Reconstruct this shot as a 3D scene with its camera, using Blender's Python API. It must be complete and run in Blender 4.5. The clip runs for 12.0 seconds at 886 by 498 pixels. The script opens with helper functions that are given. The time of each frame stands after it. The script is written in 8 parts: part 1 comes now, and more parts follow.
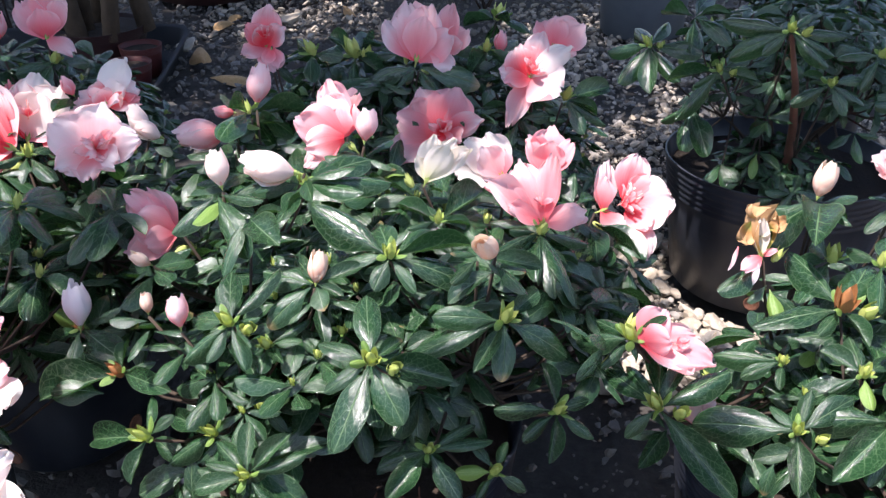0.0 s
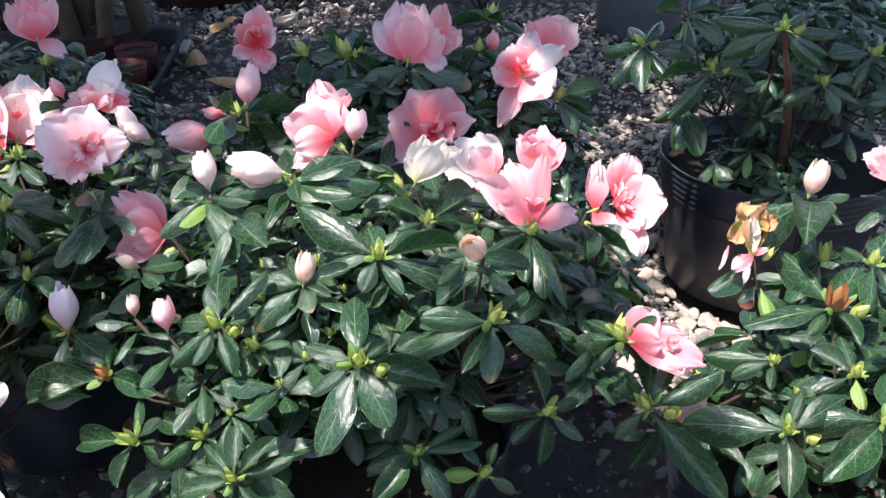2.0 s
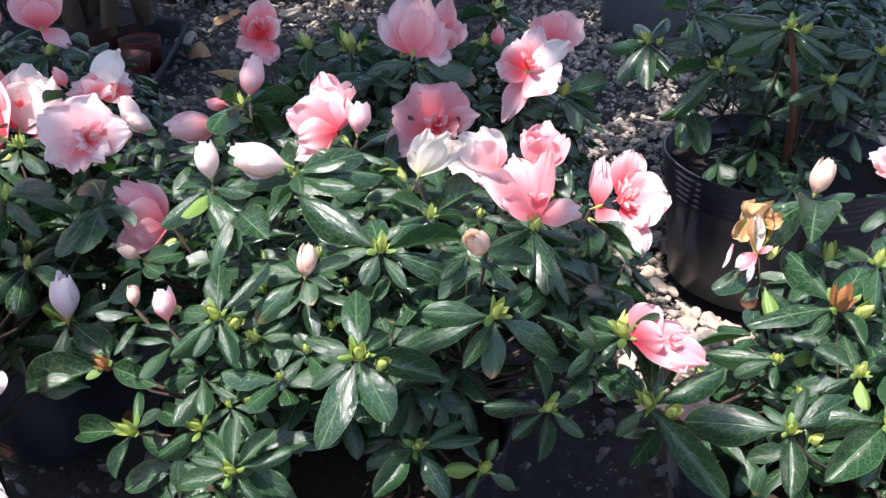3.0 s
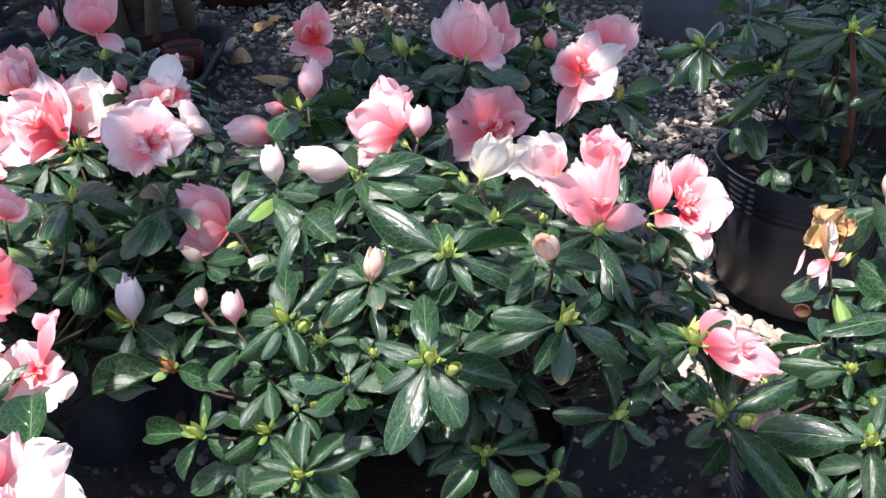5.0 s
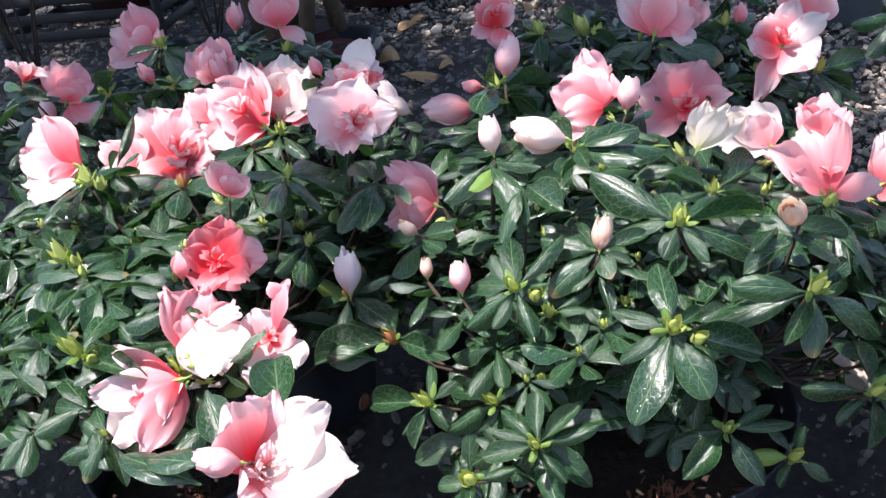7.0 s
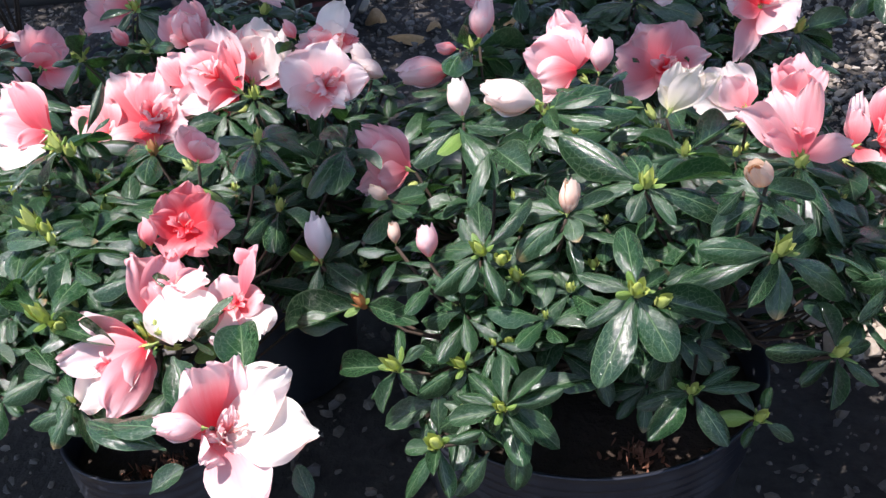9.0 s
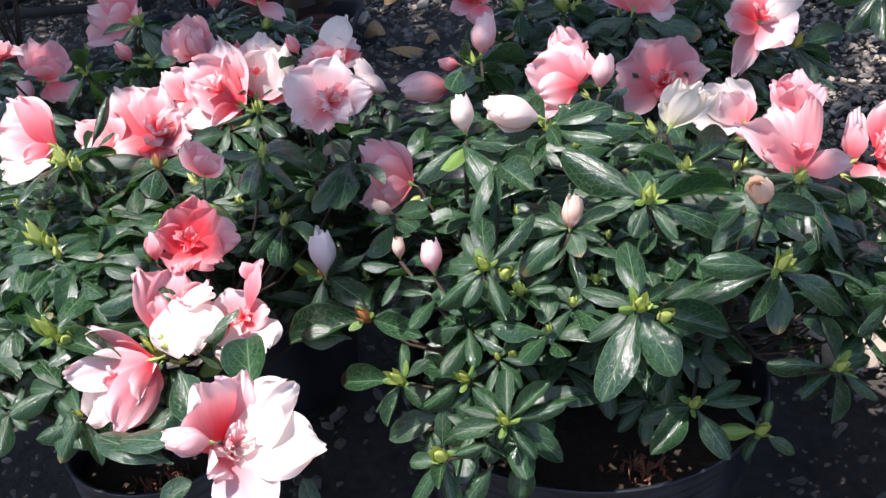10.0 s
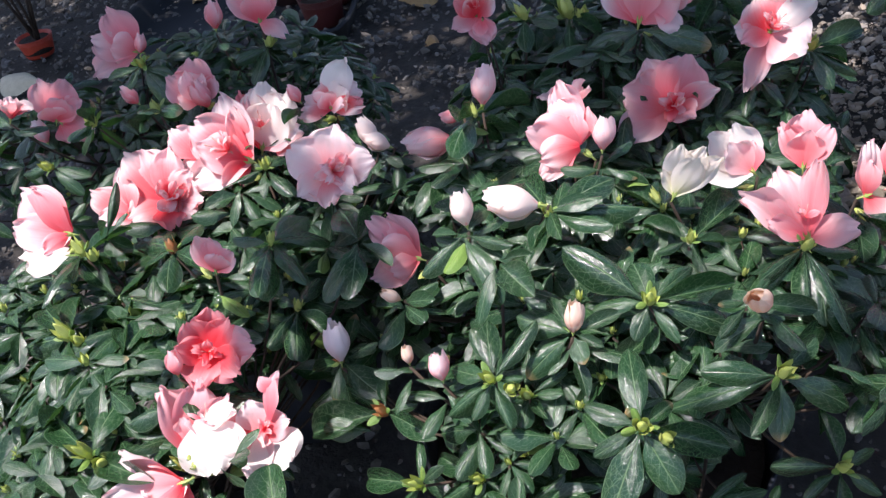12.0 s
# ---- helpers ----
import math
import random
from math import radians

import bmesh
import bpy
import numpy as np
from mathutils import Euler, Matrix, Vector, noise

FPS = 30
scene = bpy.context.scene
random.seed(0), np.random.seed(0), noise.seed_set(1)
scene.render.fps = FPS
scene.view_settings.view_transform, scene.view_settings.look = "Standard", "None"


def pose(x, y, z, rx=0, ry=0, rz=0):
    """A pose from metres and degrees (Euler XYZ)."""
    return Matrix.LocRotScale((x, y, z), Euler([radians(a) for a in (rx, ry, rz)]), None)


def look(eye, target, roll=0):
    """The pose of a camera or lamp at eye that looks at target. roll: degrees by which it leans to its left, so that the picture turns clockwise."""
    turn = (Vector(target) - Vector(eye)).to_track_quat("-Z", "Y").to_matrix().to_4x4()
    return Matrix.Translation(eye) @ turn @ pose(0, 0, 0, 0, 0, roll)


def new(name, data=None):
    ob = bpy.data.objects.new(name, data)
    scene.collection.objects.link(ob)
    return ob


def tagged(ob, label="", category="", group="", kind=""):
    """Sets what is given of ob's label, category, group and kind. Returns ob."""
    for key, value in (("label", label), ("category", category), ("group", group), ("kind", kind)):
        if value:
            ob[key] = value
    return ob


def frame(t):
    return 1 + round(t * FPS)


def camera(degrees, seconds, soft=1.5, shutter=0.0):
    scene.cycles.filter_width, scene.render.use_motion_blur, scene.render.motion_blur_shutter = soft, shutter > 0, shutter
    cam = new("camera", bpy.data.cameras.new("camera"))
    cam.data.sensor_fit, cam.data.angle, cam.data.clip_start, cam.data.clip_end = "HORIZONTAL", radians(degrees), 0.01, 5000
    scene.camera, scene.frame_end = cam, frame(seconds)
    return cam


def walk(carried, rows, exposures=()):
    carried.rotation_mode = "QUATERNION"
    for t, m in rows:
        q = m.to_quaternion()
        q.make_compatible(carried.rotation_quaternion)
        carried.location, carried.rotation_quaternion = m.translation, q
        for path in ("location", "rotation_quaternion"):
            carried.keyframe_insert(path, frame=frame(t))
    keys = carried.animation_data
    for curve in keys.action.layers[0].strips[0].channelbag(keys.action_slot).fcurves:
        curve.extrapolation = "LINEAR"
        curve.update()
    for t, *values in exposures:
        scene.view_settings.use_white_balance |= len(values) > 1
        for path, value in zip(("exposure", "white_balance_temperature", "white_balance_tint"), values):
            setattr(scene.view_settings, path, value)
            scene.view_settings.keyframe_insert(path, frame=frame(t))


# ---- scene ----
import functools

cam = camera(54.2, 12.0, 1.4)
PATH = [
    (0, (0.006, 0.015, 0.669), (-0.007, 1.763, -0.303), -0.4),
    (0.5, (0.013, 0.018, 0.668), (0.007, 1.765, -0.306), -0.5),
    (1, (0.013, 0.018, 0.667), (0.013, 1.764, -0.307), -0.5),
    (1.5, (0.013, 0.019, 0.666), (0.014, 1.764, -0.312), -0.5),
    (2, (0.014, 0.018, 0.667), (0.001, 1.767, -0.303), -0.7),
    (2.5, (0.019, 0.017, 0.667), (0.0, 1.768, -0.298), -0.6),
    (3, (0.013, 0.02, 0.664), (-0.003, 1.765, -0.313), 0.0),
    (5, (-0.013, 0.023, 0.661), (-0.095, 1.773, -0.304), -0.7),
    (5.5, (-0.036, 0.021, 0.656), (-0.183, 1.774, -0.295), -1.6),
    (5.8, (-0.052, 0.024, 0.649), (-0.267, 1.779, -0.286), -3.1),
    (6, (-0.063, 0.025, 0.649), (-0.314, 1.772, -0.29), -3.9),
    (6.5, (-0.077, 0.021, 0.644), (-0.411, 1.752, -0.302), -5.2),
    (6.7, (-0.086, 0.015, 0.639), (-0.438, 1.743, -0.306), -5.1),
    (8.5, (-0.062, 0.016, 0.64), (-0.421, 1.714, -0.355), -5.4),
    (9, (-0.066, 0.02, 0.636), (-0.412, 1.707, -0.381), -5.5),
    (9.5, (-0.068, 0.02, 0.637), (-0.414, 1.708, -0.377), -5.4),
    (10, (-0.07, 0.016, 0.642), (-0.408, 1.716, -0.356), -5.3),
    (10.5, (-0.068, 0.017, 0.65), (-0.384, 1.732, -0.33), -5.1),
    (11, (-0.06, 0.038, 0.636), (-0.349, 1.758, -0.343), -4.2),
    (11.5, (-0.046, 0.075, 0.655), (-0.377, 1.759, -0.371), -6.3),
    (12, (-0.042, 0.093, 0.764), (-0.474, 1.64, -0.427), -11.7),
]
walk(cam, [(t, look(eye, target, roll)) for t, eye, target, roll in PATH], [(0.0, 1.10, 6500, 20), (6.2, 1.06, 6500, 20), (8.6, 0.80, 6500, 20), (12.0, 0.76, 6500, 20)])

# ---- light ----
SUN_TO = Vector((-0.34, -0.20, 1.0)).normalized()
world = bpy.data.worlds.new("sky")
scene.world = world
world.use_nodes = True
wn = world.node_tree.nodes
sky = wn.new("ShaderNodeTexSky")
sky.sky_type, sky.sun_disc = "NISHITA", False
sky.sun_elevation = math.asin(SUN_TO.z)
sky.sun_rotation = math.atan2(SUN_TO.x, SUN_TO.y)
wn["Background"].inputs["Strength"].default_value = 0.135
world.node_tree.links.new(sky.outputs[0], wn["Background"].inputs["Color"])
sun = new("sun", bpy.data.lights.new("sun", "SUN"))
sun.data.energy, sun.data.angle, sun.data.color = 5.0, radians(0.55), (1.0, 0.965, 0.92)
sun.matrix_world = look((0, 0, 6), Vector((0, 0, 6)) - SUN_TO)

# ---- materials ----


def material(name):
    """A new node material; returns it with its tree, its Principled node and two shortcuts."""
    m = bpy.data.materials.new(name)
    m.use_nodes = True
    tree = m.node_tree
    return m, tree, tree.nodes["Principled BSDF"]


def node(tree, kind, **values):
    n = tree.nodes.new("ShaderNode" + kind)
    for key, value in values.items():
        n.inputs[key.replace("_", " ")].default_value = value
    return n


def maths(tree, op, a, b=None, clamp=False):
    n = tree.nodes.new("ShaderNodeMath")
    n.operation, n.use_clamp = op, clamp
    for i, v in enumerate((a, b)):
        if v is None:
            continue
        if isinstance(v, (int, float)):
            n.inputs[i].default_value = v
        else:
            tree.links.new(v, n.inputs[i])
    return n.outputs[0]


def ramp(tree, fac, *stops):
    n = tree.nodes.new("ShaderNodeValToRGB")
    while len(n.color_ramp.elements) < len(stops):
        n.color_ramp.elements.new(0.5)
    for e, (p, c) in zip(n.color_ramp.elements, stops):
        e.position = p
        e.color = (*c, 1) if len(c) == 3 else c
    tree.links.new(fac, n.inputs[0])
    return n.outputs[0]


def mix(tree, fac, a, b, how="MIX"):
    n = tree.nodes.new("ShaderNodeMix")
    n.data_type, n.blend_type = "RGBA", how
    for i, v in ((0, fac), (6, a), (7, b)):
        if isinstance(v, (int, float)):
            n.inputs[i].default_value = v
        elif isinstance(v, tuple):
            n.inputs[i].default_value = (*v, 1)
        else:
            tree.links.new(v, n.inputs[i])
    return n.outputs[2]


def noise_of(tree, scale, detail=4.0, coords=None, rough=0.55):
    n = node(tree, "TexNoise", Scale=scale, Detail=detail, Roughness=rough)
    if coords is None:
        coords = tree.nodes.new("ShaderNodeTexCoord").outputs["Object"]
    tree.links.new(coords, n.inputs["Vector"])
    return n.outputs["Fac"]


def bump(tree, bsdf, height, strength=0.4, distance=0.001):
    n = node(tree, "Bump", Strength=strength, Distance=distance)
    tree.links.new(height, n.inputs["Height"])
    tree.links.new(n.outputs[0], bsdf.inputs["Normal"])
    return n


def any_random(tree):
    """A number for each object and each loose piece of a joined mesh."""
    a = tree.nodes.new("ShaderNodeObjectInfo").outputs["Random"]
    b = tree.nodes.new("ShaderNodeNewGeometry").outputs["Random Per Island"]
    return maths(tree, "FRACT", maths(tree, "ADD", a, b))


def thin(m, tree, bsdf, colour, share):
    """Lets light through a thin blade: a part of it translucent."""
    t = tree.nodes.new("ShaderNodeBsdfTranslucent")
    if isinstance(colour, tuple):
        t.inputs["Color"].default_value = (*colour, 1)
    else:
        tree.links.new(colour, t.inputs["Color"])
    mx = tree.nodes.new("ShaderNodeMixShader")
    mx.inputs[0].default_value = share
    tree.links.new(bsdf.outputs[0], mx.inputs[1])
    tree.links.new(t.outputs[0], mx.inputs[2])
    tree.links.new(mx.outputs[0], tree.nodes["Material Output"].inputs["Surface"])


def leaf_material(name, dark, mid, vein, rough, through_colour):
    m, tree, bsdf = material(name)
    uv = tree.nodes.new("ShaderNodeUVMap").outputs[0]
    sep = tree.nodes.new("ShaderNodeSeparateXYZ")
    tree.links.new(uv, sep.inputs[0])
    across = maths(tree, "ABSOLUTE", maths(tree, "SUBTRACT", sep.outputs[0], 0.5))
    along = sep.outputs[1]
    # midrib, then side veins that slant towards the tip
    rib = maths(tree, "SUBTRACT", 1.0, maths(tree, "MULTIPLY", across, 32.0), True)
    wob = maths(tree, "MULTIPLY", noise_of(tree, 7.0, 2.0, uv), 0.9)
    wave = maths(tree, "SINE", maths(tree, "ADD", wob, maths(tree, "MULTIPLY", maths(tree, "SUBTRACT", along, maths(tree, "MULTIPLY", across, 0.75)), 30.0)))
    side = maths(tree, "MULTIPLY", maths(tree, "SUBTRACT", wave, 0.92), 9.0, True)
    side = maths(tree, "MULTIPLY", side, maths(tree, "SUBTRACT", 1.0, maths(tree, "MULTIPLY", across, 2.1), True))
    rnd = any_random(tree)
    blotch = noise_of(tree, 5.0, 4.0, uv)
    tone = mix(tree, maths(tree, "ADD", maths(tree, "MULTIPLY", rnd, 0.6), maths(tree, "MULTIPLY", blotch, 0.45), True), dark, mid)
    veins = maths(tree, "MAXIMUM", maths(tree, "MULTIPLY", rib, 0.7), maths(tree, "MULTIPLY", side, 0.60))
    col = mix(tree, veins, tone, vein)
    # net of fine veins, pale margin, pale specks
    net = tree.nodes.new("ShaderNodeTexVoronoi")
    net.feature = "DISTANCE_TO_EDGE"
    net.inputs["Scale"].default_value = 8.0
    oval = node(tree, "Mapping")
    oval.inputs["Scale"].default_value = (0.9, 1.7, 1.0)
    tree.links.new(uv, oval.inputs["Vector"])
    tree.links.new(oval.outputs[0], net.inputs["Vector"])
    fine = maths(tree, "SUBTRACT", 1.0, maths(tree, "MULTIPLY", net.outputs["Distance"], 16.0), True)
    col = mix(tree, maths(tree, "MULTIPLY", fine, 0.28), col, vein)
    col = mix(tree, maths(tree, "MULTIPLY", maths(tree, "SUBTRACT", across, 0.475), 20.0, True), col, vein)
    specks = maths(tree, "MULTIPLY", maths(tree, "SUBTRACT", noise_of(tree, 120.0, 1.0, uv), 0.68), 14.0, True)
    col = mix(tree, maths(tree, "MULTIPLY", specks, 0.40), col, (0.42, 0.46, 0.40))
    # dust and dried spots
    spots = maths(tree, "MULTIPLY", maths(tree, "SUBTRACT", noise_of(tree, 38.0, 2.0, uv), 0.66), 9.0, True)
    col = mix(tree, maths(tree, "MULTIPLY", spots, 0.25), col, (0.30, 0.32, 0.26))
    old = maths(tree, "GREATER_THAN", rnd, 0.965)
    col = mix(tree, maths(tree, "MULTIPLY", old, maths(tree, "MULTIPLY", maths(tree, "SUBTRACT", along, 0.84), 6.0, True)), col, (0.28, 0.19, 0.08))
    tree.links.new(col, bsdf.inputs["Base Color"])
    tree.links.new(maths(tree, "ADD", rough, maths(tree, "MULTIPLY", noise_of(tree, 9.0, 3.0, uv), 0.13)), bsdf.inputs["Roughness"])
    bsdf.inputs["Specular IOR Level"].default_value = 0.75
    pits = maths(tree, "MULTIPLY", noise_of(tree, 50.0, 2.0, uv), 0.30)
    relief = maths(tree, "SUBTRACT", maths(tree, "ADD", pits, maths(tree, "ADD", maths(tree, "MULTIPLY", noise_of(tree, 5.0, 2.0, uv), 0.9), maths(tree, "MULTIPLY", noise_of(tree, 15.0, 2.0, uv), 0.55))), maths(tree, "ADD", rib, maths(tree, "ADD", maths(tree, "MULTIPLY", side, 0.22), maths(tree, "MULTIPLY", fine, 0.11))))
    bump(tree, bsdf, relief, 0.52, 0.0012)
    thin(m, tree, bsdf, through_colour, 0.17)
    return m


LEAF = leaf_material("leaf_mature", (0.006, 0.023, 0.011), (0.017, 0.064, 0.022), (0.18, 0.30, 0.14), 0.13, (0.06, 0.17, 0.03))
YOUNG = leaf_material("leaf_young", (0.09, 0.20, 0.03), (0.20, 0.33, 0.06), (0.36, 0.46, 0.16), 0.36, (0.24, 0.42, 0.05))


def petal_material(name, throat, body, rim, start=0.15, end=0.85, share=0.48):
    m, tree, bsdf = material(name)
    uv = tree.nodes.new("ShaderNodeUVMap").outputs[0]
    sep = tree.nodes.new("ShaderNodeSeparateXYZ")
    tree.links.new(uv, sep.inputs[0])
    across = maths(tree, "ABSOLUTE", maths(tree, "SUBTRACT", sep.outputs[0], 0.5))
    rnd = any_random(tree)
    # paler towards the tip and the margins, with streaks along the veins
    stretch = node(tree, "Mapping")
    stretch.inputs["Scale"].default_value = (22.0, 1.6, 1.0)
    tree.links.new(uv, stretch.inputs["Vector"])
    streak = noise_of(tree, 1.0, 4.0, stretch.outputs[0])
    pos = maths(tree, "ADD", sep.outputs[1], maths(tree, "MULTIPLY", maths(tree, "POWER", across, 2.0), 0.9))
    pos = maths(tree, "ADD", pos, maths(tree, "MULTIPLY", maths(tree, "SUBTRACT", streak, 0.5), 0.24))
    pos = maths(tree, "ADD", pos, maths(tree, "MULTIPLY", maths(tree, "SUBTRACT", rnd, 0.5), 0.26))
    col = ramp(tree, pos, (start, throat), (0.5 * (start + end), body), (end, rim))
    tree.links.new(col, bsdf.inputs["Base Color"])
    bsdf.inputs["Roughness"].default_value = 0.55
    bsdf.inputs["Specular IOR Level"].default_value = 0.3
    crinkle = maths(tree, "ADD", streak, noise_of(tree, 9.0, 3.0, uv))
    bump(tree, bsdf, crinkle, 0.22, 0.0010)
    thin(m, tree, bsdf, mix(tree, 0.5, col, throat), share)
    return m


PETAL = petal_material("petal_pink", (0.91, 0.08, 0.11), (0.93, 0.36, 0.39), (0.95, 0.80, 0.80), 0.20, 0.88)
VIVID = petal_material("petal_vivid", (0.90, 0.08, 0.11), (0.92, 0.32, 0.34), (0.95, 0.78, 0.77), 0.20, 0.92)
BLUSH = petal_material("petal_blush", (0.91, 0.20, 0.23), (0.93, 0.43, 0.45), (0.95, 0.72, 0.72), 0.14, 1.06)
ROSE = petal_material("petal_rose", (0.91, 0.17, 0.21), (0.93, 0.40, 0.43), (0.95, 0.66, 0.68), 0.18, 1.02)
PALE = petal_material("petal_pale", (0.93, 0.27, 0.30), (0.94, 0.60, 0.61), (0.95, 0.84, 0.83), 0.08, 0.84)
# white petals, their overexposure in full sun put into the colour
WHITE = petal_material("petal_white", (0.94, 0.52, 0.51), (0.95, 0.86, 0.81), (0.96, 0.93, 0.86), 0.02, 0.42)
DEEP = petal_material("petal_deep", (0.86, 0.04, 0.06), (0.89, 0.13, 0.16), (0.93, 0.44, 0.46), 0.12, 1.05)
LILAC = petal_material("petal_lilac", (0.80, 0.58, 0.58), (0.90, 0.82, 0.81), (0.93, 0.89, 0.88), 0.05, 0.6)
CREAM = petal_material("petal_cream", (0.66, 0.68, 0.34), (0.90, 0.84, 0.68), (0.94, 0.84, 0.78), 0.06, 0.7)
PEACH = petal_material("petal_peach", (0.58, 0.34, 0.14), (0.92, 0.60, 0.47), (0.94, 0.78, 0.66), 0.06, 0.75)
DRIED = petal_material("petal_dried", (0.30, 0.36, 0.10), (0.42, 0.23, 0.08), (0.58, 0.35, 0.18), 0.18, 0.7, 0.25)


def plain(name, a, b, rough, scale=60.0, relief=0.3, depth=0.001, metal=0.0):
    m, tree, bsdf = material(name)
    n = noise_of(tree, scale, 5.0)
    big = noise_of(tree, scale * 0.13, 3.0)
    f = maths(tree, "ADD", maths(tree, "MULTIPLY", n, 0.5), maths(tree, "MULTIPLY", maths(tree, "ADD", big, maths(tree, "MULTIPLY", any_random(tree), 0.35)), 0.5), True)
    tree.links.new(ramp(tree, f, (0.3, a), (0.72, b)), bsdf.inputs["Base Color"])
    tree.links.new(maths(tree, "ADD", rough, maths(tree, "MULTIPLY", n, 0.2)), bsdf.inputs["Roughness"])
    bump(tree, bsdf, n, relief, depth)
    return m


BUDGREEN = plain("bud_green", (0.24, 0.34, 0.06), (0.50, 0.55, 0.15), 0.38, 160.0)
BUDBROWN = plain("bud_scale_brown", (0.16, 0.06, 0.02), (0.42, 0.18, 0.06), 0.5, 200.0)
CALYX = plain("calyx_green", (0.20, 0.30, 0.05), (0.40, 0.48, 0.14), 0.45, 140.0)
STAMEN = plain("stamen_pink", (0.72, 0.22, 0.22), (0.80, 0.46, 0.38), 0.5, 200.0)
BARK = plain("stem_bark", (0.016, 0.012, 0.009), (0.055, 0.035, 0.022), 0.8, 120.0, 0.7, 0.002)
REDBARK = plain("reddish_bark", (0.07, 0.024, 0.014), (0.20, 0.085, 0.05), 0.75, 90.0, 0.7, 0.002)
TRUNK = plain("trunk_bark", (0.035, 0.026, 0.018), (0.15, 0.105, 0.07), 0.85, 40.0, 0.9, 0.006)
SOIL = plain("potting_soil", (0.010, 0.008, 0.006), (0.040, 0.026, 0.017), 0.95, 140.0, 1.0, 0.004)
PEAT = plain("peat_crumb", (0.06, 0.020, 0.012), (0.22, 0.095, 0.055), 0.9, 180.0, 0.8, 0.002)
DEADLEAF = plain("dead_leaf", (0.26, 0.13, 0.045), (0.50, 0.32, 0.15), 0.7, 60.0, 0.5, 0.001)
STRAW = plain("dry_straw", (0.40, 0.34, 0.22), (0.62, 0.56, 0.42), 0.7, 60.0, 0.5, 0.001)
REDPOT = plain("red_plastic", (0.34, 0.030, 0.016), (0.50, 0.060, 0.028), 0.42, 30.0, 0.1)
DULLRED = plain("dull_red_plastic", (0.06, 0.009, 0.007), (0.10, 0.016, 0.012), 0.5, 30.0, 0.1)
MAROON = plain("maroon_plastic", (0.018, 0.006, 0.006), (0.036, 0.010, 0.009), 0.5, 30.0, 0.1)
GREYPOT = plain("grey_plastic", (0.06, 0.075, 0.09), (0.10, 0.115, 0.13), 0.5, 30.0, 0.2)
TRAY = plain("grey_tray_plastic", (0.008, 0.009, 0.012), (0.016, 0.019, 0.024), 0.75, 30.0, 0.2)
CRATE = plain("black_crate_plastic", (0.007, 0.007, 0.008), (0.016, 0.016, 0.018), 0.6, 40.0, 0.2)


def pot_material():
    m, tree, bsdf = material("black_pot_plastic")
    obj = tree.nodes.new("ShaderNodeTexCoord").outputs["Object"]
    st = node(tree, "Mapping")
    st.inputs["Scale"].default_value = (30.0, 30.0, 5.0)
    tree.links.new(obj, st.inputs["Vector"])
    streak = noise_of(tree, 1.0, 5.0, st.outputs[0])
    dirt = maths(tree, "MULTIPLY", maths(tree, "SUBTRACT", maths(tree, "ADD", maths(tree, "MULTIPLY", streak, 0.6), maths(tree, "MULTIPLY", noise_of(tree, 14.0, 5.0, obj), 0.5)), 0.52), 4.0, True)
    tree.links.new(mix(tree, maths(tree, "MULTIPLY", dirt, 0.45), (0.015, 0.018, 0.026), (0.070, 0.078, 0.095)), bsdf.inputs["Base Color"])
    tree.links.new(maths(tree, "ADD", 0.34, maths(tree, "MULTIPLY", dirt, 0.4)), bsdf.inputs["Roughness"])
    bump(tree, bsdf, noise_of(tree, 30.0, 4.0, obj), 0.3, 0.002)
    return m


POT = pot_material()


def stone_material(name, tone):
    m, tree, bsdf = material(name)
    rnd = any_random(tree)
    base = ramp(tree, rnd, (0.0, (0.20, 0.18, 0.15)), (0.3, (0.40, 0.35, 0.28)), (0.55, (0.50, 0.42, 0.32)), (0.75, (0.30, 0.29, 0.28)), (1.0, (0.60, 0.53, 0.43)))
    grain = noise_of(tree, 160.0, 5.0)
    patch = noise_of(tree, 30.0, 3.0)
    col = mix(tree, maths(tree, "MULTIPLY", patch, 0.6), base, (0.22, 0.18, 0.14))
    col = mix(tree, maths(tree, "MULTIPLY", maths(tree, "SUBTRACT", grain, 0.5), 2.0, True), col, (0.55, 0.52, 0.47))
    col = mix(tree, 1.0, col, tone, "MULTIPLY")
    tree.links.new(col, bsdf.inputs["Base Color"])
    bsdf.inputs["Roughness"].default_value = 0.8
    bump(tree, bsdf, grain, 0.6, 0.002)
    return m


STONE = stone_material("gravel_stone", (1.0, 0.98, 0.95))
# the same stones with the shade of the bed put into their tone
SHADESTONE = stone_material("shaded_gravel_stone", (0.40, 0.41, 0.43))
EARTH = plain("gravelly_earth", (0.018, 0.016, 0.014), (0.065, 0.058, 0.05), 0.95, 70.0, 1.0, 0.006)

# ---- builders ----
RNG = random.Random(7)


def part(name, mesh, mat, parent, label="", m=None):
    """Links a mesh (or a bmesh) as one object under a thing or a part."""
    if isinstance(mesh, bmesh.types.BMesh):
        data = bpy.data.meshes.new(name)
        mesh.to_mesh(data)
        mesh.free()
        mesh = data
    if mat is not None and not mesh.materials:
        mesh.materials.append(mat)
    for p in mesh.polygons:
        p.use_smooth = True
    ob = new(name, mesh)
    ob.parent = parent
    if m is not None:
        ob.matrix_basis = m
    if label:
        tagged(ob, label)
    return ob


def thing(name, label, category, place=(0, 0, 0), turn=0.0, group="", kind="", data=None):
    ob = new(name, data)
    ob.matrix_basis = pose(*place, 0, 0, turn)
    return tagged(ob, label, category, group, kind)


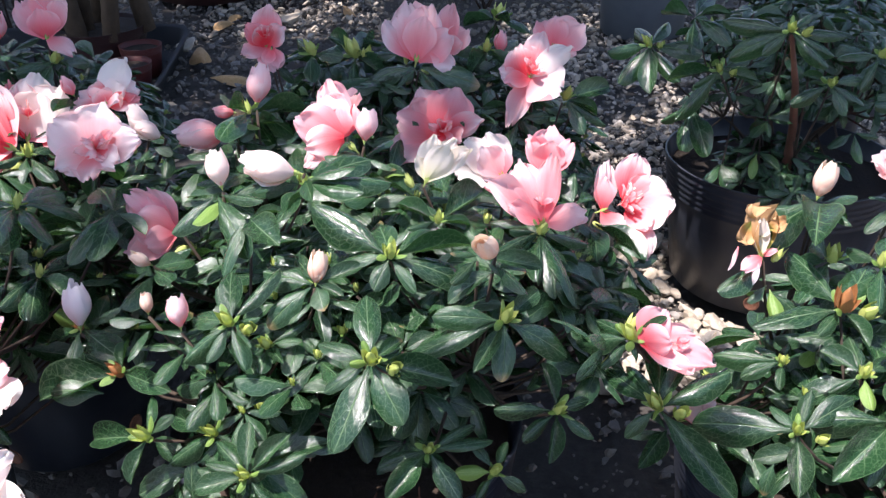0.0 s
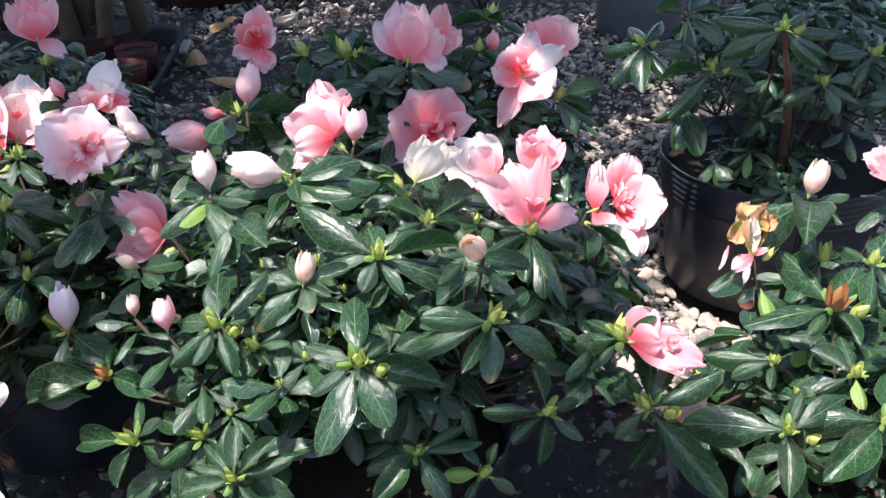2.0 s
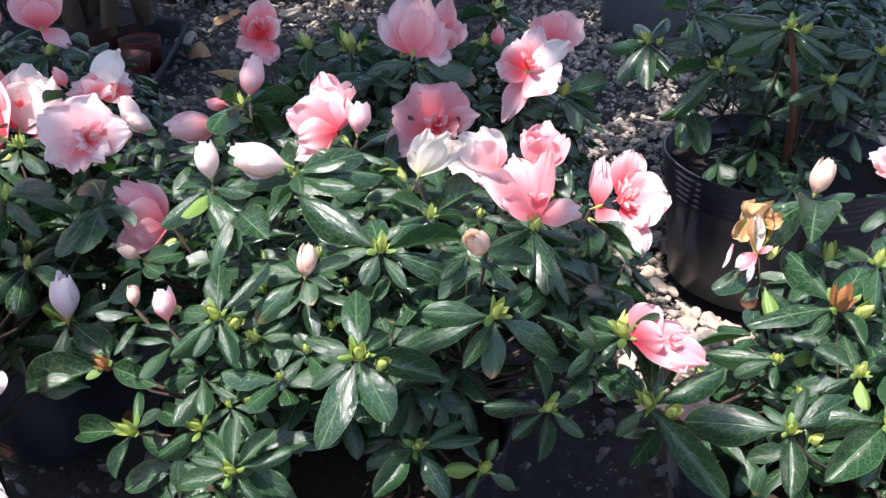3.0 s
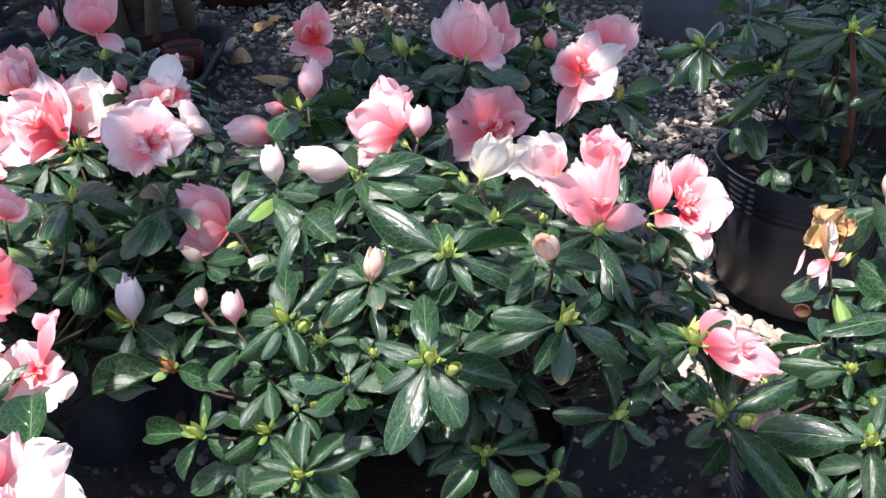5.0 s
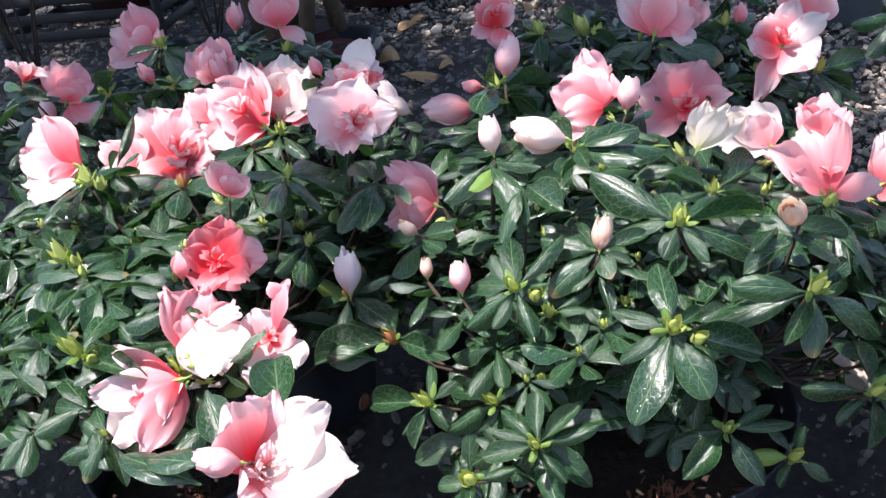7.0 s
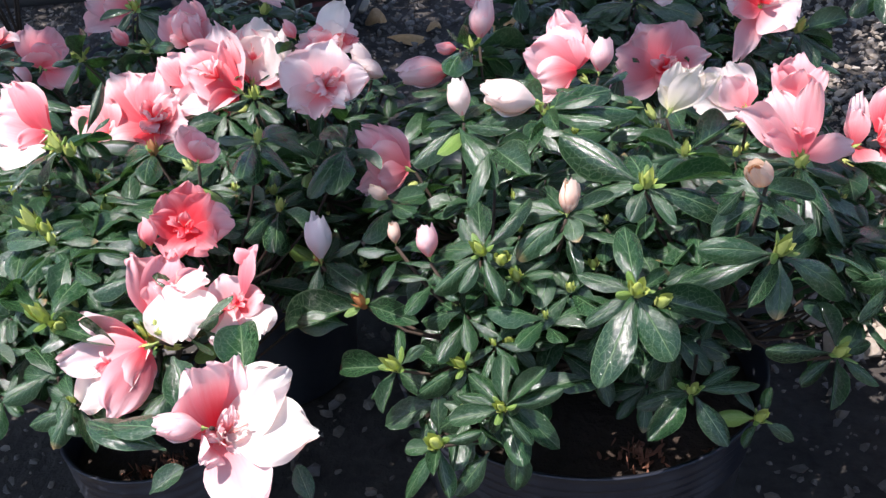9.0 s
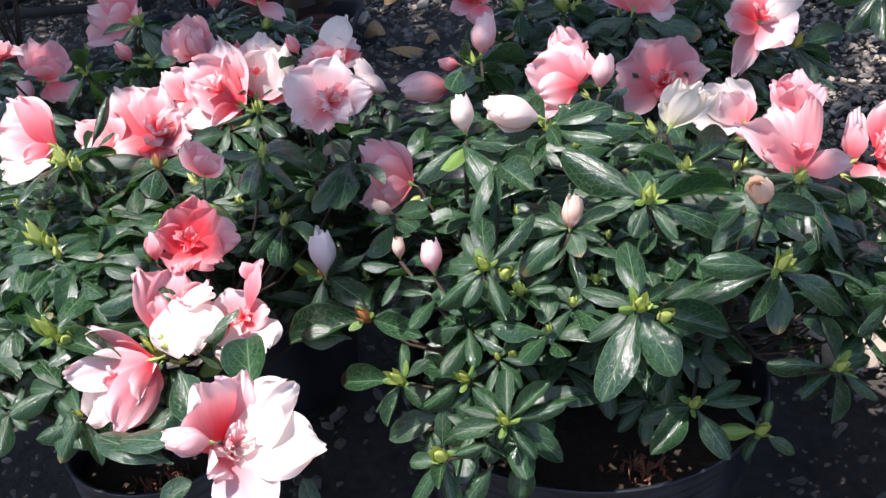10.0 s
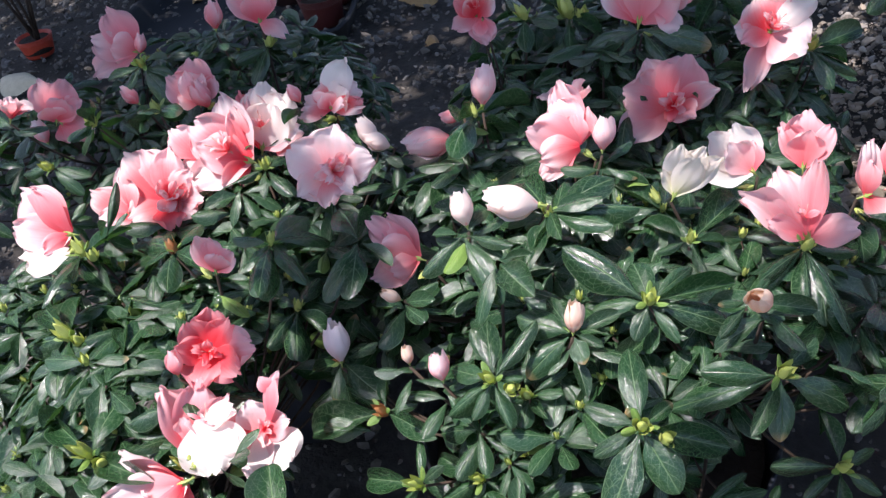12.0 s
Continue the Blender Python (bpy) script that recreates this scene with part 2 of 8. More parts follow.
def grid_mesh(name, points, uvs, rows, cols):
    """A mesh from a grid of computed points, with UVs."""
    faces = []
    for i in range(rows - 1):
        for j in range(cols - 1):
            a = i * cols + j
            faces.append((a, a + 1, a + cols + 1, a + cols))
    me = bpy.data.meshes.new(name)
    me.from_pydata(points, [], faces)
    layer = me.uv_layers.new(name="UVMap")
    for loop in me.loops:
        layer.data[loop.index].uv = uvs[loop.vertex_index]
    for p in me.polygons:
        p.use_smooth = True
    return me


def smooth(a, b, x):
    t = min(1.0, max(0.0, (x - a) / (b - a)))
    return t * t * (3 - 2 * t)


def leaf_mesh(seed, arch, droop, twist, rows=12, cols=7):
    """A blunt oval blade one long and one wide along +y, narrow at the stalk, with a sunk midrib and turned margins."""
    r = random.Random(seed)
    pts, uvs = [], []
    ph, ph2 = r.uniform(0, 6.3), r.uniform(0, 6.3)
    for i in range(rows):
        q = i / (rows - 1)
        s = 1 - (1 - q) ** 1.45
        u = max(0.0, s - 0.06) / 0.94
        p = u ** 1.16
        w = max(0.055, (4 * p * max(0.0, 1 - p)) ** 0.62 * smooth(-0.40, 0.40, u))
        if i == rows - 1:
            w = 0.03
        for j in range(cols):
            v = 2 * j / (cols - 1) - 1
            a = abs(v)
            z = -arch * 0.17 * a * a * w + 0.035 * w * smooth(0.0, 0.4, a) - droop * s * s
            z += 0.020 * w * a * math.sin(8.0 * s + ph + (2.2 if v > 0 else 0)) + 0.010 * w * math.sin(13 * s + ph2) * a
            x = 0.5 * w * v * (1 + 0.05 * math.sin(9 * s + ph2 + v))
            z += twist * x * s
            pts.append((x + 0.035 * math.sin(2.5 * s + ph) * s, s * (1 - 0.10 * droop), z))
            uvs.append((0.5 + 0.5 * v, s))
    return grid_mesh("leaf", pts, uvs, rows, cols)


LEAVES = [leaf_mesh(11 + k, *fdt) for k, fdt in enumerate((
    (0.8, 0.10, 0.10), (0.4, 0.18, -0.25), (1.1, 0.14, 0.2), (0.6, 0.26, 0.3), (-0.7, 0.05, -0.15), (1.4, 0.22, 0.15), (0.5, 0.34, -0.1), (-1.4, 0.10, 0.05)))]
SMALL = [leaf_mesh(41 + k, *fdt, 7, 5) for k, fdt in enumerate(((0.7, 0.12, 0.1), (0.4, 0.24, -0.2), (1.1, 0.18, 0.2), (-0.5, 0.30, 0.3)))]
for k in LEAVES + SMALL:
    k.materials.append(LEAF)
TINY = leaf_mesh(61, 0.6, 0.15, 0.1, 4, 3)
YOUNGS = []
for k in LEAVES[:4]:
    c = k.copy()
    c.materials.clear()
    c.materials.append(YOUNG)
    YOUNGS.append(c)


def blade_pose(base, tip, width, up):
    """Where a blade lies that runs from base to tip, its upper face towards up."""
    base, tip = Vector(base), Vector(tip)
    y = tip - base
    size = y.length
    y /= size
    x = y.cross(Vector(up))
    x = x.normalized() if x.length > 1e-4 else Vector((1, 0, 0))
    z = x.cross(y)
    rot = Matrix((x, y, z)).transposed().to_4x4()
    return Matrix.Translation(base) @ rot @ Matrix.Diagonal((width, size, size, 1))


def tube(points, radii, sides=6):
    """A bent round rod through points, with a radius at each."""
    bm = bmesh.new()
    rings = []
    for i, p in enumerate(points):
        p = Vector(p)
        d = (Vector(points[min(i + 1, len(points) - 1)]) - Vector(points[max(i - 1, 0)])).normalized()
        u = d.orthogonal().normalized()
        if rings:
            u = (keep - d * keep.dot(d)).normalized()
        keep = u
        w = d.cross(u)
        rings.append([bm.verts.new(p + (u * math.cos(6.2832 * k / sides) + w * math.sin(6.2832 * k / sides)) * radii[i]) for k in range(sides)])
    for a, b in zip(rings, rings[1:]):
        for k in range(sides):
            bm.faces.new((a[k], a[(k + 1) % sides], b[(k + 1) % sides], b[k]))
    bm.faces.new(rings[0][::-1])
    bm.faces.new(rings[-1])
    return bm


def lathe(profile, sides=40, wobble=0.0, seed=0, close=True):
    """A turned form from (radius, height) pairs."""
    r = random.Random(seed)
    ph = [r.uniform(0, 6.28) for _ in range(3)]
    bm = bmesh.new()
    rings = []
    for rad, z in profile:
        ring = []
        for k in range(sides):
            a = 6.28318 * k / sides
            f = 1 + wobble * (math.sin(2 * a + ph[0]) + 0.6 * math.sin(3 * a + ph[1]))
            ring.append(bm.verts.new((rad * f * math.cos(a), rad * f * math.sin(a), z + wobble * 0.25 * rad * math.sin(5 * a + ph[2]))))
        rings.append(ring)
    for a, b in zip(rings, rings[1:]):
        for k in range(sides):
            bm.faces.new((a[k], a[(k + 1) % sides], b[(k + 1) % sides], b[k]))
    if close:
        bm.faces.new(rings[0][::-1])
        bm.faces.new(rings[-1])
    return bm


# ---- petals and flowers ----


def petal_mesh(seed, phi, a0, a1, turn_at, size, wide, ruffle, mat, rows=14, cols=19, curl=0.0, tilt=0.0, round_off=0.36, cup=0.0):
    """A petal of a flower that opens along +z: its angle from the axis goes from a0 to a1 (degrees) past turn_at,
    then curls by curl more at its end; tilt twists it about its length."""
    r = random.Random(seed)
    ph = [r.uniform(0, 6.3) for _ in range(5)]
    steps = 40
    prof = [(0.012, 0.0, math.radians(a0))]
    for i in range(1, steps + 1):
        s = i / steps
        th = math.radians(a0 + (a1 - a0) * smooth(turn_at - 0.25, turn_at + 0.30, s) + curl * smooth(0.62, 1.0, s))
        pr, pz, _ = prof[-1]
        prof.append((max(0.004, pr + math.sin(th) * size / steps), pz + math.cos(th) * size / steps, th))
    pts, uvs = [], []
    for i in range(rows):
        s = i / (rows - 1)
        w = wide * size * (0.10 + 0.90 * smooth(0.0, 0.60, s))
        for j in range(cols):
            v = 2 * j / (cols - 1) - 1
            lobes = 0.030 * math.sin(5.0 * v + ph[0]) + 0.016 * math.sin(12 * v + ph[3])
            se = min(1.0, s * (0.95 - round_off * abs(v) ** 2.6 + lobes * smooth(0.4, 1, s)))
            f = se * steps
            k = min(steps - 1, int(f))
            q = f - k
            pr = prof[k][0] * (1 - q) + prof[k + 1][0] * q
            pz = prof[k][1] * (1 - q) + prof[k + 1][1] * q
            th = prof[k][2]
            al = w * v * (1 - 0.10 * smooth(0.75, 1.0, s) * abs(v)) / (pr + 0.12 * size)
            al = max(-1.5, min(1.5, al))
            ruf = ruffle * size * se * se * (math.sin(4.6 * v + ph[1]) * (0.25 + 0.75 * abs(v)) + 0.6 * abs(v) * math.sin(9.5 * v + 5 * s + ph[2]) + 0.3 * math.sin(6 * s + ph[4]))
            ruf += tilt * w * v * se + 0.30 * ruffle * size * smooth(0.55, 1.0, max(se, abs(v) * s)) * math.sin(15 * v + 9 * s + ph[3])
            ruf += cup * w * v * v * se
            rr = pr - math.cos(th) * ruf
            zz = pz + math.sin(th) * ruf
            pts.append((rr * math.cos(phi + al), rr * math.sin(phi + al), zz))
            uvs.append((0.5 + 0.5 * v, s))
    me = grid_mesh("petal", pts, uvs, rows, cols)
    me.materials.append(mat)
    return me


def calyx_mesh(stalk):
    bm = lathe([(0.012, -stalk), (0.014, -0.03), (0.026, -0.005), (0.034, 0.02), (0.030, 0.05)], 10)
    for k in range(5):
        a = 6.2832 * k / 5
        d, t = Vector((math.cos(a), math.sin(a), 0)), Vector((-math.sin(a), math.cos(a), 0))
        lobe = [d * 0.03 + t * 0.02 + Vector((0, 0, 0.0)), d * 0.03 - t * 0.02, d * 0.045 - t * 0.017 + Vector((0, 0, 0.06)), d * 0.05 + Vector((0, 0, 0.12)), d * 0.045 + t * 0.017 + Vector((0, 0, 0.06))]
        bm.faces.new([bm.verts.new(p) for p in lobe])
    me = bpy.data.meshes.new("calyx")
    bm.to_mesh(me)
    bm.free()
    me.materials.append(CALYX)
    return me


def stamen_mesh(seed, spread, reach):
    r = random.Random(seed)
    a = r.uniform(0, 6.28)
    d = Vector((math.cos(a), math.sin(a), 0))
    ps = [d * (0.01 + spread * s * s) + Vector((0, 0, 0.05 + reach * s)) for s in (0, 0.35, 0.7, 0.96, 1.0)]
    bm = tube(ps, (0.006, 0.005, 0.005, 0.013, 0.006), 5)
    me = bpy.data.meshes.new("stamen")
    bm.to_mesh(me)
    bm.free()
    me.materials.append(STAMEN)
    return me


def flower_kit(seed, petals, a0, a1, turn_at, size, wide, ruffle, mat, inner=0, stamens=0, spread=8.0, stalk=0.10, inner_mat=None, curl=0.0, cup=0.0, second=0):
    """The meshes of one kind of flower, one wide; petals lie round the axis with some chance in them."""
    r = random.Random(seed)
    out = []
    for k in range(petals):
        out.append(("petal", petal_mesh(seed * 31 + k, 6.2832 * (k + r.uniform(-0.16, 0.16)) / petals, a0 + r.uniform(-3, 3) + (3 if k % 2 else 0), a1 + r.uniform(-spread, spread), turn_at + r.uniform(-0.05, 0.05),
                                        size * r.uniform(0.90, 1.08), wide * r.uniform(0.9, 1.12), ruffle, mat, curl=r.uniform(-0.3, 1.0) * curl, tilt=r.uniform(-0.014, 0.014) * spread, cup=cup * r.uniform(0.5, 1.3))))
    for k in range(second):
        out.append(("petal", petal_mesh(seed * 43 + k, 6.2832 * (k + 0.5 + r.uniform(-0.2, 0.2)) / second, a0 - 6, a1 - 20 + r.uniform(-spread, spread), turn_at, size * r.uniform(0.72, 0.90), wide * r.uniform(0.75, 0.95), ruffle * 1.4, mat, 11, 13, curl=r.uniform(-0.6, 1.0) * curl, tilt=r.uniform(-0.02, 0.02) * spread, cup=cup)))
    for k in range(inner):
        out.append(("petal", petal_mesh(seed * 57 + k, 6.2832 * (k + r.uniform(0, 0.8)) / inner, 5 + 6 * (k % 2), r.uniform(15, 70) - 8 * (k % 3), 0.55, size * r.uniform(0.48, 0.74), wide * r.uniform(0.42, 0.66), ruffle * 2.0, inner_mat or mat, 8, 7, curl=r.uniform(-30, 40), tilt=r.uniform(-0.5, 0.5))))
    for k in range(stamens):
        out.append(("stamen", stamen_mesh(seed * 91 + k, r.uniform(0.04, 0.12), r.uniform(0.30, 0.46))))
    return calyx_mesh(stalk), out


KITS = {
    "bell_b": flower_kit(6, 5, 34, 36, 0.34, 0.68, 0.54, 0.105, PETAL, 5, 2, 26, curl=66, cup=0.25, second=3),
    "bell_pale": flower_kit(7, 6, 36, 24, 0.36, 0.72, 0.50, 0.10, PALE, 5, 2, 22, curl=52, cup=0.25, second=3),
    "side_blush": flower_kit(17, 5, 32, 36, 0.34, 0.70, 0.54, 0.09, BLUSH, 4, 2, 22, curl=50, cup=0.25, second=3),
    "bud_pink": flower_kit(8, 5, 38, -22, 0.44, 0.82, 0.50, 0.040, BLUSH, 3, 0, 10, 0.06),
    "bud_pale": flower_kit(9, 5, 38, -18, 0.44, 0.82, 0.50, 0.045, PALE, 4, 0, 11, 0.06),
    # bud_pale again, whitened like a bud overexposed by the sun
    "bud_white": flower_kit(9, 5, 38, -18, 0.44, 0.82, 0.50, 0.045, WHITE, 4, 0, 11, 0.06),
    "bud_lilac": flower_kit(10, 5, 36, -18, 0.42, 0.92, 0.46, 0.03, LILAC, 2, 0, 6, 0.12),
    "bud_peach": flower_kit(23, 5, 38, -20, 0.44, 0.84, 0.48, 0.035, PEACH, 3, 0, 8, 0.06),
}


def flower(plant, kind, base, axis, size, roll=0.0, label="", collar=5):
    """A flower of that kind with its calyx at base, opening along axis, about size wide (buds: about size long)."""
    axis = Vector(axis).normalized()
    calyx, pieces = KITS[kind]
    m = Matrix.Translation(base) @ axis.to_track_quat("Z", "Y").to_matrix().to_4x4() @ pose(0, 0, 0, 0, 0, roll) @ Matrix.Scale(size, 4)
    name = "flower_bud" if kind.startswith("bud") else "flower"
    f = part(name, calyx, None, plant.ob, label, plant.ob.matrix_basis.inverted() @ m)
    for n, me in pieces:
        part(n, me, None, f)
    foot = Vector(base) - axis * size * 0.10
    plant.ends.append((foot, 0.0016, True))
    if collar:
        plant.whorl(foot - Vector((0, 0, 0.004)), axis * 0.35 + Vector((0, 0, 1)), 0.036, collar, "", 4, 0.01, False)
    return f


STYLES = {"open": (0.08, 0.06, 0.13, 0.095), "shell": (0.20, 0.10, 0.06, 0.080), "limp": (-0.16, -0.07, 0.12, 0.085), "dry": (0.55, 0.16, -0.12, 0.24)}


def broad_petal_mesh(seed, style, rows=13, cols=17):
    """A broad petal one long along +y and one wide: narrow claw, wide rounded end, frilled margin."""
    cup, bow, reflex, frill = STYLES[style]
    r = random.Random(seed)
    ph = [r.uniform(0, 6.3) for _ in range(5)]
    notch = r.uniform(0.0, 0.05)
    pts, uvs = [], []
    for i in range(rows):
        s = 1 - (1 - i / (rows - 1)) ** 1.6
        half = 0.5 * (0.22 + 0.78 * smooth(-0.08, 0.52, s))
        for j in range(cols):
            v = 2 * j / (cols - 1) - 1
            a = abs(v)
            lobe = 0.034 * math.sin(4.2 * v + ph[0]) + 0.014 * math.sin(10 * v + ph[1]) + 0.006 * math.sin(21 * v + ph[2]) - notch * max(0.0, 1 - a * 4)
            y = s * (1 - 0.10 * a ** 2.0 + lobe * smooth(0.45, 1.0, s))
            x = half * v * math.sqrt(1 - (0.95 * max(0.0, (s - 0.45) / 0.55)) ** 3.2) + 0.02 * math.sin(3 * s + ph[2]) * s
            z = cup * half * v * v - bow * 4 * y * (1 - y) - reflex * smooth(0.60, 1.0, y) ** 2
            z += frill * s * s * (math.sin(4.4 * v + ph[3]) * (0.2 + 0.8 * a) + 0.55 * a * math.sin(10 * v + 4 * s + ph[4]))
            z += 0.34 * frill * smooth(0.62, 1.0, max(s, a * s)) * math.sin(13 * v + 5 * s + ph[1]) + 0.20 * frill * smooth(0.3, 0.8, s) * math.sin(6 * s + 3 * v + ph[2]) - 0.012 * max(0.0, 1 - a * 5)
            pts.append((x, y, z))
            uvs.append((0.5 + 0.5 * v, s))
    return grid_mesh("petal", pts, uvs, rows, cols)


@functools.lru_cache(maxsize=None)
def broad_petal(style, k, mat_name):
    me = broad_petal_mesh(300 + 17 * k + len(style), style)
    me.materials.append(bpy.data.materials[mat_name])
    return me


@functools.lru_cache(maxsize=None)
def plain_calyx():
    return calyx_mesh(0.10)


def bloom(plant, base, petals, heart=None, label="", collar=5):
    """A flower with its calyx at base; each petal is (material, tip, width, way its inner face looks, style, and its
    own foot where that lies apart); heart is (middle, reach, how many, materials) of the small crumpled inner petals."""
    base = Vector(base)
    r = random.Random(int(abs(base.x) * 9973 + base.y * 7919 + base.z * 6007))
    axis = sum((Vector(p[1]) for p in petals), Vector()) / len(petals) - base
    reach = axis.length
    axis = (axis.normalized() if reach > 1e-4 else Vector((0, 0, 1)))
    size = 1.25 * sum((Vector(p[1]) - base).length for p in petals) / len(petals)
    world = Matrix.Translation(base) @ axis.to_track_quat("Z", "Y").to_matrix().to_4x4() @ Matrix.Scale(size, 4)
    f = part("flower", plain_calyx(), None, plant.ob, label, plant.ob.matrix_basis.inverted() @ world)
    back = world.inverted()
    for k, (mat, tip, wide, face, style, *foot) in enumerate(petals):
        at = Vector(foot[0]) if foot else base + axis * size * 0.03
        part("petal", broad_petal(style, r.randrange(6), mat.name), None, f, "", back @ blade_pose(at, tip, wide, face))
    if heart:
        mid, rad, count, mats = heart
        mid = Vector(mid)
        out = (mid - base).normalized()
        turn = out.to_track_quat("Z", "Y").to_matrix()
        for k in range(count):
            a, lean = 2.4 * k + r.uniform(-0.4, 0.4), r.uniform(0.25, 1.25)
            d = turn @ Vector((math.cos(a) * math.sin(lean), math.sin(a) * math.sin(lean), math.cos(lean)))
            lo = mid - out * rad * 0.5
            tip = lo + d * rad * r.uniform(0.65, 1.15)
            face = turn @ Vector((-math.cos(a), -math.sin(a), 0.5)) + Vector((r.uniform(-0.6, 0.6), r.uniform(-0.6, 0.6), r.uniform(-0.4, 0.4)))
            part("petal", broad_petal("limp" if k % 2 else "shell", r.randrange(6), mats[k % len(mats)].name), None, f, "", back @ blade_pose(lo, tip, rad * r.uniform(0.4, 0.75), face))
        for k in range(3):
            part("stamen", plain_stamen(k), None, f, "", back @ Matrix.Translation(mid - out * rad * 0.9) @ turn.to_4x4() @ Matrix.Scale(rad * 3.4, 4))
    foot = base - axis * size * 0.10
    plant.ends.append((foot, 0.0016, True))
    if collar > 4:
        side = Vector((r.uniform(-1, 1), r.uniform(-0.3, 0.3), r.uniform(-0.6, 0.2)))
        side = (side - axis * side.dot(axis)).normalized()
        plant.bud(foot - axis * 0.004 + side * 0.007, side + axis * 0.6, r.uniform(0.014, 0.019), "green", r.randrange(3))
    if collar:
        plant.whorl(foot - axis * 0.016, axis + Vector((0, 0, 0.25)), 0.032, collar, "", -14, 0.01, False)
    return f


@functools.lru_cache(maxsize=None)
def plain_stamen(k):
    return stamen_mesh(900 + k, 0.05 + 0.03 * k, 0.30 + 0.05 * k)



def bud_mesh(seed, mat, plump):
    """A closed leaf bud: a pointed core with overlapping scales."""
    r = random.Random(seed)
    bm = lathe([(0.05, 0.0), (0.2 * plump, 0.12), (0.27 * plump, 0.35), (0.22 * plump, 0.62), (0.10 * plump, 0.86), (0.012, 1.0)], 9, 0.03, seed)
    for k in range(5):
        a = 2.4 * k + r.uniform(-0.2, 0.2)
        z0, top = 0.03 + 0.07 * k, 0.60 + 0.13 * k
        rows = []
        for s in (0.0, 0.35, 0.7, 1.0):
            z = z0 + (top - z0) * s
            rad = plump * (0.10 + 0.21 * math.sin(math.pi * min(1.0, 0.15 + 0.8 * z))) + 0.025 + 0.16 * s * s
            half = 0.75 * (1 - s ** 2) + 0.02
            rows.append([bm.verts.new((rad * math.cos(a + q * half), rad * math.sin(a + q * half), z)) for q in (-1, 0, 1)])
        for p, q in zip(rows, rows[1:]):
            for i in (0, 1):
                bm.faces.new((p[i], p[i + 1], q[i + 1], q[i]))
    me = bpy.data.meshes.new("leaf_bud")
    bm.to_mesh(me)
    bm.free()
    me.materials.append(mat)
    return me


BUDS = {"green": [bud_mesh(1, BUDGREEN, 0.72), bud_mesh(2, BUDGREEN, 0.9), bud_mesh(3, BUDGREEN, 0.6)], "brown": [bud_mesh(4, BUDBROWN, 0.8)]}


# ---- plants ----


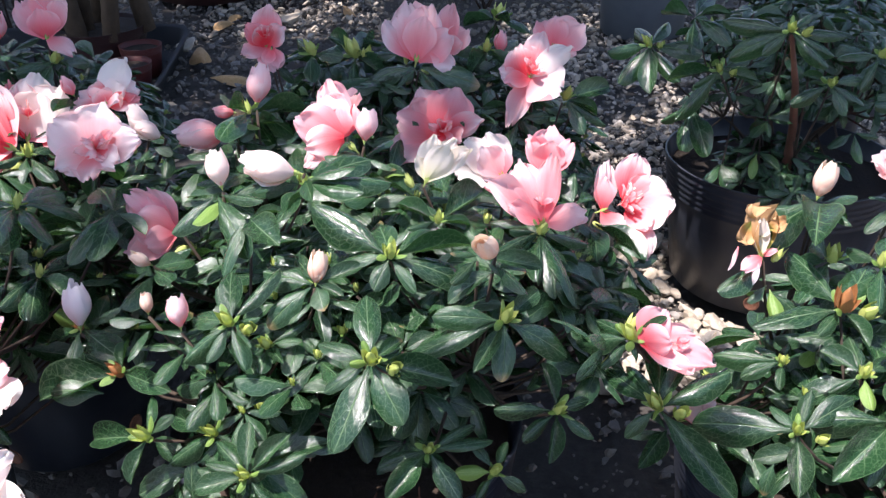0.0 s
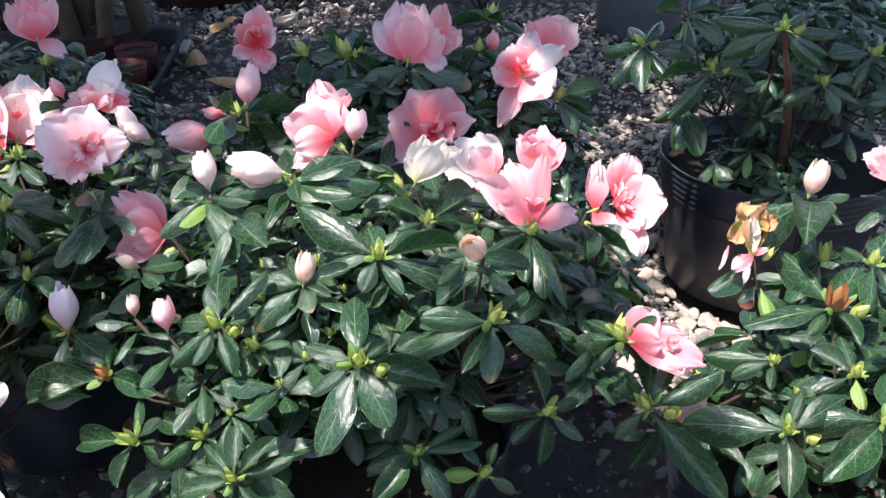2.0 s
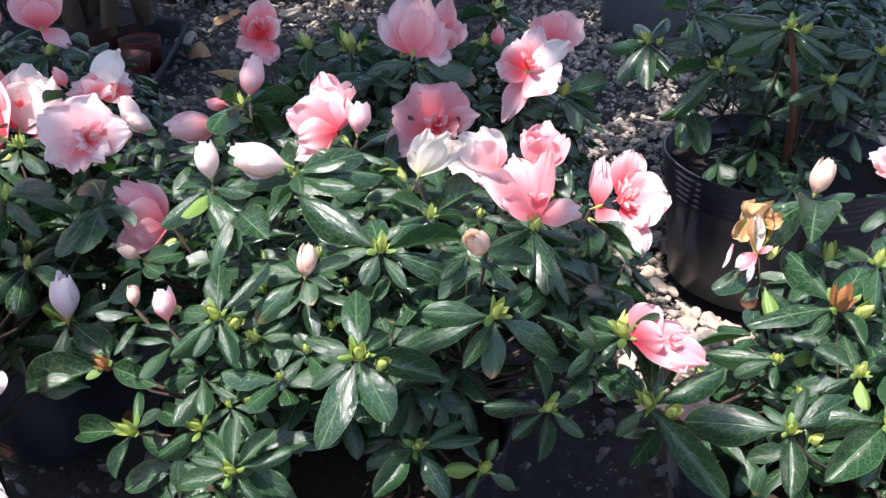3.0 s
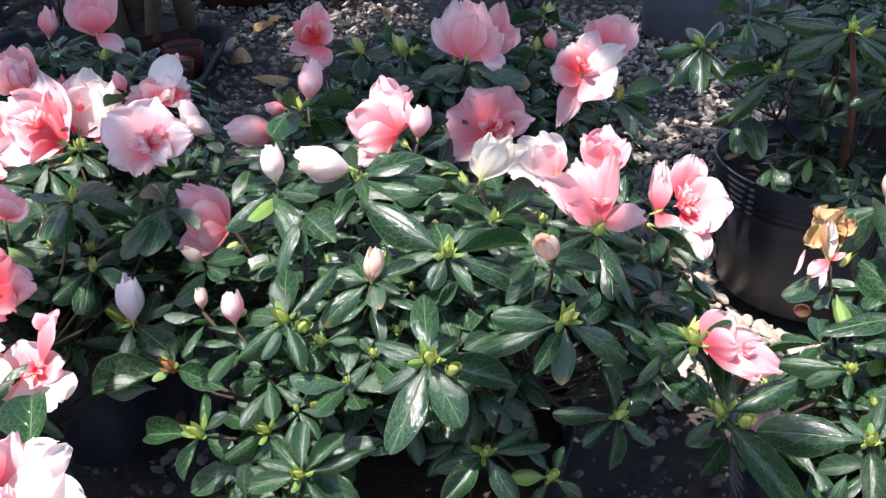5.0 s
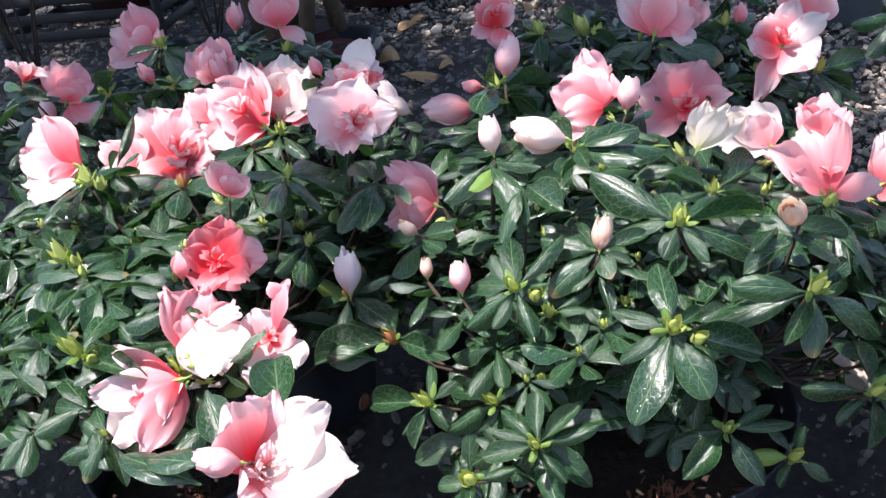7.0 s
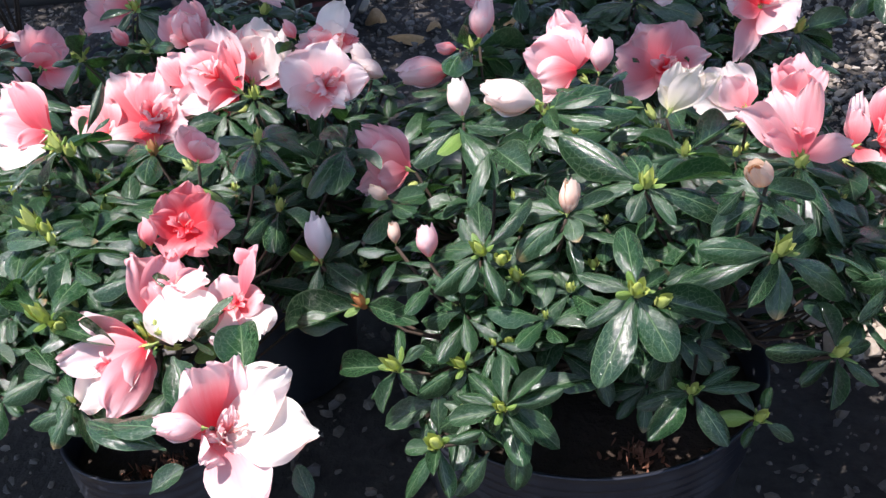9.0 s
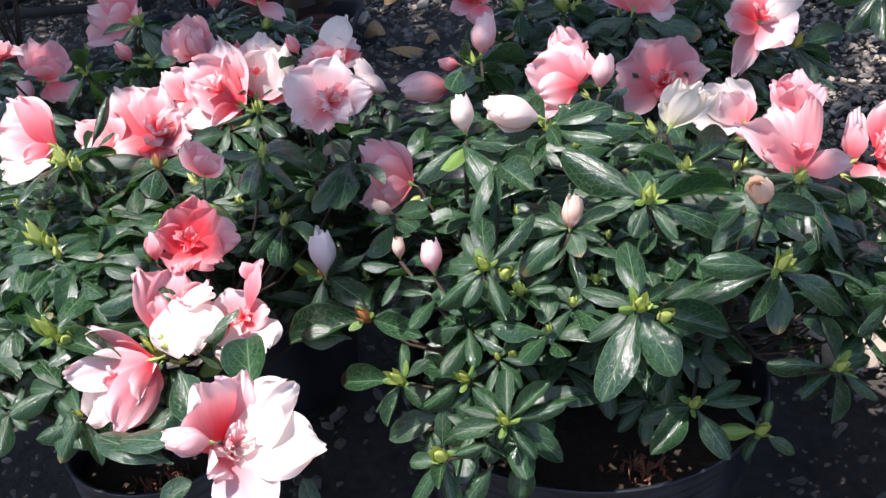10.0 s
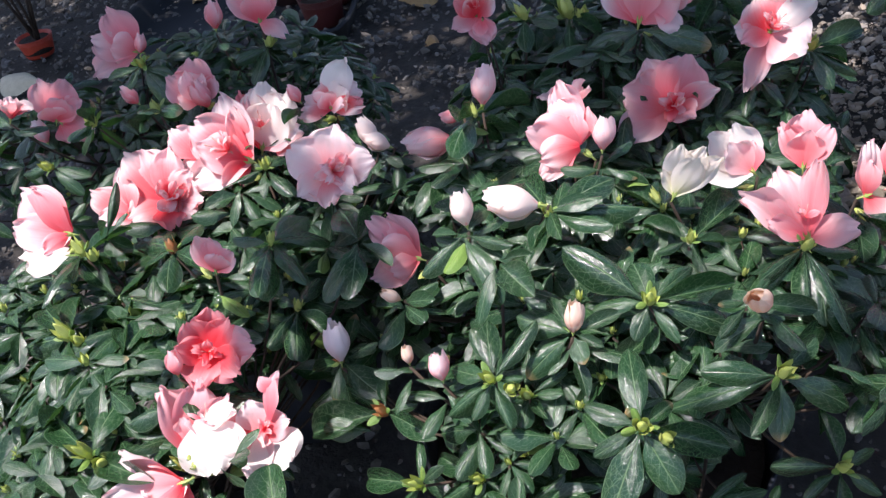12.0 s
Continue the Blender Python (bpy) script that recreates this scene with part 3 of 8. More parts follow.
class Plant:
    """An azalea: branches from its foot to whorls of leaves, leaf buds and flowers."""

    def __init__(self, name, label, foot, group="potted azaleas", young=0.03):
        self.ob = thing(name, label, "azalea", foot, 0, group)
        self.foot, self.blades, self.ends, self.young = Vector(foot), [], [], young
        self.rng = random.Random(sum(ord(c) for c in label))
        self.spots = []

    def bud(self, base, axis, size, kind="green", k=0):
        m = Matrix.Translation(base) @ Vector(axis).to_track_quat("Z", "Y").to_matrix().to_4x4() @ Matrix.Scale(size * 0.82, 4)
        part("leaf_bud", BUDS[kind][k % len(BUDS[kind])], None, self.ob, "", self.ob.matrix_basis.inverted() @ m)

    def blade(self, base, tip, ratio=0.40, up=(0, 0, 1), young=False, fine=True):
        size = (Vector(tip) - Vector(base)).length
        self.blades.append((blade_pose(base, tip, size * ratio * 0.95, up), young, fine, self.rng.randrange(100)))

    def whorl(self, at, axis, size=0.045, leaves=7, bud="green", lift=25.0, bud_size=0.013, branch=True, fine=True, ratio=0.40):
        """A whorl of leaves at the end of a branch."""
        r = self.rng
        axis = Vector(axis).normalized()
        at = Vector(at)
        turn = axis.to_track_quat("Z", "Y").to_matrix()
        a0 = r.uniform(0, 6.28)
        for k in range(leaves):
            a = a0 + 6.2832 * (k + r.uniform(-0.25, 0.25)) / leaves
            el = math.radians(lift + r.uniform(-22, 16) - (14 if k % 2 else 0))
            d = turn @ Vector((math.cos(a) * math.cos(el), math.sin(a) * math.cos(el), math.sin(el)))
            n = turn @ Vector((-math.cos(a) * math.sin(el), -math.sin(a) * math.sin(el), math.cos(el)))
            n += Vector((r.uniform(-0.3, 0.3), r.uniform(-0.3, 0.3), r.uniform(-0.2, 0.2)))
            lo = at - axis * r.uniform(0.0, 0.012) + d * 0.002
            self.blade(lo, lo + d * size * r.uniform(0.65, 1.12), ratio * r.uniform(0.88, 1.15), n, r.random() < self.young, fine)
        if bud:
            self.bud(at - axis * 0.002, axis, bud_size * r.uniform(0.85, 1.2), bud, r.randrange(3))
            for k in range(3):
                a = a0 + 2.1 * k + r.uniform(-0.4, 0.4)
                d = turn @ Vector((math.cos(a) * 0.75, math.sin(a) * 0.75, 0.66))
                self.blade(at, at + d * bud_size * r.uniform(0.5, 0.8), 0.34, turn @ Vector((-math.cos(a), -math.sin(a), 0.8)), True)
        if branch:
            self.ends.append((at - axis * 0.006, 0.0014, False))
        self.spots.append(at)

    def fill(self, centre, radius, top, low, count, inner=0.7, size=0.042, clear=0.026, seed=1, buds=0.5, keep_out=()):
        """Whorls spread over a dome of leaves, none of them close to those that stand already."""
        r = random.Random(seed)
        c = Vector(centre)
        made, tries = 0, 0
        while made < count and tries < count * 40:
            tries += 1
            a, h = r.uniform(0, 6.2832), r.uniform(0.0, 1.0) ** 0.8
            k = r.uniform(inner, 0.98)
            rad = radius * math.sqrt(max(0.0, 1 - h * h)) * k
            p = Vector((c.x + rad * math.cos(a), c.y + rad * math.sin(a), low + (top - low) * h * (0.55 + 0.45 * k)))
            if any((p - q).length < clear for q in self.spots):
                continue
            if any((p.xy - Vector(q[:2])).length < q[2] and p.z < q[3] for q in keep_out):
                continue
            out = Vector((math.cos(a) * (1 - h) * 0.9, math.sin(a) * (1 - h) * 0.9, 0.75 + 0.4 * h))
            self.whorl(p, out, size * r.uniform(0.8, 1.2), r.randrange(6, 10), "green" if r.random() < buds else "", r.uniform(2, 24), 0.011, True, k > 0.8)
            made += 1

    def grow(self):
        """Makes the branches, the leaves as parts and, past three hundred, the rest as one mesh."""
        inv = self.ob.matrix_basis.inverted()
        foot = self.foot
        # a few main stems, each towards its share of the crown; side branches leave them on the way
        r = self.rng
        count = max(3, min(8, len(self.ends) // 9))
        ends = sorted(self.ends, key=lambda e: math.atan2(e[0].y - foot.y, e[0].x - foot.x))
        for k in range(count):
            mine = ends[k * len(ends) // count:(k + 1) * len(ends) // count]
            if not mine:
                continue
            mid = sum((e[0] for e in mine), Vector()) / len(mine)
            reach = Vector((mid.x, mid.y, foot.z + (mid.z - foot.z) * 0.86))
            start = foot + Vector((r.uniform(-0.012, 0.012), r.uniform(-0.012, 0.012), -0.012))
            bow = Vector((r.uniform(-0.012, 0.012), r.uniform(-0.012, 0.012), 0.012))
            line = [start + (reach - start) * s + bow * math.sin(3.14 * s) + Vector((0, 0, 0.03 * s * (1 - s))) for s in (0, 0.2, 0.4, 0.6, 0.8, 1.0)]
            part("stem", tube([inv @ p for p in line], (0.0038, 0.0033, 0.0028, 0.0023, 0.0018, 0.0012), 6), BARK, self.ob)
            for at, rad, shoot in mine:
                o = min(line[2:], key=lambda p: (p - at).length + (0.05 if p.z > at.z else 0))
                lift = Vector((0, 0, -0.25 * abs(at.x - o.x) - 0.25 * abs(at.y - o.y)))
                b = tube([inv @ p for p in (o, o + (at - o) * 0.35 + lift * 0.5, o + (at - o) * 0.7 + lift * 0.5, at)], (rad * 1.0, rad * 0.95, rad * 0.85, rad * 0.75), 5)
                part("branch", b, BARK, self.ob)
        order = sorted(range(len(self.blades)), key=lambda i: (not self.blades[i][2], i))
        rest = []
        for n, i in enumerate(order):
            m, young, fine, k = self.blades[i]
            pool = YOUNGS if young else (LEAVES if fine else SMALL)
            if n < 300:
                part("leaf", pool[k % len(pool)], None, self.ob, "", inv @ m)
            else:
                rest.append((inv @ m, SMALL[k % len(SMALL)]))
        if rest:
            pts, faces, uvs = [], [], []
            for m, me in rest:
                n0 = len(pts)
                co = np.empty(len(me.vertices) * 3)
                me.vertices.foreach_get("co", co)
                mm = np.array(m)
                pts.extend((co.reshape(-1, 3) @ mm[:3, :3].T + mm[:3, 3]).tolist())
                layer = me.uv_layers[0].data
                for p in me.polygons:
                    faces.append([n0 + v for v in p.vertices])
                    uvs.extend(tuple(layer[li].uv) for li in p.loop_indices)
            me = bpy.data.meshes.new("inner_leaves")
            me.from_pydata(pts, [], faces)
            layer = me.uv_layers.new(name="UVMap")
            layer.data.foreach_set("uv", np.array(uvs).ravel())
            tagged(part("inner_leaves", me, LEAF, self.ob), kind="stuff")


def flower_pot(label, place, top, foot, height, mat=None, fill=0.85, holes=True, seed=1, tilt=(0, 0), ridges=5, hole_at=250.0):
    """A thin-walled nursery pot with ridges under its rim, soil inside and drain holes near its foot."""
    pot = thing("flower_pot", label, "flower pot", place, 0, "nursery pots")
    pot.matrix_basis = pose(*place, tilt[0], tilt[1], 0)
    mat = mat or POT
    outer = [(foot * 0.93, 0.0), (foot, 0.006), (foot + (top - foot) * 0.62, height * 0.62)]
    z = height * 0.74
    for k in range(ridges):
        f = foot + (top - foot) * z / height
        outer += [(f, z), (f + 0.0016, z + 0.0022), (f, z + 0.0044)]
        z += height * 0.046
    outer += [(top, height - 0.003), (top + 0.002, height)]
    inner = [(top - 0.0015, height - 0.0005), (foot + (top - foot) * fill * 0.98 - 0.003, height * fill * 0.9), (foot - 0.004, 0.01)]
    part("wall", lathe(outer + inner, 64, 0.012, seed), mat, pot)
    r = random.Random(seed)
    soil_r = foot + (top - foot) * fill - 0.004
    rings = [(soil_r * q, height * fill + 0.006 * math.sin(9 * q + seed) * (1 - q)) for q in (1.0, 0.85, 0.68, 0.5, 0.3, 0.1)]
    part("soil", lathe([(soil_r * 0.98, height * fill - 0.03)] + rings, 30, 0.02, seed + 3), SOIL, pot, "dark crumbly potting soil")
    if holes:
        for k in range(4):
            a = math.radians(hole_at + 90 * k)
            ring = bmesh.new()
            d, t = Vector((math.cos(a), math.sin(a), 0)), Vector((-math.sin(a), math.cos(a), 0))
            zc = 0.026
            f = foot + (top - foot) * zc / height
            rim_o, rim_i, back = [], [], []
            for q in range(16):
                b = 6.2832 * q / 16
                u = t * math.cos(b) + Vector((0, 0, 1)) * math.sin(b)
                rim_o.append(ring.verts.new(d * (f + 0.0006) + Vector((0, 0, zc)) + u * 0.0105))
                rim_i.append(ring.verts.new(d * (f + 0.0026) + Vector((0, 0, zc)) + u * 0.0092))
                back.append(ring.verts.new(d * (f + 0.0008) + Vector((0, 0, zc)) + u * 0.0080))
            for q in range(16):
                n = (q + 1) % 16
                ring.faces.new((rim_o[q], rim_o[n], rim_i[n], rim_i[q]))
                ring.faces.new((rim_i[q], rim_i[n], back[n], back[q]))
            ring.faces.new(back)
            part("drain_hole", ring, PEAT, pot, "round drain hole showing brown soil")
    return pot

# ---- ground ----


def ground_height(x, y):
    return 0.006 * math.sin(3.1 * x + 1.0) * math.sin(2.7 * y) + 0.004 * math.sin(7 * x) * math.cos(6 * y)


def build_ground():
    edges = [-60, -20, -8, -4, -3] + [-2.5 + 0.1 * k for k in range(46)] + [3, 4, 8, 20, 60]
    rows = [-60, -20, -6, -2, -1] + [-0.5 + 0.1 * k for k in range(46)] + [5, 7, 12, 25, 60]
    pts = [(x, y, ground_height(x, y) - 0.012 if abs(x) < 3 and -1 < y < 5 else -0.012) for y in rows for x in edges]
    n = len(edges)
    faces = [(j * n + i, j * n + i + 1, (j + 1) * n + i + 1, (j + 1) * n + i) for j in range(len(rows) - 1) for i in range(n - 1)]
    me = bpy.data.meshes.new("ground")
    me.from_pydata(pts, [], faces)
    me.materials.append(EARTH)
    tagged(new("ground", me), "bare gravelly earth of a plant nursery", "ground", kind="structure")


build_ground()


def stone_shapes(count, detail):
    out = []
    r = random.Random(5)
    for k in range(count):
        bm = bmesh.new()
        bmesh.ops.create_icosphere(bm, subdivisions=detail, radius=0.5)
        off = Vector((r.uniform(0, 50), r.uniform(0, 50), r.uniform(0, 50)))
        cut = [Vector((r.gauss(0, 1), r.gauss(0, 1), r.gauss(0, 1))).normalized() for _ in range(8)]
        for v in bm.verts:
            p = v.co * (1 + 0.28 * noise.noise(v.co * 2.2 + off))
            for c in cut:
                over = p.dot(c) - 0.21
                if over > 0:
                    p -= c * over * 0.95
            v.co = p
        co = np.array([v.co[:] for v in bm.verts])
        fa = [[v.index for v in f.verts] for f in bm.faces]
        out.append((co, np.array(fa)))
        bm.free()
    return out


def gravel(name, label, shapes, boxes, seed, mat=None):
    """Loose stones strewn over boxes (x0, x1, y0, y1, how many, smallest, largest), one mesh."""
    r = random.Random(seed)
    pts, faces, total = [], [], 0
    for x0, x1, y0, y1, count, small, large in boxes:
        for _ in range(count):
            x, y = r.uniform(x0, x1), r.uniform(y0, y1)
            if math.hypot(x - 0.458, y - 1.105) < 0.134:
                continue
            s = small + (large - small) * r.random() ** 2.2
            co, fa = shapes[r.randrange(len(shapes))]
            m = np.array((Euler((r.uniform(-0.5, 0.5), r.uniform(-0.5, 0.5), r.uniform(0, 6.28))).to_matrix() @ Matrix.Diagonal((s * r.uniform(0.8, 1.25), s * r.uniform(0.7, 1.0), s * r.uniform(0.42, 0.75)))))
            pts.append(co @ m.T + np.array((x, y, ground_height(x, y) + s * 0.10 + r.uniform(-0.004, 0.006))))
            faces.append(fa + total)
            total += len(co)
    me = bpy.data.meshes.new(name)
    me.from_pydata(np.concatenate(pts).tolist(), [], np.concatenate(faces).tolist())
    me.materials.append(mat or STONE)
    return tagged(new(name, me), label, "gravel", kind="stuff")


gravel("gravel", "pale crushed limestone gravel, angular mixed pieces", stone_shapes(16, 2), [(0.17, 0.95, 0.88, 1.75, 2800, 0.009, 0.030), (0.17, 0.46, 0.84, 1.25, 420, 0.020, 0.052), (0.15, 0.80, 1.75, 2.8, 1700, 0.010, 0.034), (-0.75, -0.20, 2.45, 2.9, 450, 0.010, 0.034)], 2)
gravel("gravel", "fine limestone chips between larger gravel pieces", stone_shapes(16, 1), [(0.15, 1.0, 0.84, 1.75, 8000, 0.004, 0.013)], 4)
gravel("gravel", "crushed gravel under and behind the pots, darkened for shade", stone_shapes(16, 1), [(-2.3, 1.9, 1.6, 3.7, 17000, 0.009, 0.036), (-1.9, 0.14, 0.2, 1.7, 5200, 0.006, 0.026), (0.14, 1.0, 0.2, 0.88, 1700, 0.006, 0.026), (0.9, 1.6, 0.3, 1.7, 2000, 0.010, 0.03)], 3, SHADESTONE)


def pale_stone(place, size, turn, label):
    co, fa = stone_shapes(3, 3)[1]
    me = bpy.data.meshes.new("stone")
    me.from_pydata((co * np.array(size)).tolist(), [], fa.tolist())
    for p in me.polygons:
        p.use_smooth = True
    me.materials.append(STONE)
    ob = new("stone", me)
    ob.matrix_basis = pose(*place, 8, -6, turn)
    tagged(ob, label, "stone", "larger stones")


pale_stone((-0.70, 2.33, 0.018), (0.085, 0.06, 0.035), 20, "smooth pale oval stone lying on gravel")
pale_stone((-0.46, 2.62, 0.016), (0.10, 0.07, 0.035), -15, "flat sunlit whitish stone lying on gravel")
pale_stone((-0.55, 2.47, 0.016), (0.08, 0.055, 0.03), 40, "flat whitish stone lying on gravel")


def dead_leaf(place, turn, size, mat, label, tilt=8, name="dead_leaf"):
    me = LEAVES[5].copy()
    me.materials.clear()
    me.materials.append(mat)
    ob = new(name, me)
    ob.matrix_basis = pose(*place, tilt, 10, turn) @ Matrix.Diagonal((size * 0.4, size, size * 1.3, 1))
    tagged(ob, label, "leaf", "fallen leaves")


for k in range(16):
    dead_leaf((RNG.uniform(-1.2, 0.2), RNG.uniform(1.7, 2.8), 0.022), RNG.uniform(0, 360), RNG.uniform(0.06, 0.11), DEADLEAF, "curled brown fallen leaf lying on gravel")

dead_leaf((-1.36, 1.74, 0.03), 70, 0.15, STRAW, "pale curled dry leaf lying on shaded gravel", 14)
dead_leaf((-0.60, 2.12, 0.03), 20, 0.13, DEADLEAF, "large tan fallen leaf lying beside a grey tray", 18)


# ---- background of the nursery ----


def potted_tree():
    """The tree that shades the back of the bed: several stems and an unseen crown of small leaves."""
    tree = thing("shade_tree", "tree with several slim dark stems standing in a dark pot", "tree", (-0.88, 2.44, 0.0))
    r = random.Random(21)
    tips = []
    for k, (dx, dy, tx, ty, tz, rad) in enumerate((
            (0.06, -0.08, 0.5, -0.75, 2.1, 0.022), (-0.05, -0.07, -0.7, -0.4, 2.3, 0.026), (0.09, 0.02, -0.2, -1.1, 2.4, 0.024), (-0.09, 0.0, -1.2, -0.2, 2.3, 0.020),
            (0.0, 0.07, 0.9, -0.4, 2.5, 0.022), (0.01, -0.02, 0.2, -1.2, 2.2, 0.020))):
        dy -= 0.24
        ps = [Vector((dx + (tx - dx) * s ** 1.4 + 0.03 * math.sin(5 * s + k), dy + (ty - dy) * s ** 1.4, 0.09 + (tz - 0.09) * s)) for s in [q / 8 for q in range(9)]]
        part("trunk", tube(ps, [rad * (1 - 0.5 * q / 8) for q in range(9)], 8), TRUNK, tree)
        tips.append(ps)
        for q in range(4):
            o = ps[5 + q % 4]
            e = o + Vector((r.uniform(-0.7, 0.7), r.uniform(-0.6, 0.6), r.uniform(0.1, 0.5)))
            part("limb", tube([o, (o + e) / 2 + Vector((0, 0, 0.05)), e], (rad * 0.5, rad * 0.35, rad * 0.15), 6), TRUNK, tree)
    pts, faces, uvs = [], [], []
    me0 = TINY
    co = np.array([v.co[:] for v in me0.vertices])
    fc = [list(p.vertices) for p in me0.polygons]
    lay = me0.uv_layers[0].data
    fuv = [tuple(lay[li].uv) for p in me0.polygons for li in p.loop_indices]
    # gaps in the crown, by the places on the ground that get sun through them
    gaps = ((0.29, 1.00, 0.20), (-0.42, 2.68, 0.20), (0.43, 2.54, 0.16), (0.45, 1.84, 0.20), (0.16, 0.93, 0.08), (-0.02, 2.45, 0.10), (-0.60, 2.42, 0.09))
    slope = Vector((SUN_TO.x / SUN_TO.z, SUN_TO.y / SUN_TO.z))
    clumps = []
    while len(clumps) < 540:
        x, y, z = r.uniform(-1, 1), r.uniform(-1, 1), r.uniform(-1, 1)
        c = Vector((-0.10 + 2.15 * x, -0.80 + 1.14 * y, 2.45 + 0.5 * z))
        shade = Vector((-0.88 + c.x, 2.44 + c.y)) - slope * (c.z - 0.15)
        if x ** 4 + y ** 4 < r.uniform(0.8, 1.0) and all((shade - Vector(g[:2])).length > g[2] for g in gaps):
            clumps.append(c)
    # unseen leaf clumps, added to shade the leggy plant and the two shaded azaleas
    for gx, gy in ((0.52, 0.99), (0.60, 1.02), (0.50, 1.12), (0.57, 1.11), (0.64, 1.12), (0.54, 1.19), (0.68, 1.04), (0.72, 1.16),
                   (0.05, 0.95), (-0.06, 1.00), (0.04, 1.05), (-0.14, 1.05), (0.08, 1.13), (-0.22, 1.08), (-0.66, 1.02), (-0.56, 1.09), (-0.42, 1.14), (-0.76, 1.00)):
        q = Vector((gx, gy)) + slope * 2.05
        clumps.append(Vector((q.x + 0.88, q.y - 2.44, 2.2)))
    # unseen sprays and two limbs for them, added to shade small patches of the front bed
    for gx, gy in ((-0.245, 0.64), (-0.265, 0.57), (-0.285, 0.68), (0.105, 0.64), (0.07, 0.43), (0.09, 0.42), (0.06, 0.41)):
        q = Vector((gx, gy)) + slope * (2.2 - 0.31)
        clumps.append(Vector((q.x + 0.88, q.y - 2.44, 2.2)))
    part("limb", tube([tips[2][7], (tips[2][7] + clumps[-1]) / 2 + Vector((0, 0, 0.16)), clumps[-1]], (0.010, 0.007, 0.003), 6), TRUNK, tree)
    part("limb", tube([tips[5][7], (tips[5][7] + clumps[-7]) / 2 + Vector((0, 0, 0.16)), clumps[-7]], (0.010, 0.007, 0.003), 6), TRUNK, tree)
    for k, c in enumerate(clumps):
        end = k >= len(clumps) - 7
        wide = 0.028 if end else 0.085
        for _ in range(9 if end else 40):
            p = c + Vector((r.gauss(0, wide), r.gauss(0, wide), r.gauss(0, 0.06)))
            d = Vector((r.gauss(0, 1), r.gauss(0, 1), r.gauss(-0.3, 0.6))).normalized()
            m = np.array(blade_pose(p, p + d * r.uniform(0.06, 0.11), r.uniform(0.03, 0.05), (r.gauss(0, 0.5), r.gauss(0, 0.5), 1)))
            n0 = len(pts)
            pts.extend((co @ m[:3, :3].T + m[:3, 3]).tolist())
            faces.extend([[n0 + v for v in f] for f in fc])
            uvs.extend(fuv)
    me = bpy.data.meshes.new("crown")
    me.from_pydata(pts, [], faces)
    me.uv_layers.new(name="UVMap").data.foreach_set("uv", np.array(uvs).ravel())
    tagged(part("crown", me, LEAF, tree), kind="stuff")


potted_tree()
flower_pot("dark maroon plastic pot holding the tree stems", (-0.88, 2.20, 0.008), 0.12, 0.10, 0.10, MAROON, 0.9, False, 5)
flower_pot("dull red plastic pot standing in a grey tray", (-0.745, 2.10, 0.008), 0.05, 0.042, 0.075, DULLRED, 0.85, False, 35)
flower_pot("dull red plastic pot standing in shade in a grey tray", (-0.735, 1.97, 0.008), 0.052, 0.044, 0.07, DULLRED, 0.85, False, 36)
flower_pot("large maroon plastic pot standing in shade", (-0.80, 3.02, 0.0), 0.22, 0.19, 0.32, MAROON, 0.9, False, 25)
flower_pot("orange-red plastic pot standing on sunlit gravel", (-0.50, 3.10, 0.0), 0.17, 0.13, 0.24, REDPOT, 0.9, False, 6, ridges=5)
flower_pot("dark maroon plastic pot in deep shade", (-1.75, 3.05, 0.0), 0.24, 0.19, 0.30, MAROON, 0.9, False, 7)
flower_pot("small bright red plastic pot catching a little sun", (-1.51, 1.97, 0.0), 0.045, 0.036, 0.05, REDPOT, 0.85, False, 8)
flower_pot("blue-grey plastic pot in shade behind the azaleas", (0.56, 2.50, 0.0), 0.13, 0.115, 0.24, GREYPOT, 0.9, False, 9, ridges=1)


def crate(place, turn):
    """An open black plastic crate with slatted sides."""
    c = thing("plastic_crate", "black slatted plastic crate standing in shade", "crate", place, turn)
    for k in range(4):
        z = 0.03 + 0.055 * k
        for sx, sy, lx, ly in ((0, -0.2, 0.5, 0.012), (0, 0.2, 0.5, 0.012), (-0.25, 0, 0.012, 0.4), (0.25, 0, 0.012, 0.4)):
            bm = bmesh.new()
            bmesh.ops.create_cube(bm, size=1)
            bmesh.ops.scale(bm, vec=(lx, ly, 0.03), verts=bm.verts)
            bmesh.ops.translate(bm, vec=(sx, sy, z), verts=bm.verts)
            bmesh.ops.bevel(bm, geom=bm.edges[:], offset=0.003, segments=1, affect="EDGES")
            part("slat", bm, CRATE, c)
    for sx in (-0.25, 0.25):
        for sy in (-0.2, 0.2):
            bm = lathe([(0.014, 0.0), (0.016, 0.01), (0.016, 0.22), (0.012, 0.228)], 8)
            bmesh.ops.translate(bm, vec=(sx, sy, 0), verts=bm.verts)
            part("corner_post", bm, CRATE, c)


crate((-1.72, 2.72, 0.0), 8)


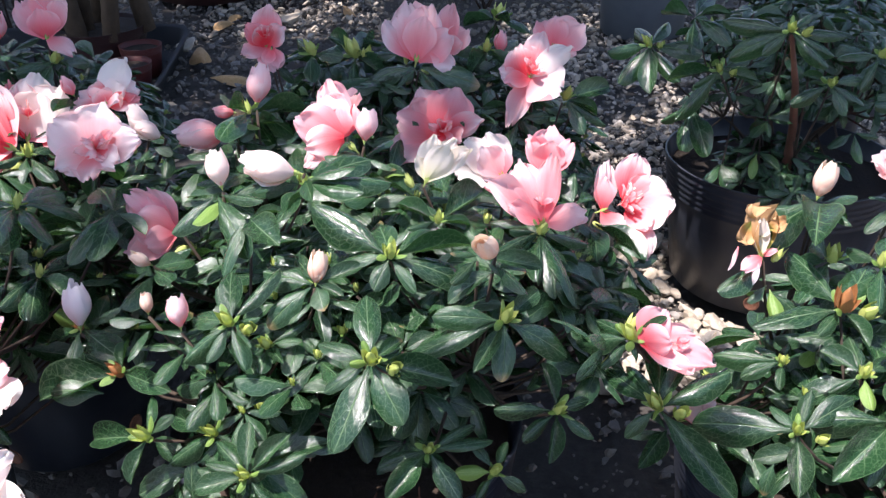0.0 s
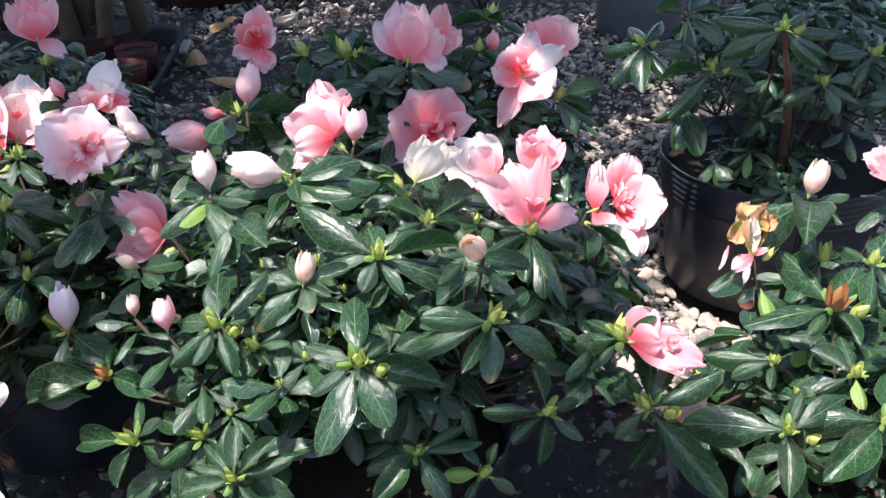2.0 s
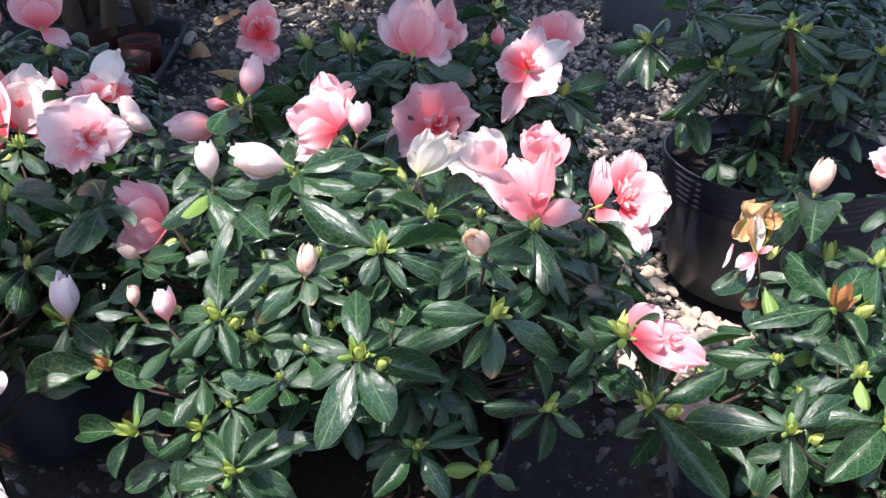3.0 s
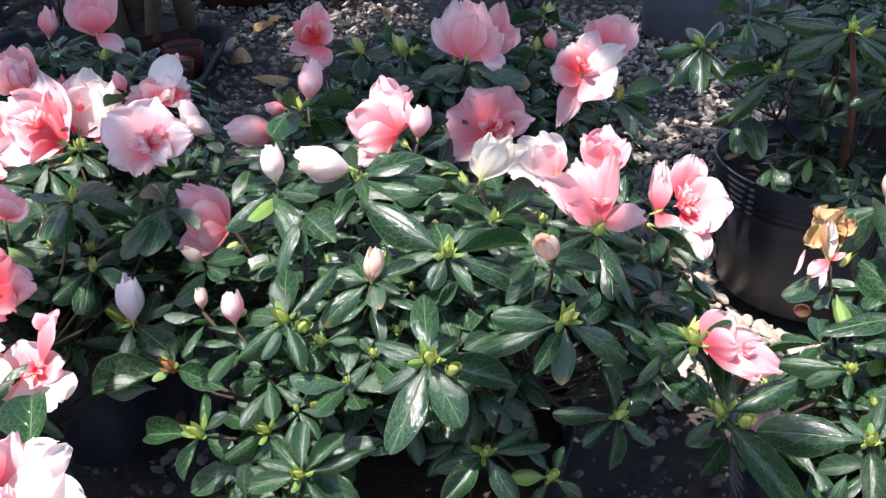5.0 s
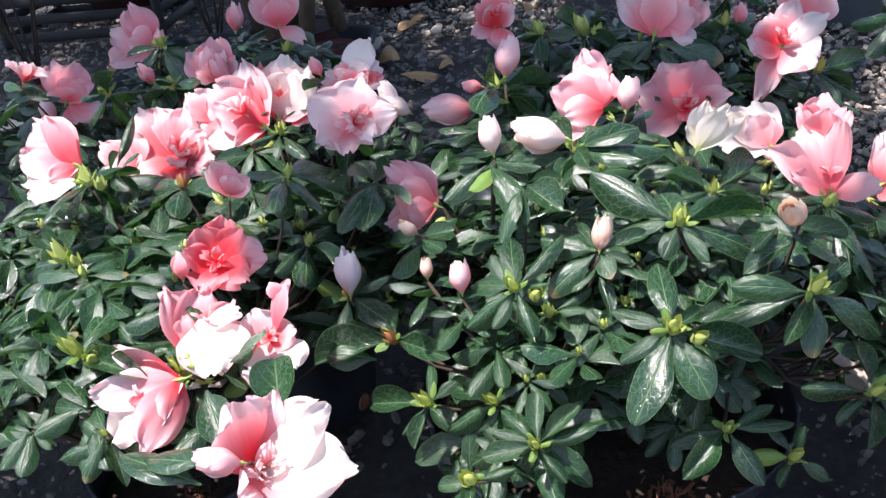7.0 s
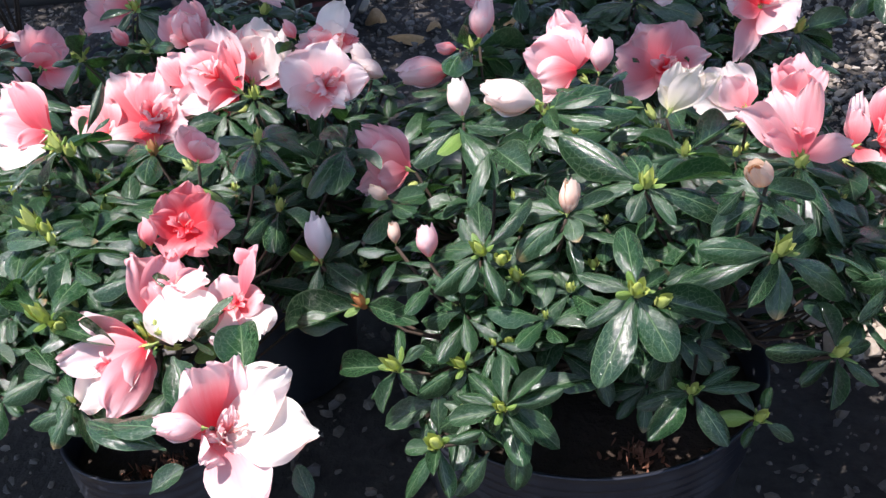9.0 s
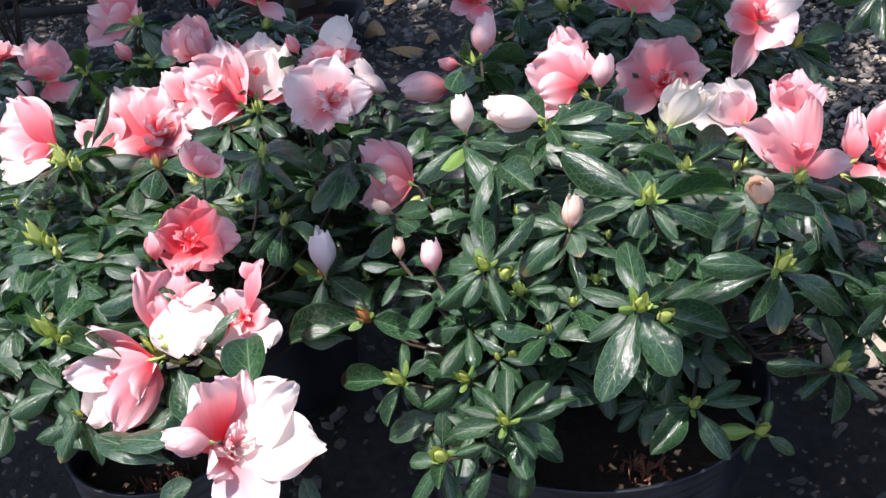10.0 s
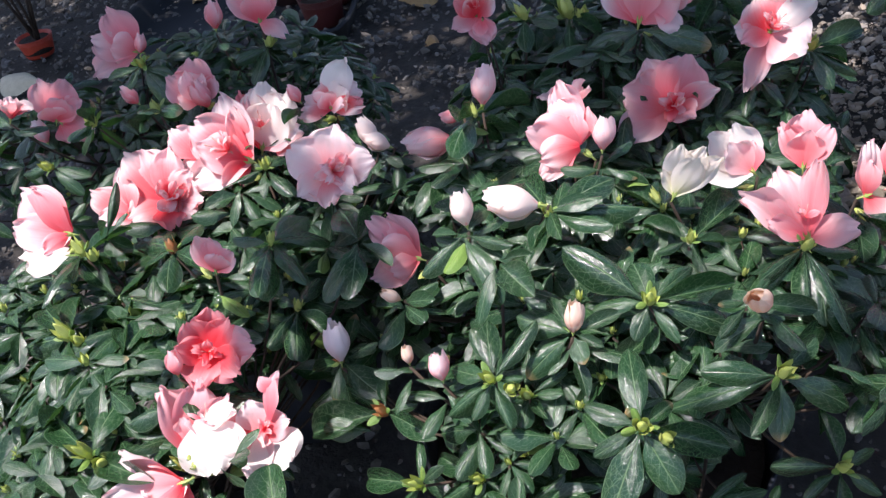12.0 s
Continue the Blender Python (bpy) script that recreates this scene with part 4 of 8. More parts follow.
def plant_tray(place, turn, lx, ly, high):
    """A shallow plastic tray with flared walls and a rolled rim."""
    t = thing("plant_tray", "shallow dark grey plastic tray holding small red pots", "tray", place, turn)
    bm = bmesh.new()
    rings = []
    for k, z in ((0.96, 0.0), (1.0, high - 0.008), (1.03, high - 0.006), (1.035, high), (1.02, high + 0.003), (0.985, high - 0.004), (0.95, 0.006)):
        ring = []
        for q in range(48):
            a = 6.28318 * q / 48
            c, d = math.cos(a), math.sin(a)
            f = (abs(c) ** 9 + abs(d) ** 9) ** (-1 / 9)
            ring.append(bm.verts.new((0.5 * lx * c * f * k, 0.5 * ly * d * f * k, z)))
        rings.append(ring)
    for a, b in zip(rings, rings[1:]):
        for q in range(48):
            bm.faces.new((a[q], a[(q + 1) % 48], b[(q + 1) % 48], b[q]))
    bm.faces.new(rings[0][::-1])
    bm.faces.new(rings[-1])
    part("body", bm, TRAY, t)


plant_tray((-0.97, 2.07, 0.0), 6, 0.60, 0.60, 0.055)


def tall_shrub(label, place, radius, low, height, count, seed):
    """A shrub whose leaves begin high up, with bare stems below."""
    p = Plant("shrub", label, place, "shrubs at the back", 0.1)
    p.fill((place[0], place[1], 0), radius, height, low, count, 0.4, 0.07, 0.05, seed, 0.1)
    p.grow()


# high leaves of both lie out of view, added to darken the back left
tall_shrub("bare-stemmed leafy shrub growing in a small red pot", (-1.51, 1.97, 0.045), 0.34, 0.50, 0.90, 60, 41)
tall_shrub("bare-stemmed dark shrub growing behind a grey tray", (-1.22, 2.45, 0.0), 0.40, 0.55, 1.0, 70, 42)



def backdrop_shrub(label, place, radius, height, count, seed):
    """A dark shrub at the back: stems and many loose whorls."""
    p = Plant("shrub", label, (place[0], place[1], 0.02), "shrubs at the back", 0.2)
    p.fill((place[0], place[1], 0), radius, height, height * 0.25, count, 0.5, 0.06, 0.04, seed, 0.1)
    p.grow()


backdrop_shrub("low leafy green shrub in dappled shade", (0.12, 2.75, 0), 0.42, 0.5, 60, 31)
backdrop_shrub("dark leafy shrub in deep shade", (1.15, 2.3, 0), 0.5, 0.6, 60, 32)


# ---- azaleas in their pots ----
flower_pot("black ribbed nursery pot with frayed rim and dark soil", (-0.08, 0.59, 0.0), 0.145, 0.118, 0.20, None, 0.84, True, 11)
flower_pot("black thin-walled nursery pot with grey rim", (-0.402, 0.492, 0.0), 0.073, 0.062, 0.20, None, 0.86, True, 12)
flower_pot("black nursery pot, scuffed, with a drain hole at its foot", (0.458, 1.105, 0.018), 0.150, 0.125, 0.190, None, 0.86, True, 13, hole_at=247.0)
flower_pot("black nursery pot under dense leaves", (0.30, 0.56, 0.0), 0.105, 0.085, 0.19, None, 0.86, True, 14)
flower_pot("black nursery pot in leaf shade", (-0.43, 0.80, 0.0), 0.105, 0.085, 0.19, None, 0.86, True, 15)
flower_pot("black nursery pot in shade", (-0.62, 1.10, 0.0), 0.105, 0.085, 0.20, None, 0.86, True, 16)
flower_pot("black nursery pot in shade of its shrub", (0.0, 1.02, 0.0), 0.105, 0.085, 0.20, None, 0.86, True, 17)
flower_pot("black nursery pot standing in shade on gravel", (0.62, 1.46, 0.0), 0.105, 0.085, 0.20, None, 0.86, True, 18)

AZ_A = Plant("azalea", "bushy glossy-leaved azalea with pink and white flowers in a black pot", (-0.05, 0.565, 0.168))
AZ_A.whorl((-0.042, 0.448, 0.349), (0.02, -0.56, 0.83), 0.03, 0, "green", 20, 0.020)
AZ_A.bud((-0.030, 0.444, 0.345), (0.52, -0.86, 0.83), 0.017, "green", 1)
AZ_A.blade((-0.043, 0.446, 0.347), (-0.064, 0.402, 0.318), 0.41, (0.02, -0.63, 0.77))
AZ_A.blade((-0.041, 0.446, 0.347), (-0.022, 0.416, 0.327), 0.56, (0.02, -0.63, 0.77))
AZ_A.blade((-0.039, 0.448, 0.348), (0.009, 0.439, 0.341), 0.43, (0.02, -0.63, 0.77))
AZ_A.blade((-0.045, 0.447, 0.348), (-0.072, 0.433, 0.339), 0.36, (0.02, -0.63, 0.77))
AZ_A.blade((-0.045, 0.449, 0.349), (-0.077, 0.459, 0.357), 0.38, (0.02, -0.63, 0.77))
AZ_A.blade((-0.043, 0.451, 0.350), (-0.048, 0.492, 0.379), 0.38, (0.02, -0.63, 0.77))
AZ_A.blade((-0.040, 0.450, 0.350), (-0.023, 0.461, 0.357), 0.45, (0.02, -0.63, 0.77))
AZ_A.whorl((0.042, 0.486, 0.354), (0.27, -0.46, 0.84), 0.03, 0, "green", 20, 0.024)
AZ_A.blade((0.045, 0.485, 0.352), (0.091, 0.479, 0.334), 0.38, (0.22, -0.56, 0.80))
AZ_A.blade((0.042, 0.483, 0.352), (0.042, 0.451, 0.335), 0.45, (0.22, -0.56, 0.80))
AZ_A.blade((0.039, 0.485, 0.353), (-0.027, 0.471, 0.340), 0.27, (-0.03, -0.64, 0.77))
AZ_A.blade((0.044, 0.488, 0.354), (0.067, 0.513, 0.361), 0.38, (0.22, -0.56, 0.80))
AZ_A.blade((0.039, 0.485, 0.354), (-0.003, 0.481, 0.365), 0.36, (0.22, -0.56, 0.80))
AZ_A.blade((0.041, 0.483, 0.353), (0.022, 0.449, 0.340), 0.27, (0.22, -0.56, 0.80))
AZ_A.whorl((-0.034, 0.530, 0.377), (0.05, -0.37, 0.93), 0.03, 0, "green", 20, 0.022)
AZ_A.blade((-0.037, 0.531, 0.378), (-0.089, 0.560, 0.407), 0.38, (0.19, -0.57, 0.80))
AZ_A.blade((-0.035, 0.533, 0.378), (-0.044, 0.563, 0.390), 0.63, (0.04, -0.49, 0.87))
AZ_A.blade((-0.035, 0.527, 0.376), (-0.044, 0.506, 0.368), 0.54, (0.04, -0.49, 0.87))
AZ_A.blade((-0.031, 0.529, 0.376), (0.024, 0.518, 0.369), 0.34, (0.04, -0.49, 0.87))
AZ_A.blade((-0.032, 0.532, 0.377), (-0.003, 0.559, 0.386), 0.27, (0.04, -0.49, 0.87))
AZ_A.blade((-0.037, 0.530, 0.377), (-0.072, 0.528, 0.378), 0.36, (0.04, -0.49, 0.87))
AZ_A.blade((-0.031, 0.531, 0.377), (0.023, 0.546, 0.380), 0.27, (0.04, -0.49, 0.87))
AZ_A.blade((-0.033, 0.528, 0.376), (-0.016, 0.505, 0.366), 0.27, (0.04, -0.49, 0.87))
AZ_A.whorl((-0.084, 0.515, 0.364), (-0.11, -0.40, 0.91), 0.03, 0, "", 20, 0.012)
AZ_A.blade((-0.087, 0.516, 0.364), (-0.124, 0.532, 0.367), 0.54, (-0.09, -0.52, 0.85))
AZ_A.blade((-0.087, 0.513, 0.363), (-0.117, 0.491, 0.350), 0.41, (-0.09, -0.52, 0.85))
AZ_A.blade((-0.086, 0.517, 0.365), (-0.105, 0.545, 0.375), 0.36, (-0.09, -0.52, 0.85))
AZ_A.blade((-0.083, 0.512, 0.363), (-0.076, 0.495, 0.356), 0.72, (-0.09, -0.52, 0.85))
AZ_A.blade((-0.082, 0.516, 0.365), (-0.053, 0.526, 0.373), 0.36, (-0.09, -0.52, 0.85))
AZ_A.blade((-0.082, 0.514, 0.364), (-0.064, 0.505, 0.362), 0.36, (-0.09, -0.52, 0.85))
AZ_A.blade((-0.086, 0.517, 0.364), (-0.102, 0.531, 0.361), 0.45, (-0.29, -0.37, 0.88), True)
AZ_A.whorl((-0.136, 0.482, 0.355), (-0.25, -0.47, 0.84), 0.03, 0, "green", 20, 0.020)
AZ_A.bud((-0.124, 0.478, 0.351), (0.25, -0.77, 0.84), 0.017, "green", 1)
AZ_A.blade((-0.138, 0.481, 0.353), (-0.170, 0.468, 0.337), 0.36, (-0.21, -0.57, 0.80))
AZ_A.blade((-0.137, 0.480, 0.353), (-0.150, 0.462, 0.339), 0.38, (-0.21, -0.57, 0.80))
AZ_A.blade((-0.136, 0.485, 0.356), (-0.144, 0.522, 0.375), 0.36, (-0.21, -0.57, 0.80))
AZ_A.blade((-0.138, 0.483, 0.355), (-0.173, 0.498, 0.353), 0.41, (-0.21, -0.57, 0.80))
AZ_A.blade((-0.134, 0.484, 0.356), (-0.108, 0.514, 0.381), 0.32, (-0.21, -0.57, 0.80))
AZ_A.blade((-0.135, 0.480, 0.354), (-0.125, 0.453, 0.341), 0.36, (-0.21, -0.57, 0.80))
AZ_A.blade((-0.133, 0.481, 0.356), (-0.116, 0.474, 0.365), 0.32, (-0.46, -0.51, 0.73))
AZ_A.whorl((-0.191, 0.450, 0.286), (-0.34, -0.49, 0.80), 0.03, 0, "green", 20, 0.022)
AZ_A.blade((-0.194, 0.451, 0.286), (-0.237, 0.463, 0.275), 0.41, (-0.28, -0.58, 0.76))
AZ_A.blade((-0.192, 0.452, 0.288), (-0.197, 0.477, 0.301), 0.38, (-0.28, -0.58, 0.76))
AZ_A.blade((-0.192, 0.447, 0.285), (-0.200, 0.426, 0.269), 0.38, (-0.28, -0.58, 0.76))
AZ_A.blade((-0.193, 0.449, 0.285), (-0.212, 0.438, 0.271), 0.27, (-0.28, -0.58, 0.76))
AZ_A.blade((-0.189, 0.450, 0.289), (-0.175, 0.452, 0.304), 0.36, (-0.48, -0.63, 0.61))
AZ_A.whorl((-0.150, 0.458, 0.283), (-0.28, -0.52, 0.81), 0.03, 0, "green", 20, 0.018)
AZ_A.blade((-0.152, 0.459, 0.283), (-0.184, 0.477, 0.283), 0.43, (-0.23, -0.61, 0.76))
AZ_A.blade((-0.152, 0.457, 0.282), (-0.184, 0.449, 0.265), 0.36, (-0.23, -0.61, 0.76))
AZ_A.blade((-0.151, 0.460, 0.284), (-0.169, 0.488, 0.296), 0.45, (-0.23, -0.61, 0.76))
AZ_A.blade((-0.149, 0.460, 0.284), (-0.149, 0.480, 0.297), 0.36, (-0.23, -0.61, 0.76))
AZ_A.blade((-0.147, 0.456, 0.283), (-0.121, 0.444, 0.284), 0.36, (-0.23, -0.61, 0.76))
AZ_A.blade((-0.147, 0.458, 0.285), (-0.133, 0.459, 0.300), 0.32, (-0.47, -0.66, 0.58))
AZ_A.whorl((-0.120, 0.417, 0.284), (-0.18, -0.58, 0.79), 0.03, 0, "green", 20, 0.020)
AZ_A.blade((-0.122, 0.419, 0.285), (-0.146, 0.439, 0.295), 0.45, (-0.14, -0.65, 0.74))
AZ_A.blade((-0.120, 0.419, 0.286), (-0.123, 0.445, 0.304), 0.38, (-0.14, -0.65, 0.74))
AZ_A.blade((-0.118, 0.419, 0.286), (-0.095, 0.435, 0.303), 0.36, (-0.14, -0.65, 0.74))
AZ_A.blade((-0.117, 0.418, 0.285), (-0.084, 0.424, 0.297), 0.36, (-0.14, -0.65, 0.74))
AZ_A.blade((-0.123, 0.417, 0.284), (-0.154, 0.414, 0.275), 0.45, (-0.14, -0.65, 0.74))
AZ_A.blade((-0.123, 0.418, 0.285), (-0.150, 0.427, 0.285), 0.36, (-0.14, -0.65, 0.74))
AZ_A.blade((-0.121, 0.417, 0.282), (-0.133, 0.414, 0.265), 0.45, (-0.39, -0.78, 0.48))
AZ_A.blade((-0.118, 0.415, 0.283), (-0.103, 0.398, 0.274), 0.36, (-0.14, -0.65, 0.74))
AZ_A.whorl((-0.158, 0.400, 0.269), (-0.24, -0.56, 0.80), 0.03, 0, "green", 20, 0.016)
AZ_A.blade((-0.159, 0.398, 0.268), (-0.182, 0.377, 0.246), 0.31, (-0.16, -0.63, 0.76))
AZ_A.blade((-0.160, 0.400, 0.268), (-0.180, 0.400, 0.263), 0.54, (-0.16, -0.63, 0.76))
AZ_A.blade((-0.159, 0.402, 0.268), (-0.173, 0.417, 0.263), 0.45, (-0.46, -0.42, 0.78))
AZ_A.blade((-0.158, 0.397, 0.269), (-0.158, 0.376, 0.269), 0.45, (-0.18, -0.23, 0.96))
AZ_A.blade((-0.157, 0.397, 0.268), (-0.151, 0.373, 0.253), 0.36, (-0.16, -0.63, 0.76))
AZ_A.blade((-0.155, 0.400, 0.270), (-0.133, 0.403, 0.279), 0.38, (-0.16, -0.63, 0.76))
AZ_A.blade((-0.112, 0.429, 0.243), (-0.116, 0.413, 0.218), 0.62, (0.00, -0.50, 0.80))
AZ_A.blade((-0.129, 0.409, 0.256), (-0.151, 0.392, 0.234), 0.40, (0.00, -0.50, 0.80))
AZ_A.whorl((-0.008, 0.442, 0.282), (0.12, -0.57, 0.81), 0.03, 0, "green", 20, 0.016)
AZ_A.blade((-0.010, 0.441, 0.282), (-0.040, 0.431, 0.279), 0.38, (0.10, -0.64, 0.76))
AZ_A.blade((-0.010, 0.440, 0.281), (-0.034, 0.414, 0.267), 0.45, (0.10, -0.64, 0.76))
AZ_A.blade((-0.006, 0.440, 0.281), (0.013, 0.417, 0.262), 0.45, (0.10, -0.64, 0.76))
AZ_A.blade((-0.005, 0.443, 0.283), (0.027, 0.461, 0.291), 0.23, (0.10, -0.64, 0.76))
AZ_A.blade((-0.005, 0.443, 0.282), (0.038, 0.453, 0.283), 0.23, (0.10, -0.64, 0.76))
AZ_A.blade((-0.009, 0.445, 0.282), (-0.019, 0.463, 0.280), 0.32, (-0.21, -0.25, 0.94))
AZ_A.whorl((-0.102, 0.608, 0.396), (-0.18, -0.12, 0.98), 0.03, 0, "green", 20, 0.016)
AZ_A.blade((-0.103, 0.605, 0.396), (-0.122, 0.557, 0.386), 0.38, (-0.15, -0.29, 0.94))
AZ_A.blade((-0.099, 0.607, 0.396), (-0.057, 0.586, 0.402), 0.38, (-0.15, -0.29, 0.94))
AZ_A.blade((-0.099, 0.608, 0.397), (-0.038, 0.607, 0.408), 0.32, (-0.15, -0.29, 0.94))
AZ_A.blade((-0.103, 0.611, 0.396), (-0.124, 0.653, 0.398), 0.45, (-0.15, -0.29, 0.94))
AZ_A.blade((-0.099, 0.609, 0.397), (-0.075, 0.620, 0.402), 0.36, (-0.15, -0.29, 0.94))
AZ_A.blade((-0.105, 0.608, 0.396), (-0.147, 0.618, 0.389), 0.32, (-0.15, -0.29, 0.94))
AZ_A.blade((-0.099, 0.610, 0.397), (-0.055, 0.643, 0.409), 0.36, (-0.15, -0.29, 0.94))
AZ_A.whorl((-0.020, 0.653, 0.362), (0.10, 0.03, 0.99), 0.03, 0, "green", 20, 0.012)
AZ_A.blade((-0.023, 0.653, 0.363), (-0.055, 0.651, 0.366), 0.38, (0.09, -0.16, 0.98))
AZ_A.blade((-0.017, 0.654, 0.362), (0.011, 0.660, 0.359), 0.32, (0.09, -0.16, 0.98))
AZ_A.blade((-0.022, 0.655, 0.362), (-0.061, 0.694, 0.365), 0.36, (0.09, -0.16, 0.98))
AZ_A.blade((-0.021, 0.650, 0.363), (-0.035, 0.612, 0.365), 0.36, (0.09, -0.16, 0.98))
AZ_A.blade((-0.018, 0.650, 0.362), (0.004, 0.610, 0.361), 0.32, (0.09, -0.16, 0.98))
AZ_A.blade((-0.019, 0.656, 0.362), (-0.011, 0.717, 0.359), 0.36, (0.09, -0.16, 0.98))
AZ_A.whorl((-0.162, 0.584, 0.399), (-0.36, -0.19, 0.92), 0.03, 0, "", 20, 0.012)
AZ_A.blade((-0.164, 0.582, 0.397), (-0.196, 0.564, 0.381), 0.38, (-0.30, -0.35, 0.89))
AZ_A.blade((-0.160, 0.586, 0.400), (-0.147, 0.605, 0.409), 0.41, (-0.30, -0.35, 0.89))
AZ_A.blade((-0.165, 0.585, 0.398), (-0.189, 0.596, 0.391), 0.32, (-0.30, -0.35, 0.89))
AZ_A.blade((-0.159, 0.582, 0.399), (-0.125, 0.559, 0.408), 0.27, (-0.30, -0.35, 0.89))
AZ_A.blade((-0.161, 0.581, 0.398), (-0.138, 0.530, 0.388), 0.36, (-0.25, -0.45, 0.86))
AZ_A.whorl((-0.135, 0.558, 0.393), (-0.27, -0.27, 0.92), 0.03, 0, "", 20, 0.012)
AZ_A.blade((-0.133, 0.555, 0.393), (-0.109, 0.524, 0.391), 0.63, (-0.23, -0.42, 0.88))
AZ_A.blade((-0.136, 0.555, 0.392), (-0.152, 0.519, 0.377), 0.36, (-0.23, -0.42, 0.88))
AZ_A.blade((-0.132, 0.558, 0.394), (-0.110, 0.557, 0.400), 0.32, (-0.23, -0.42, 0.88))
AZ_A.whorl((-0.067, 0.505, 0.332), (-0.05, -0.43, 0.90), 0.03, 0, "green", 20, 0.013)
AZ_A.blade((-0.069, 0.503, 0.331), (-0.083, 0.485, 0.322), 0.45, (-0.04, -0.54, 0.84))
AZ_A.blade((-0.069, 0.504, 0.331), (-0.089, 0.493, 0.325), 0.36, (-0.04, -0.54, 0.84))
AZ_A.blade((-0.065, 0.507, 0.333), (-0.051, 0.521, 0.341), 0.45, (-0.04, -0.54, 0.84))
AZ_A.blade((-0.065, 0.507, 0.333), (-0.035, 0.531, 0.346), 0.36, (-0.04, -0.54, 0.84))
AZ_A.blade((-0.068, 0.508, 0.333), (-0.075, 0.527, 0.337), 0.36, (-0.10, -0.41, 0.91))
AZ_A.whorl((-0.115, 0.489, 0.332), (-0.19, -0.46, 0.87), 0.03, 0, "green", 20, 0.013)
AZ_A.blade((-0.115, 0.486, 0.331), (-0.118, 0.466, 0.329), 0.54, (-0.13, -0.27, 0.95))
AZ_A.blade((-0.112, 0.489, 0.333), (-0.094, 0.483, 0.342), 0.41, (-0.41, -0.52, 0.75))
AZ_A.blade((-0.112, 0.491, 0.333), (-0.089, 0.504, 0.345), 0.32, (-0.16, -0.56, 0.81))
AZ_A.blade((-0.113, 0.487, 0.332), (-0.102, 0.469, 0.333), 0.36, (-0.34, -0.35, 0.87))
AZ_A.blade((-0.117, 0.490, 0.330), (-0.134, 0.491, 0.317), 0.36, (-0.46, -0.58, 0.67))
AZ_A.whorl((-0.121, 0.477, 0.289), (-0.21, -0.49, 0.85), 0.03, 0, "green", 20, 0.013)
AZ_A.blade((-0.118, 0.476, 0.291), (-0.102, 0.473, 0.303), 0.45, (-0.47, -0.58, 0.66), True)
AZ_A.blade((-0.119, 0.475, 0.288), (-0.105, 0.461, 0.284), 0.45, (-0.17, -0.58, 0.80))
AZ_A.blade((-0.123, 0.479, 0.289), (-0.138, 0.493, 0.287), 0.36, (-0.35, -0.45, 0.82))
AZ_A.blade((-0.122, 0.479, 0.290), (-0.133, 0.494, 0.296), 0.36, (-0.17, -0.58, 0.80))
AZ_A.whorl((-0.002, 0.616, 0.359), (0.16, -0.09, 0.98), 0.03, 0, "green", 20, 0.014)
AZ_A.blade((0.001, 0.617, 0.359), (0.024, 0.621, 0.355), 0.36, (0.14, -0.27, 0.95))
AZ_A.blade((0.000, 0.617, 0.359), (0.045, 0.635, 0.353), 0.36, (0.14, -0.27, 0.95))
AZ_A.blade((-0.005, 0.615, 0.360), (-0.026, 0.603, 0.362), 0.32, (0.14, -0.27, 0.95))
AZ_A.blade((-0.005, 0.617, 0.360), (-0.036, 0.634, 0.367), 0.36, (0.14, -0.27, 0.95))
AZ_A.blade((-0.001, 0.613, 0.359), (0.009, 0.582, 0.354), 0.32, (0.14, -0.27, 0.95))
AZ_A.blade((-0.000, 0.618, 0.360), (0.037, 0.664, 0.367), 0.41, (0.06, -0.37, 0.93))
AZ_A.whorl((0.078, 0.616, 0.349), (0.40, -0.09, 0.91), 0.03, 0, "green", 20, 0.016)
AZ_A.blade((0.076, 0.614, 0.350), (0.044, 0.574, 0.360), 0.23, (0.35, -0.26, 0.90))
AZ_A.blade((0.075, 0.615, 0.350), (0.055, 0.610, 0.359), 0.32, (0.35, -0.26, 0.90))
AZ_A.blade((0.080, 0.617, 0.348), (0.124, 0.638, 0.330), 0.27, (0.35, -0.26, 0.90))
AZ_A.blade((0.078, 0.613, 0.349), (0.092, 0.560, 0.338), 0.32, (0.35, -0.26, 0.90))
AZ_A.blade((0.079, 0.614, 0.348), (0.108, 0.556, 0.330), 0.36, (0.35, -0.26, 0.90))
AZ_A.blade((0.076, 0.614, 0.349), (0.038, 0.569, 0.345), 0.32, (0.21, -0.43, 0.88))
AZ_A.blade((0.077, 0.613, 0.349), (0.075, 0.563, 0.345), 0.32, (0.35, -0.26, 0.90))
AZ_A.whorl((0.138, 0.718, 0.304), (0.46, 0.16, 0.87), 0.03, 0, "", 20, 0.016)
AZ_A.blade((0.140, 0.716, 0.304), (0.180, 0.676, 0.290), 0.54, (0.42, -0.05, 0.91))
AZ_A.blade((0.138, 0.715, 0.304), (0.135, 0.660, 0.299), 0.32, (0.40, -0.29, 0.87))
AZ_A.blade((0.137, 0.716, 0.305), (0.107, 0.669, 0.305), 0.27, (0.24, -0.34, 0.91))
AZ_A.blade((0.140, 0.721, 0.303), (0.167, 0.754, 0.283), 0.36, (0.42, -0.05, 0.91))
AZ_A.whorl((0.076, 0.458, 0.301), (0.33, -0.49, 0.80), 0.03, 0, "green", 20, 0.018)
AZ_A.blade((0.073, 0.458, 0.302), (0.037, 0.450, 0.312), 0.32, (0.28, -0.59, 0.76))
AZ_A.blade((0.074, 0.456, 0.300), (0.054, 0.436, 0.296), 0.36, (0.28, -0.59, 0.76))
AZ_A.blade((0.079, 0.458, 0.299), (0.102, 0.450, 0.285), 0.36, (0.28, -0.59, 0.76))
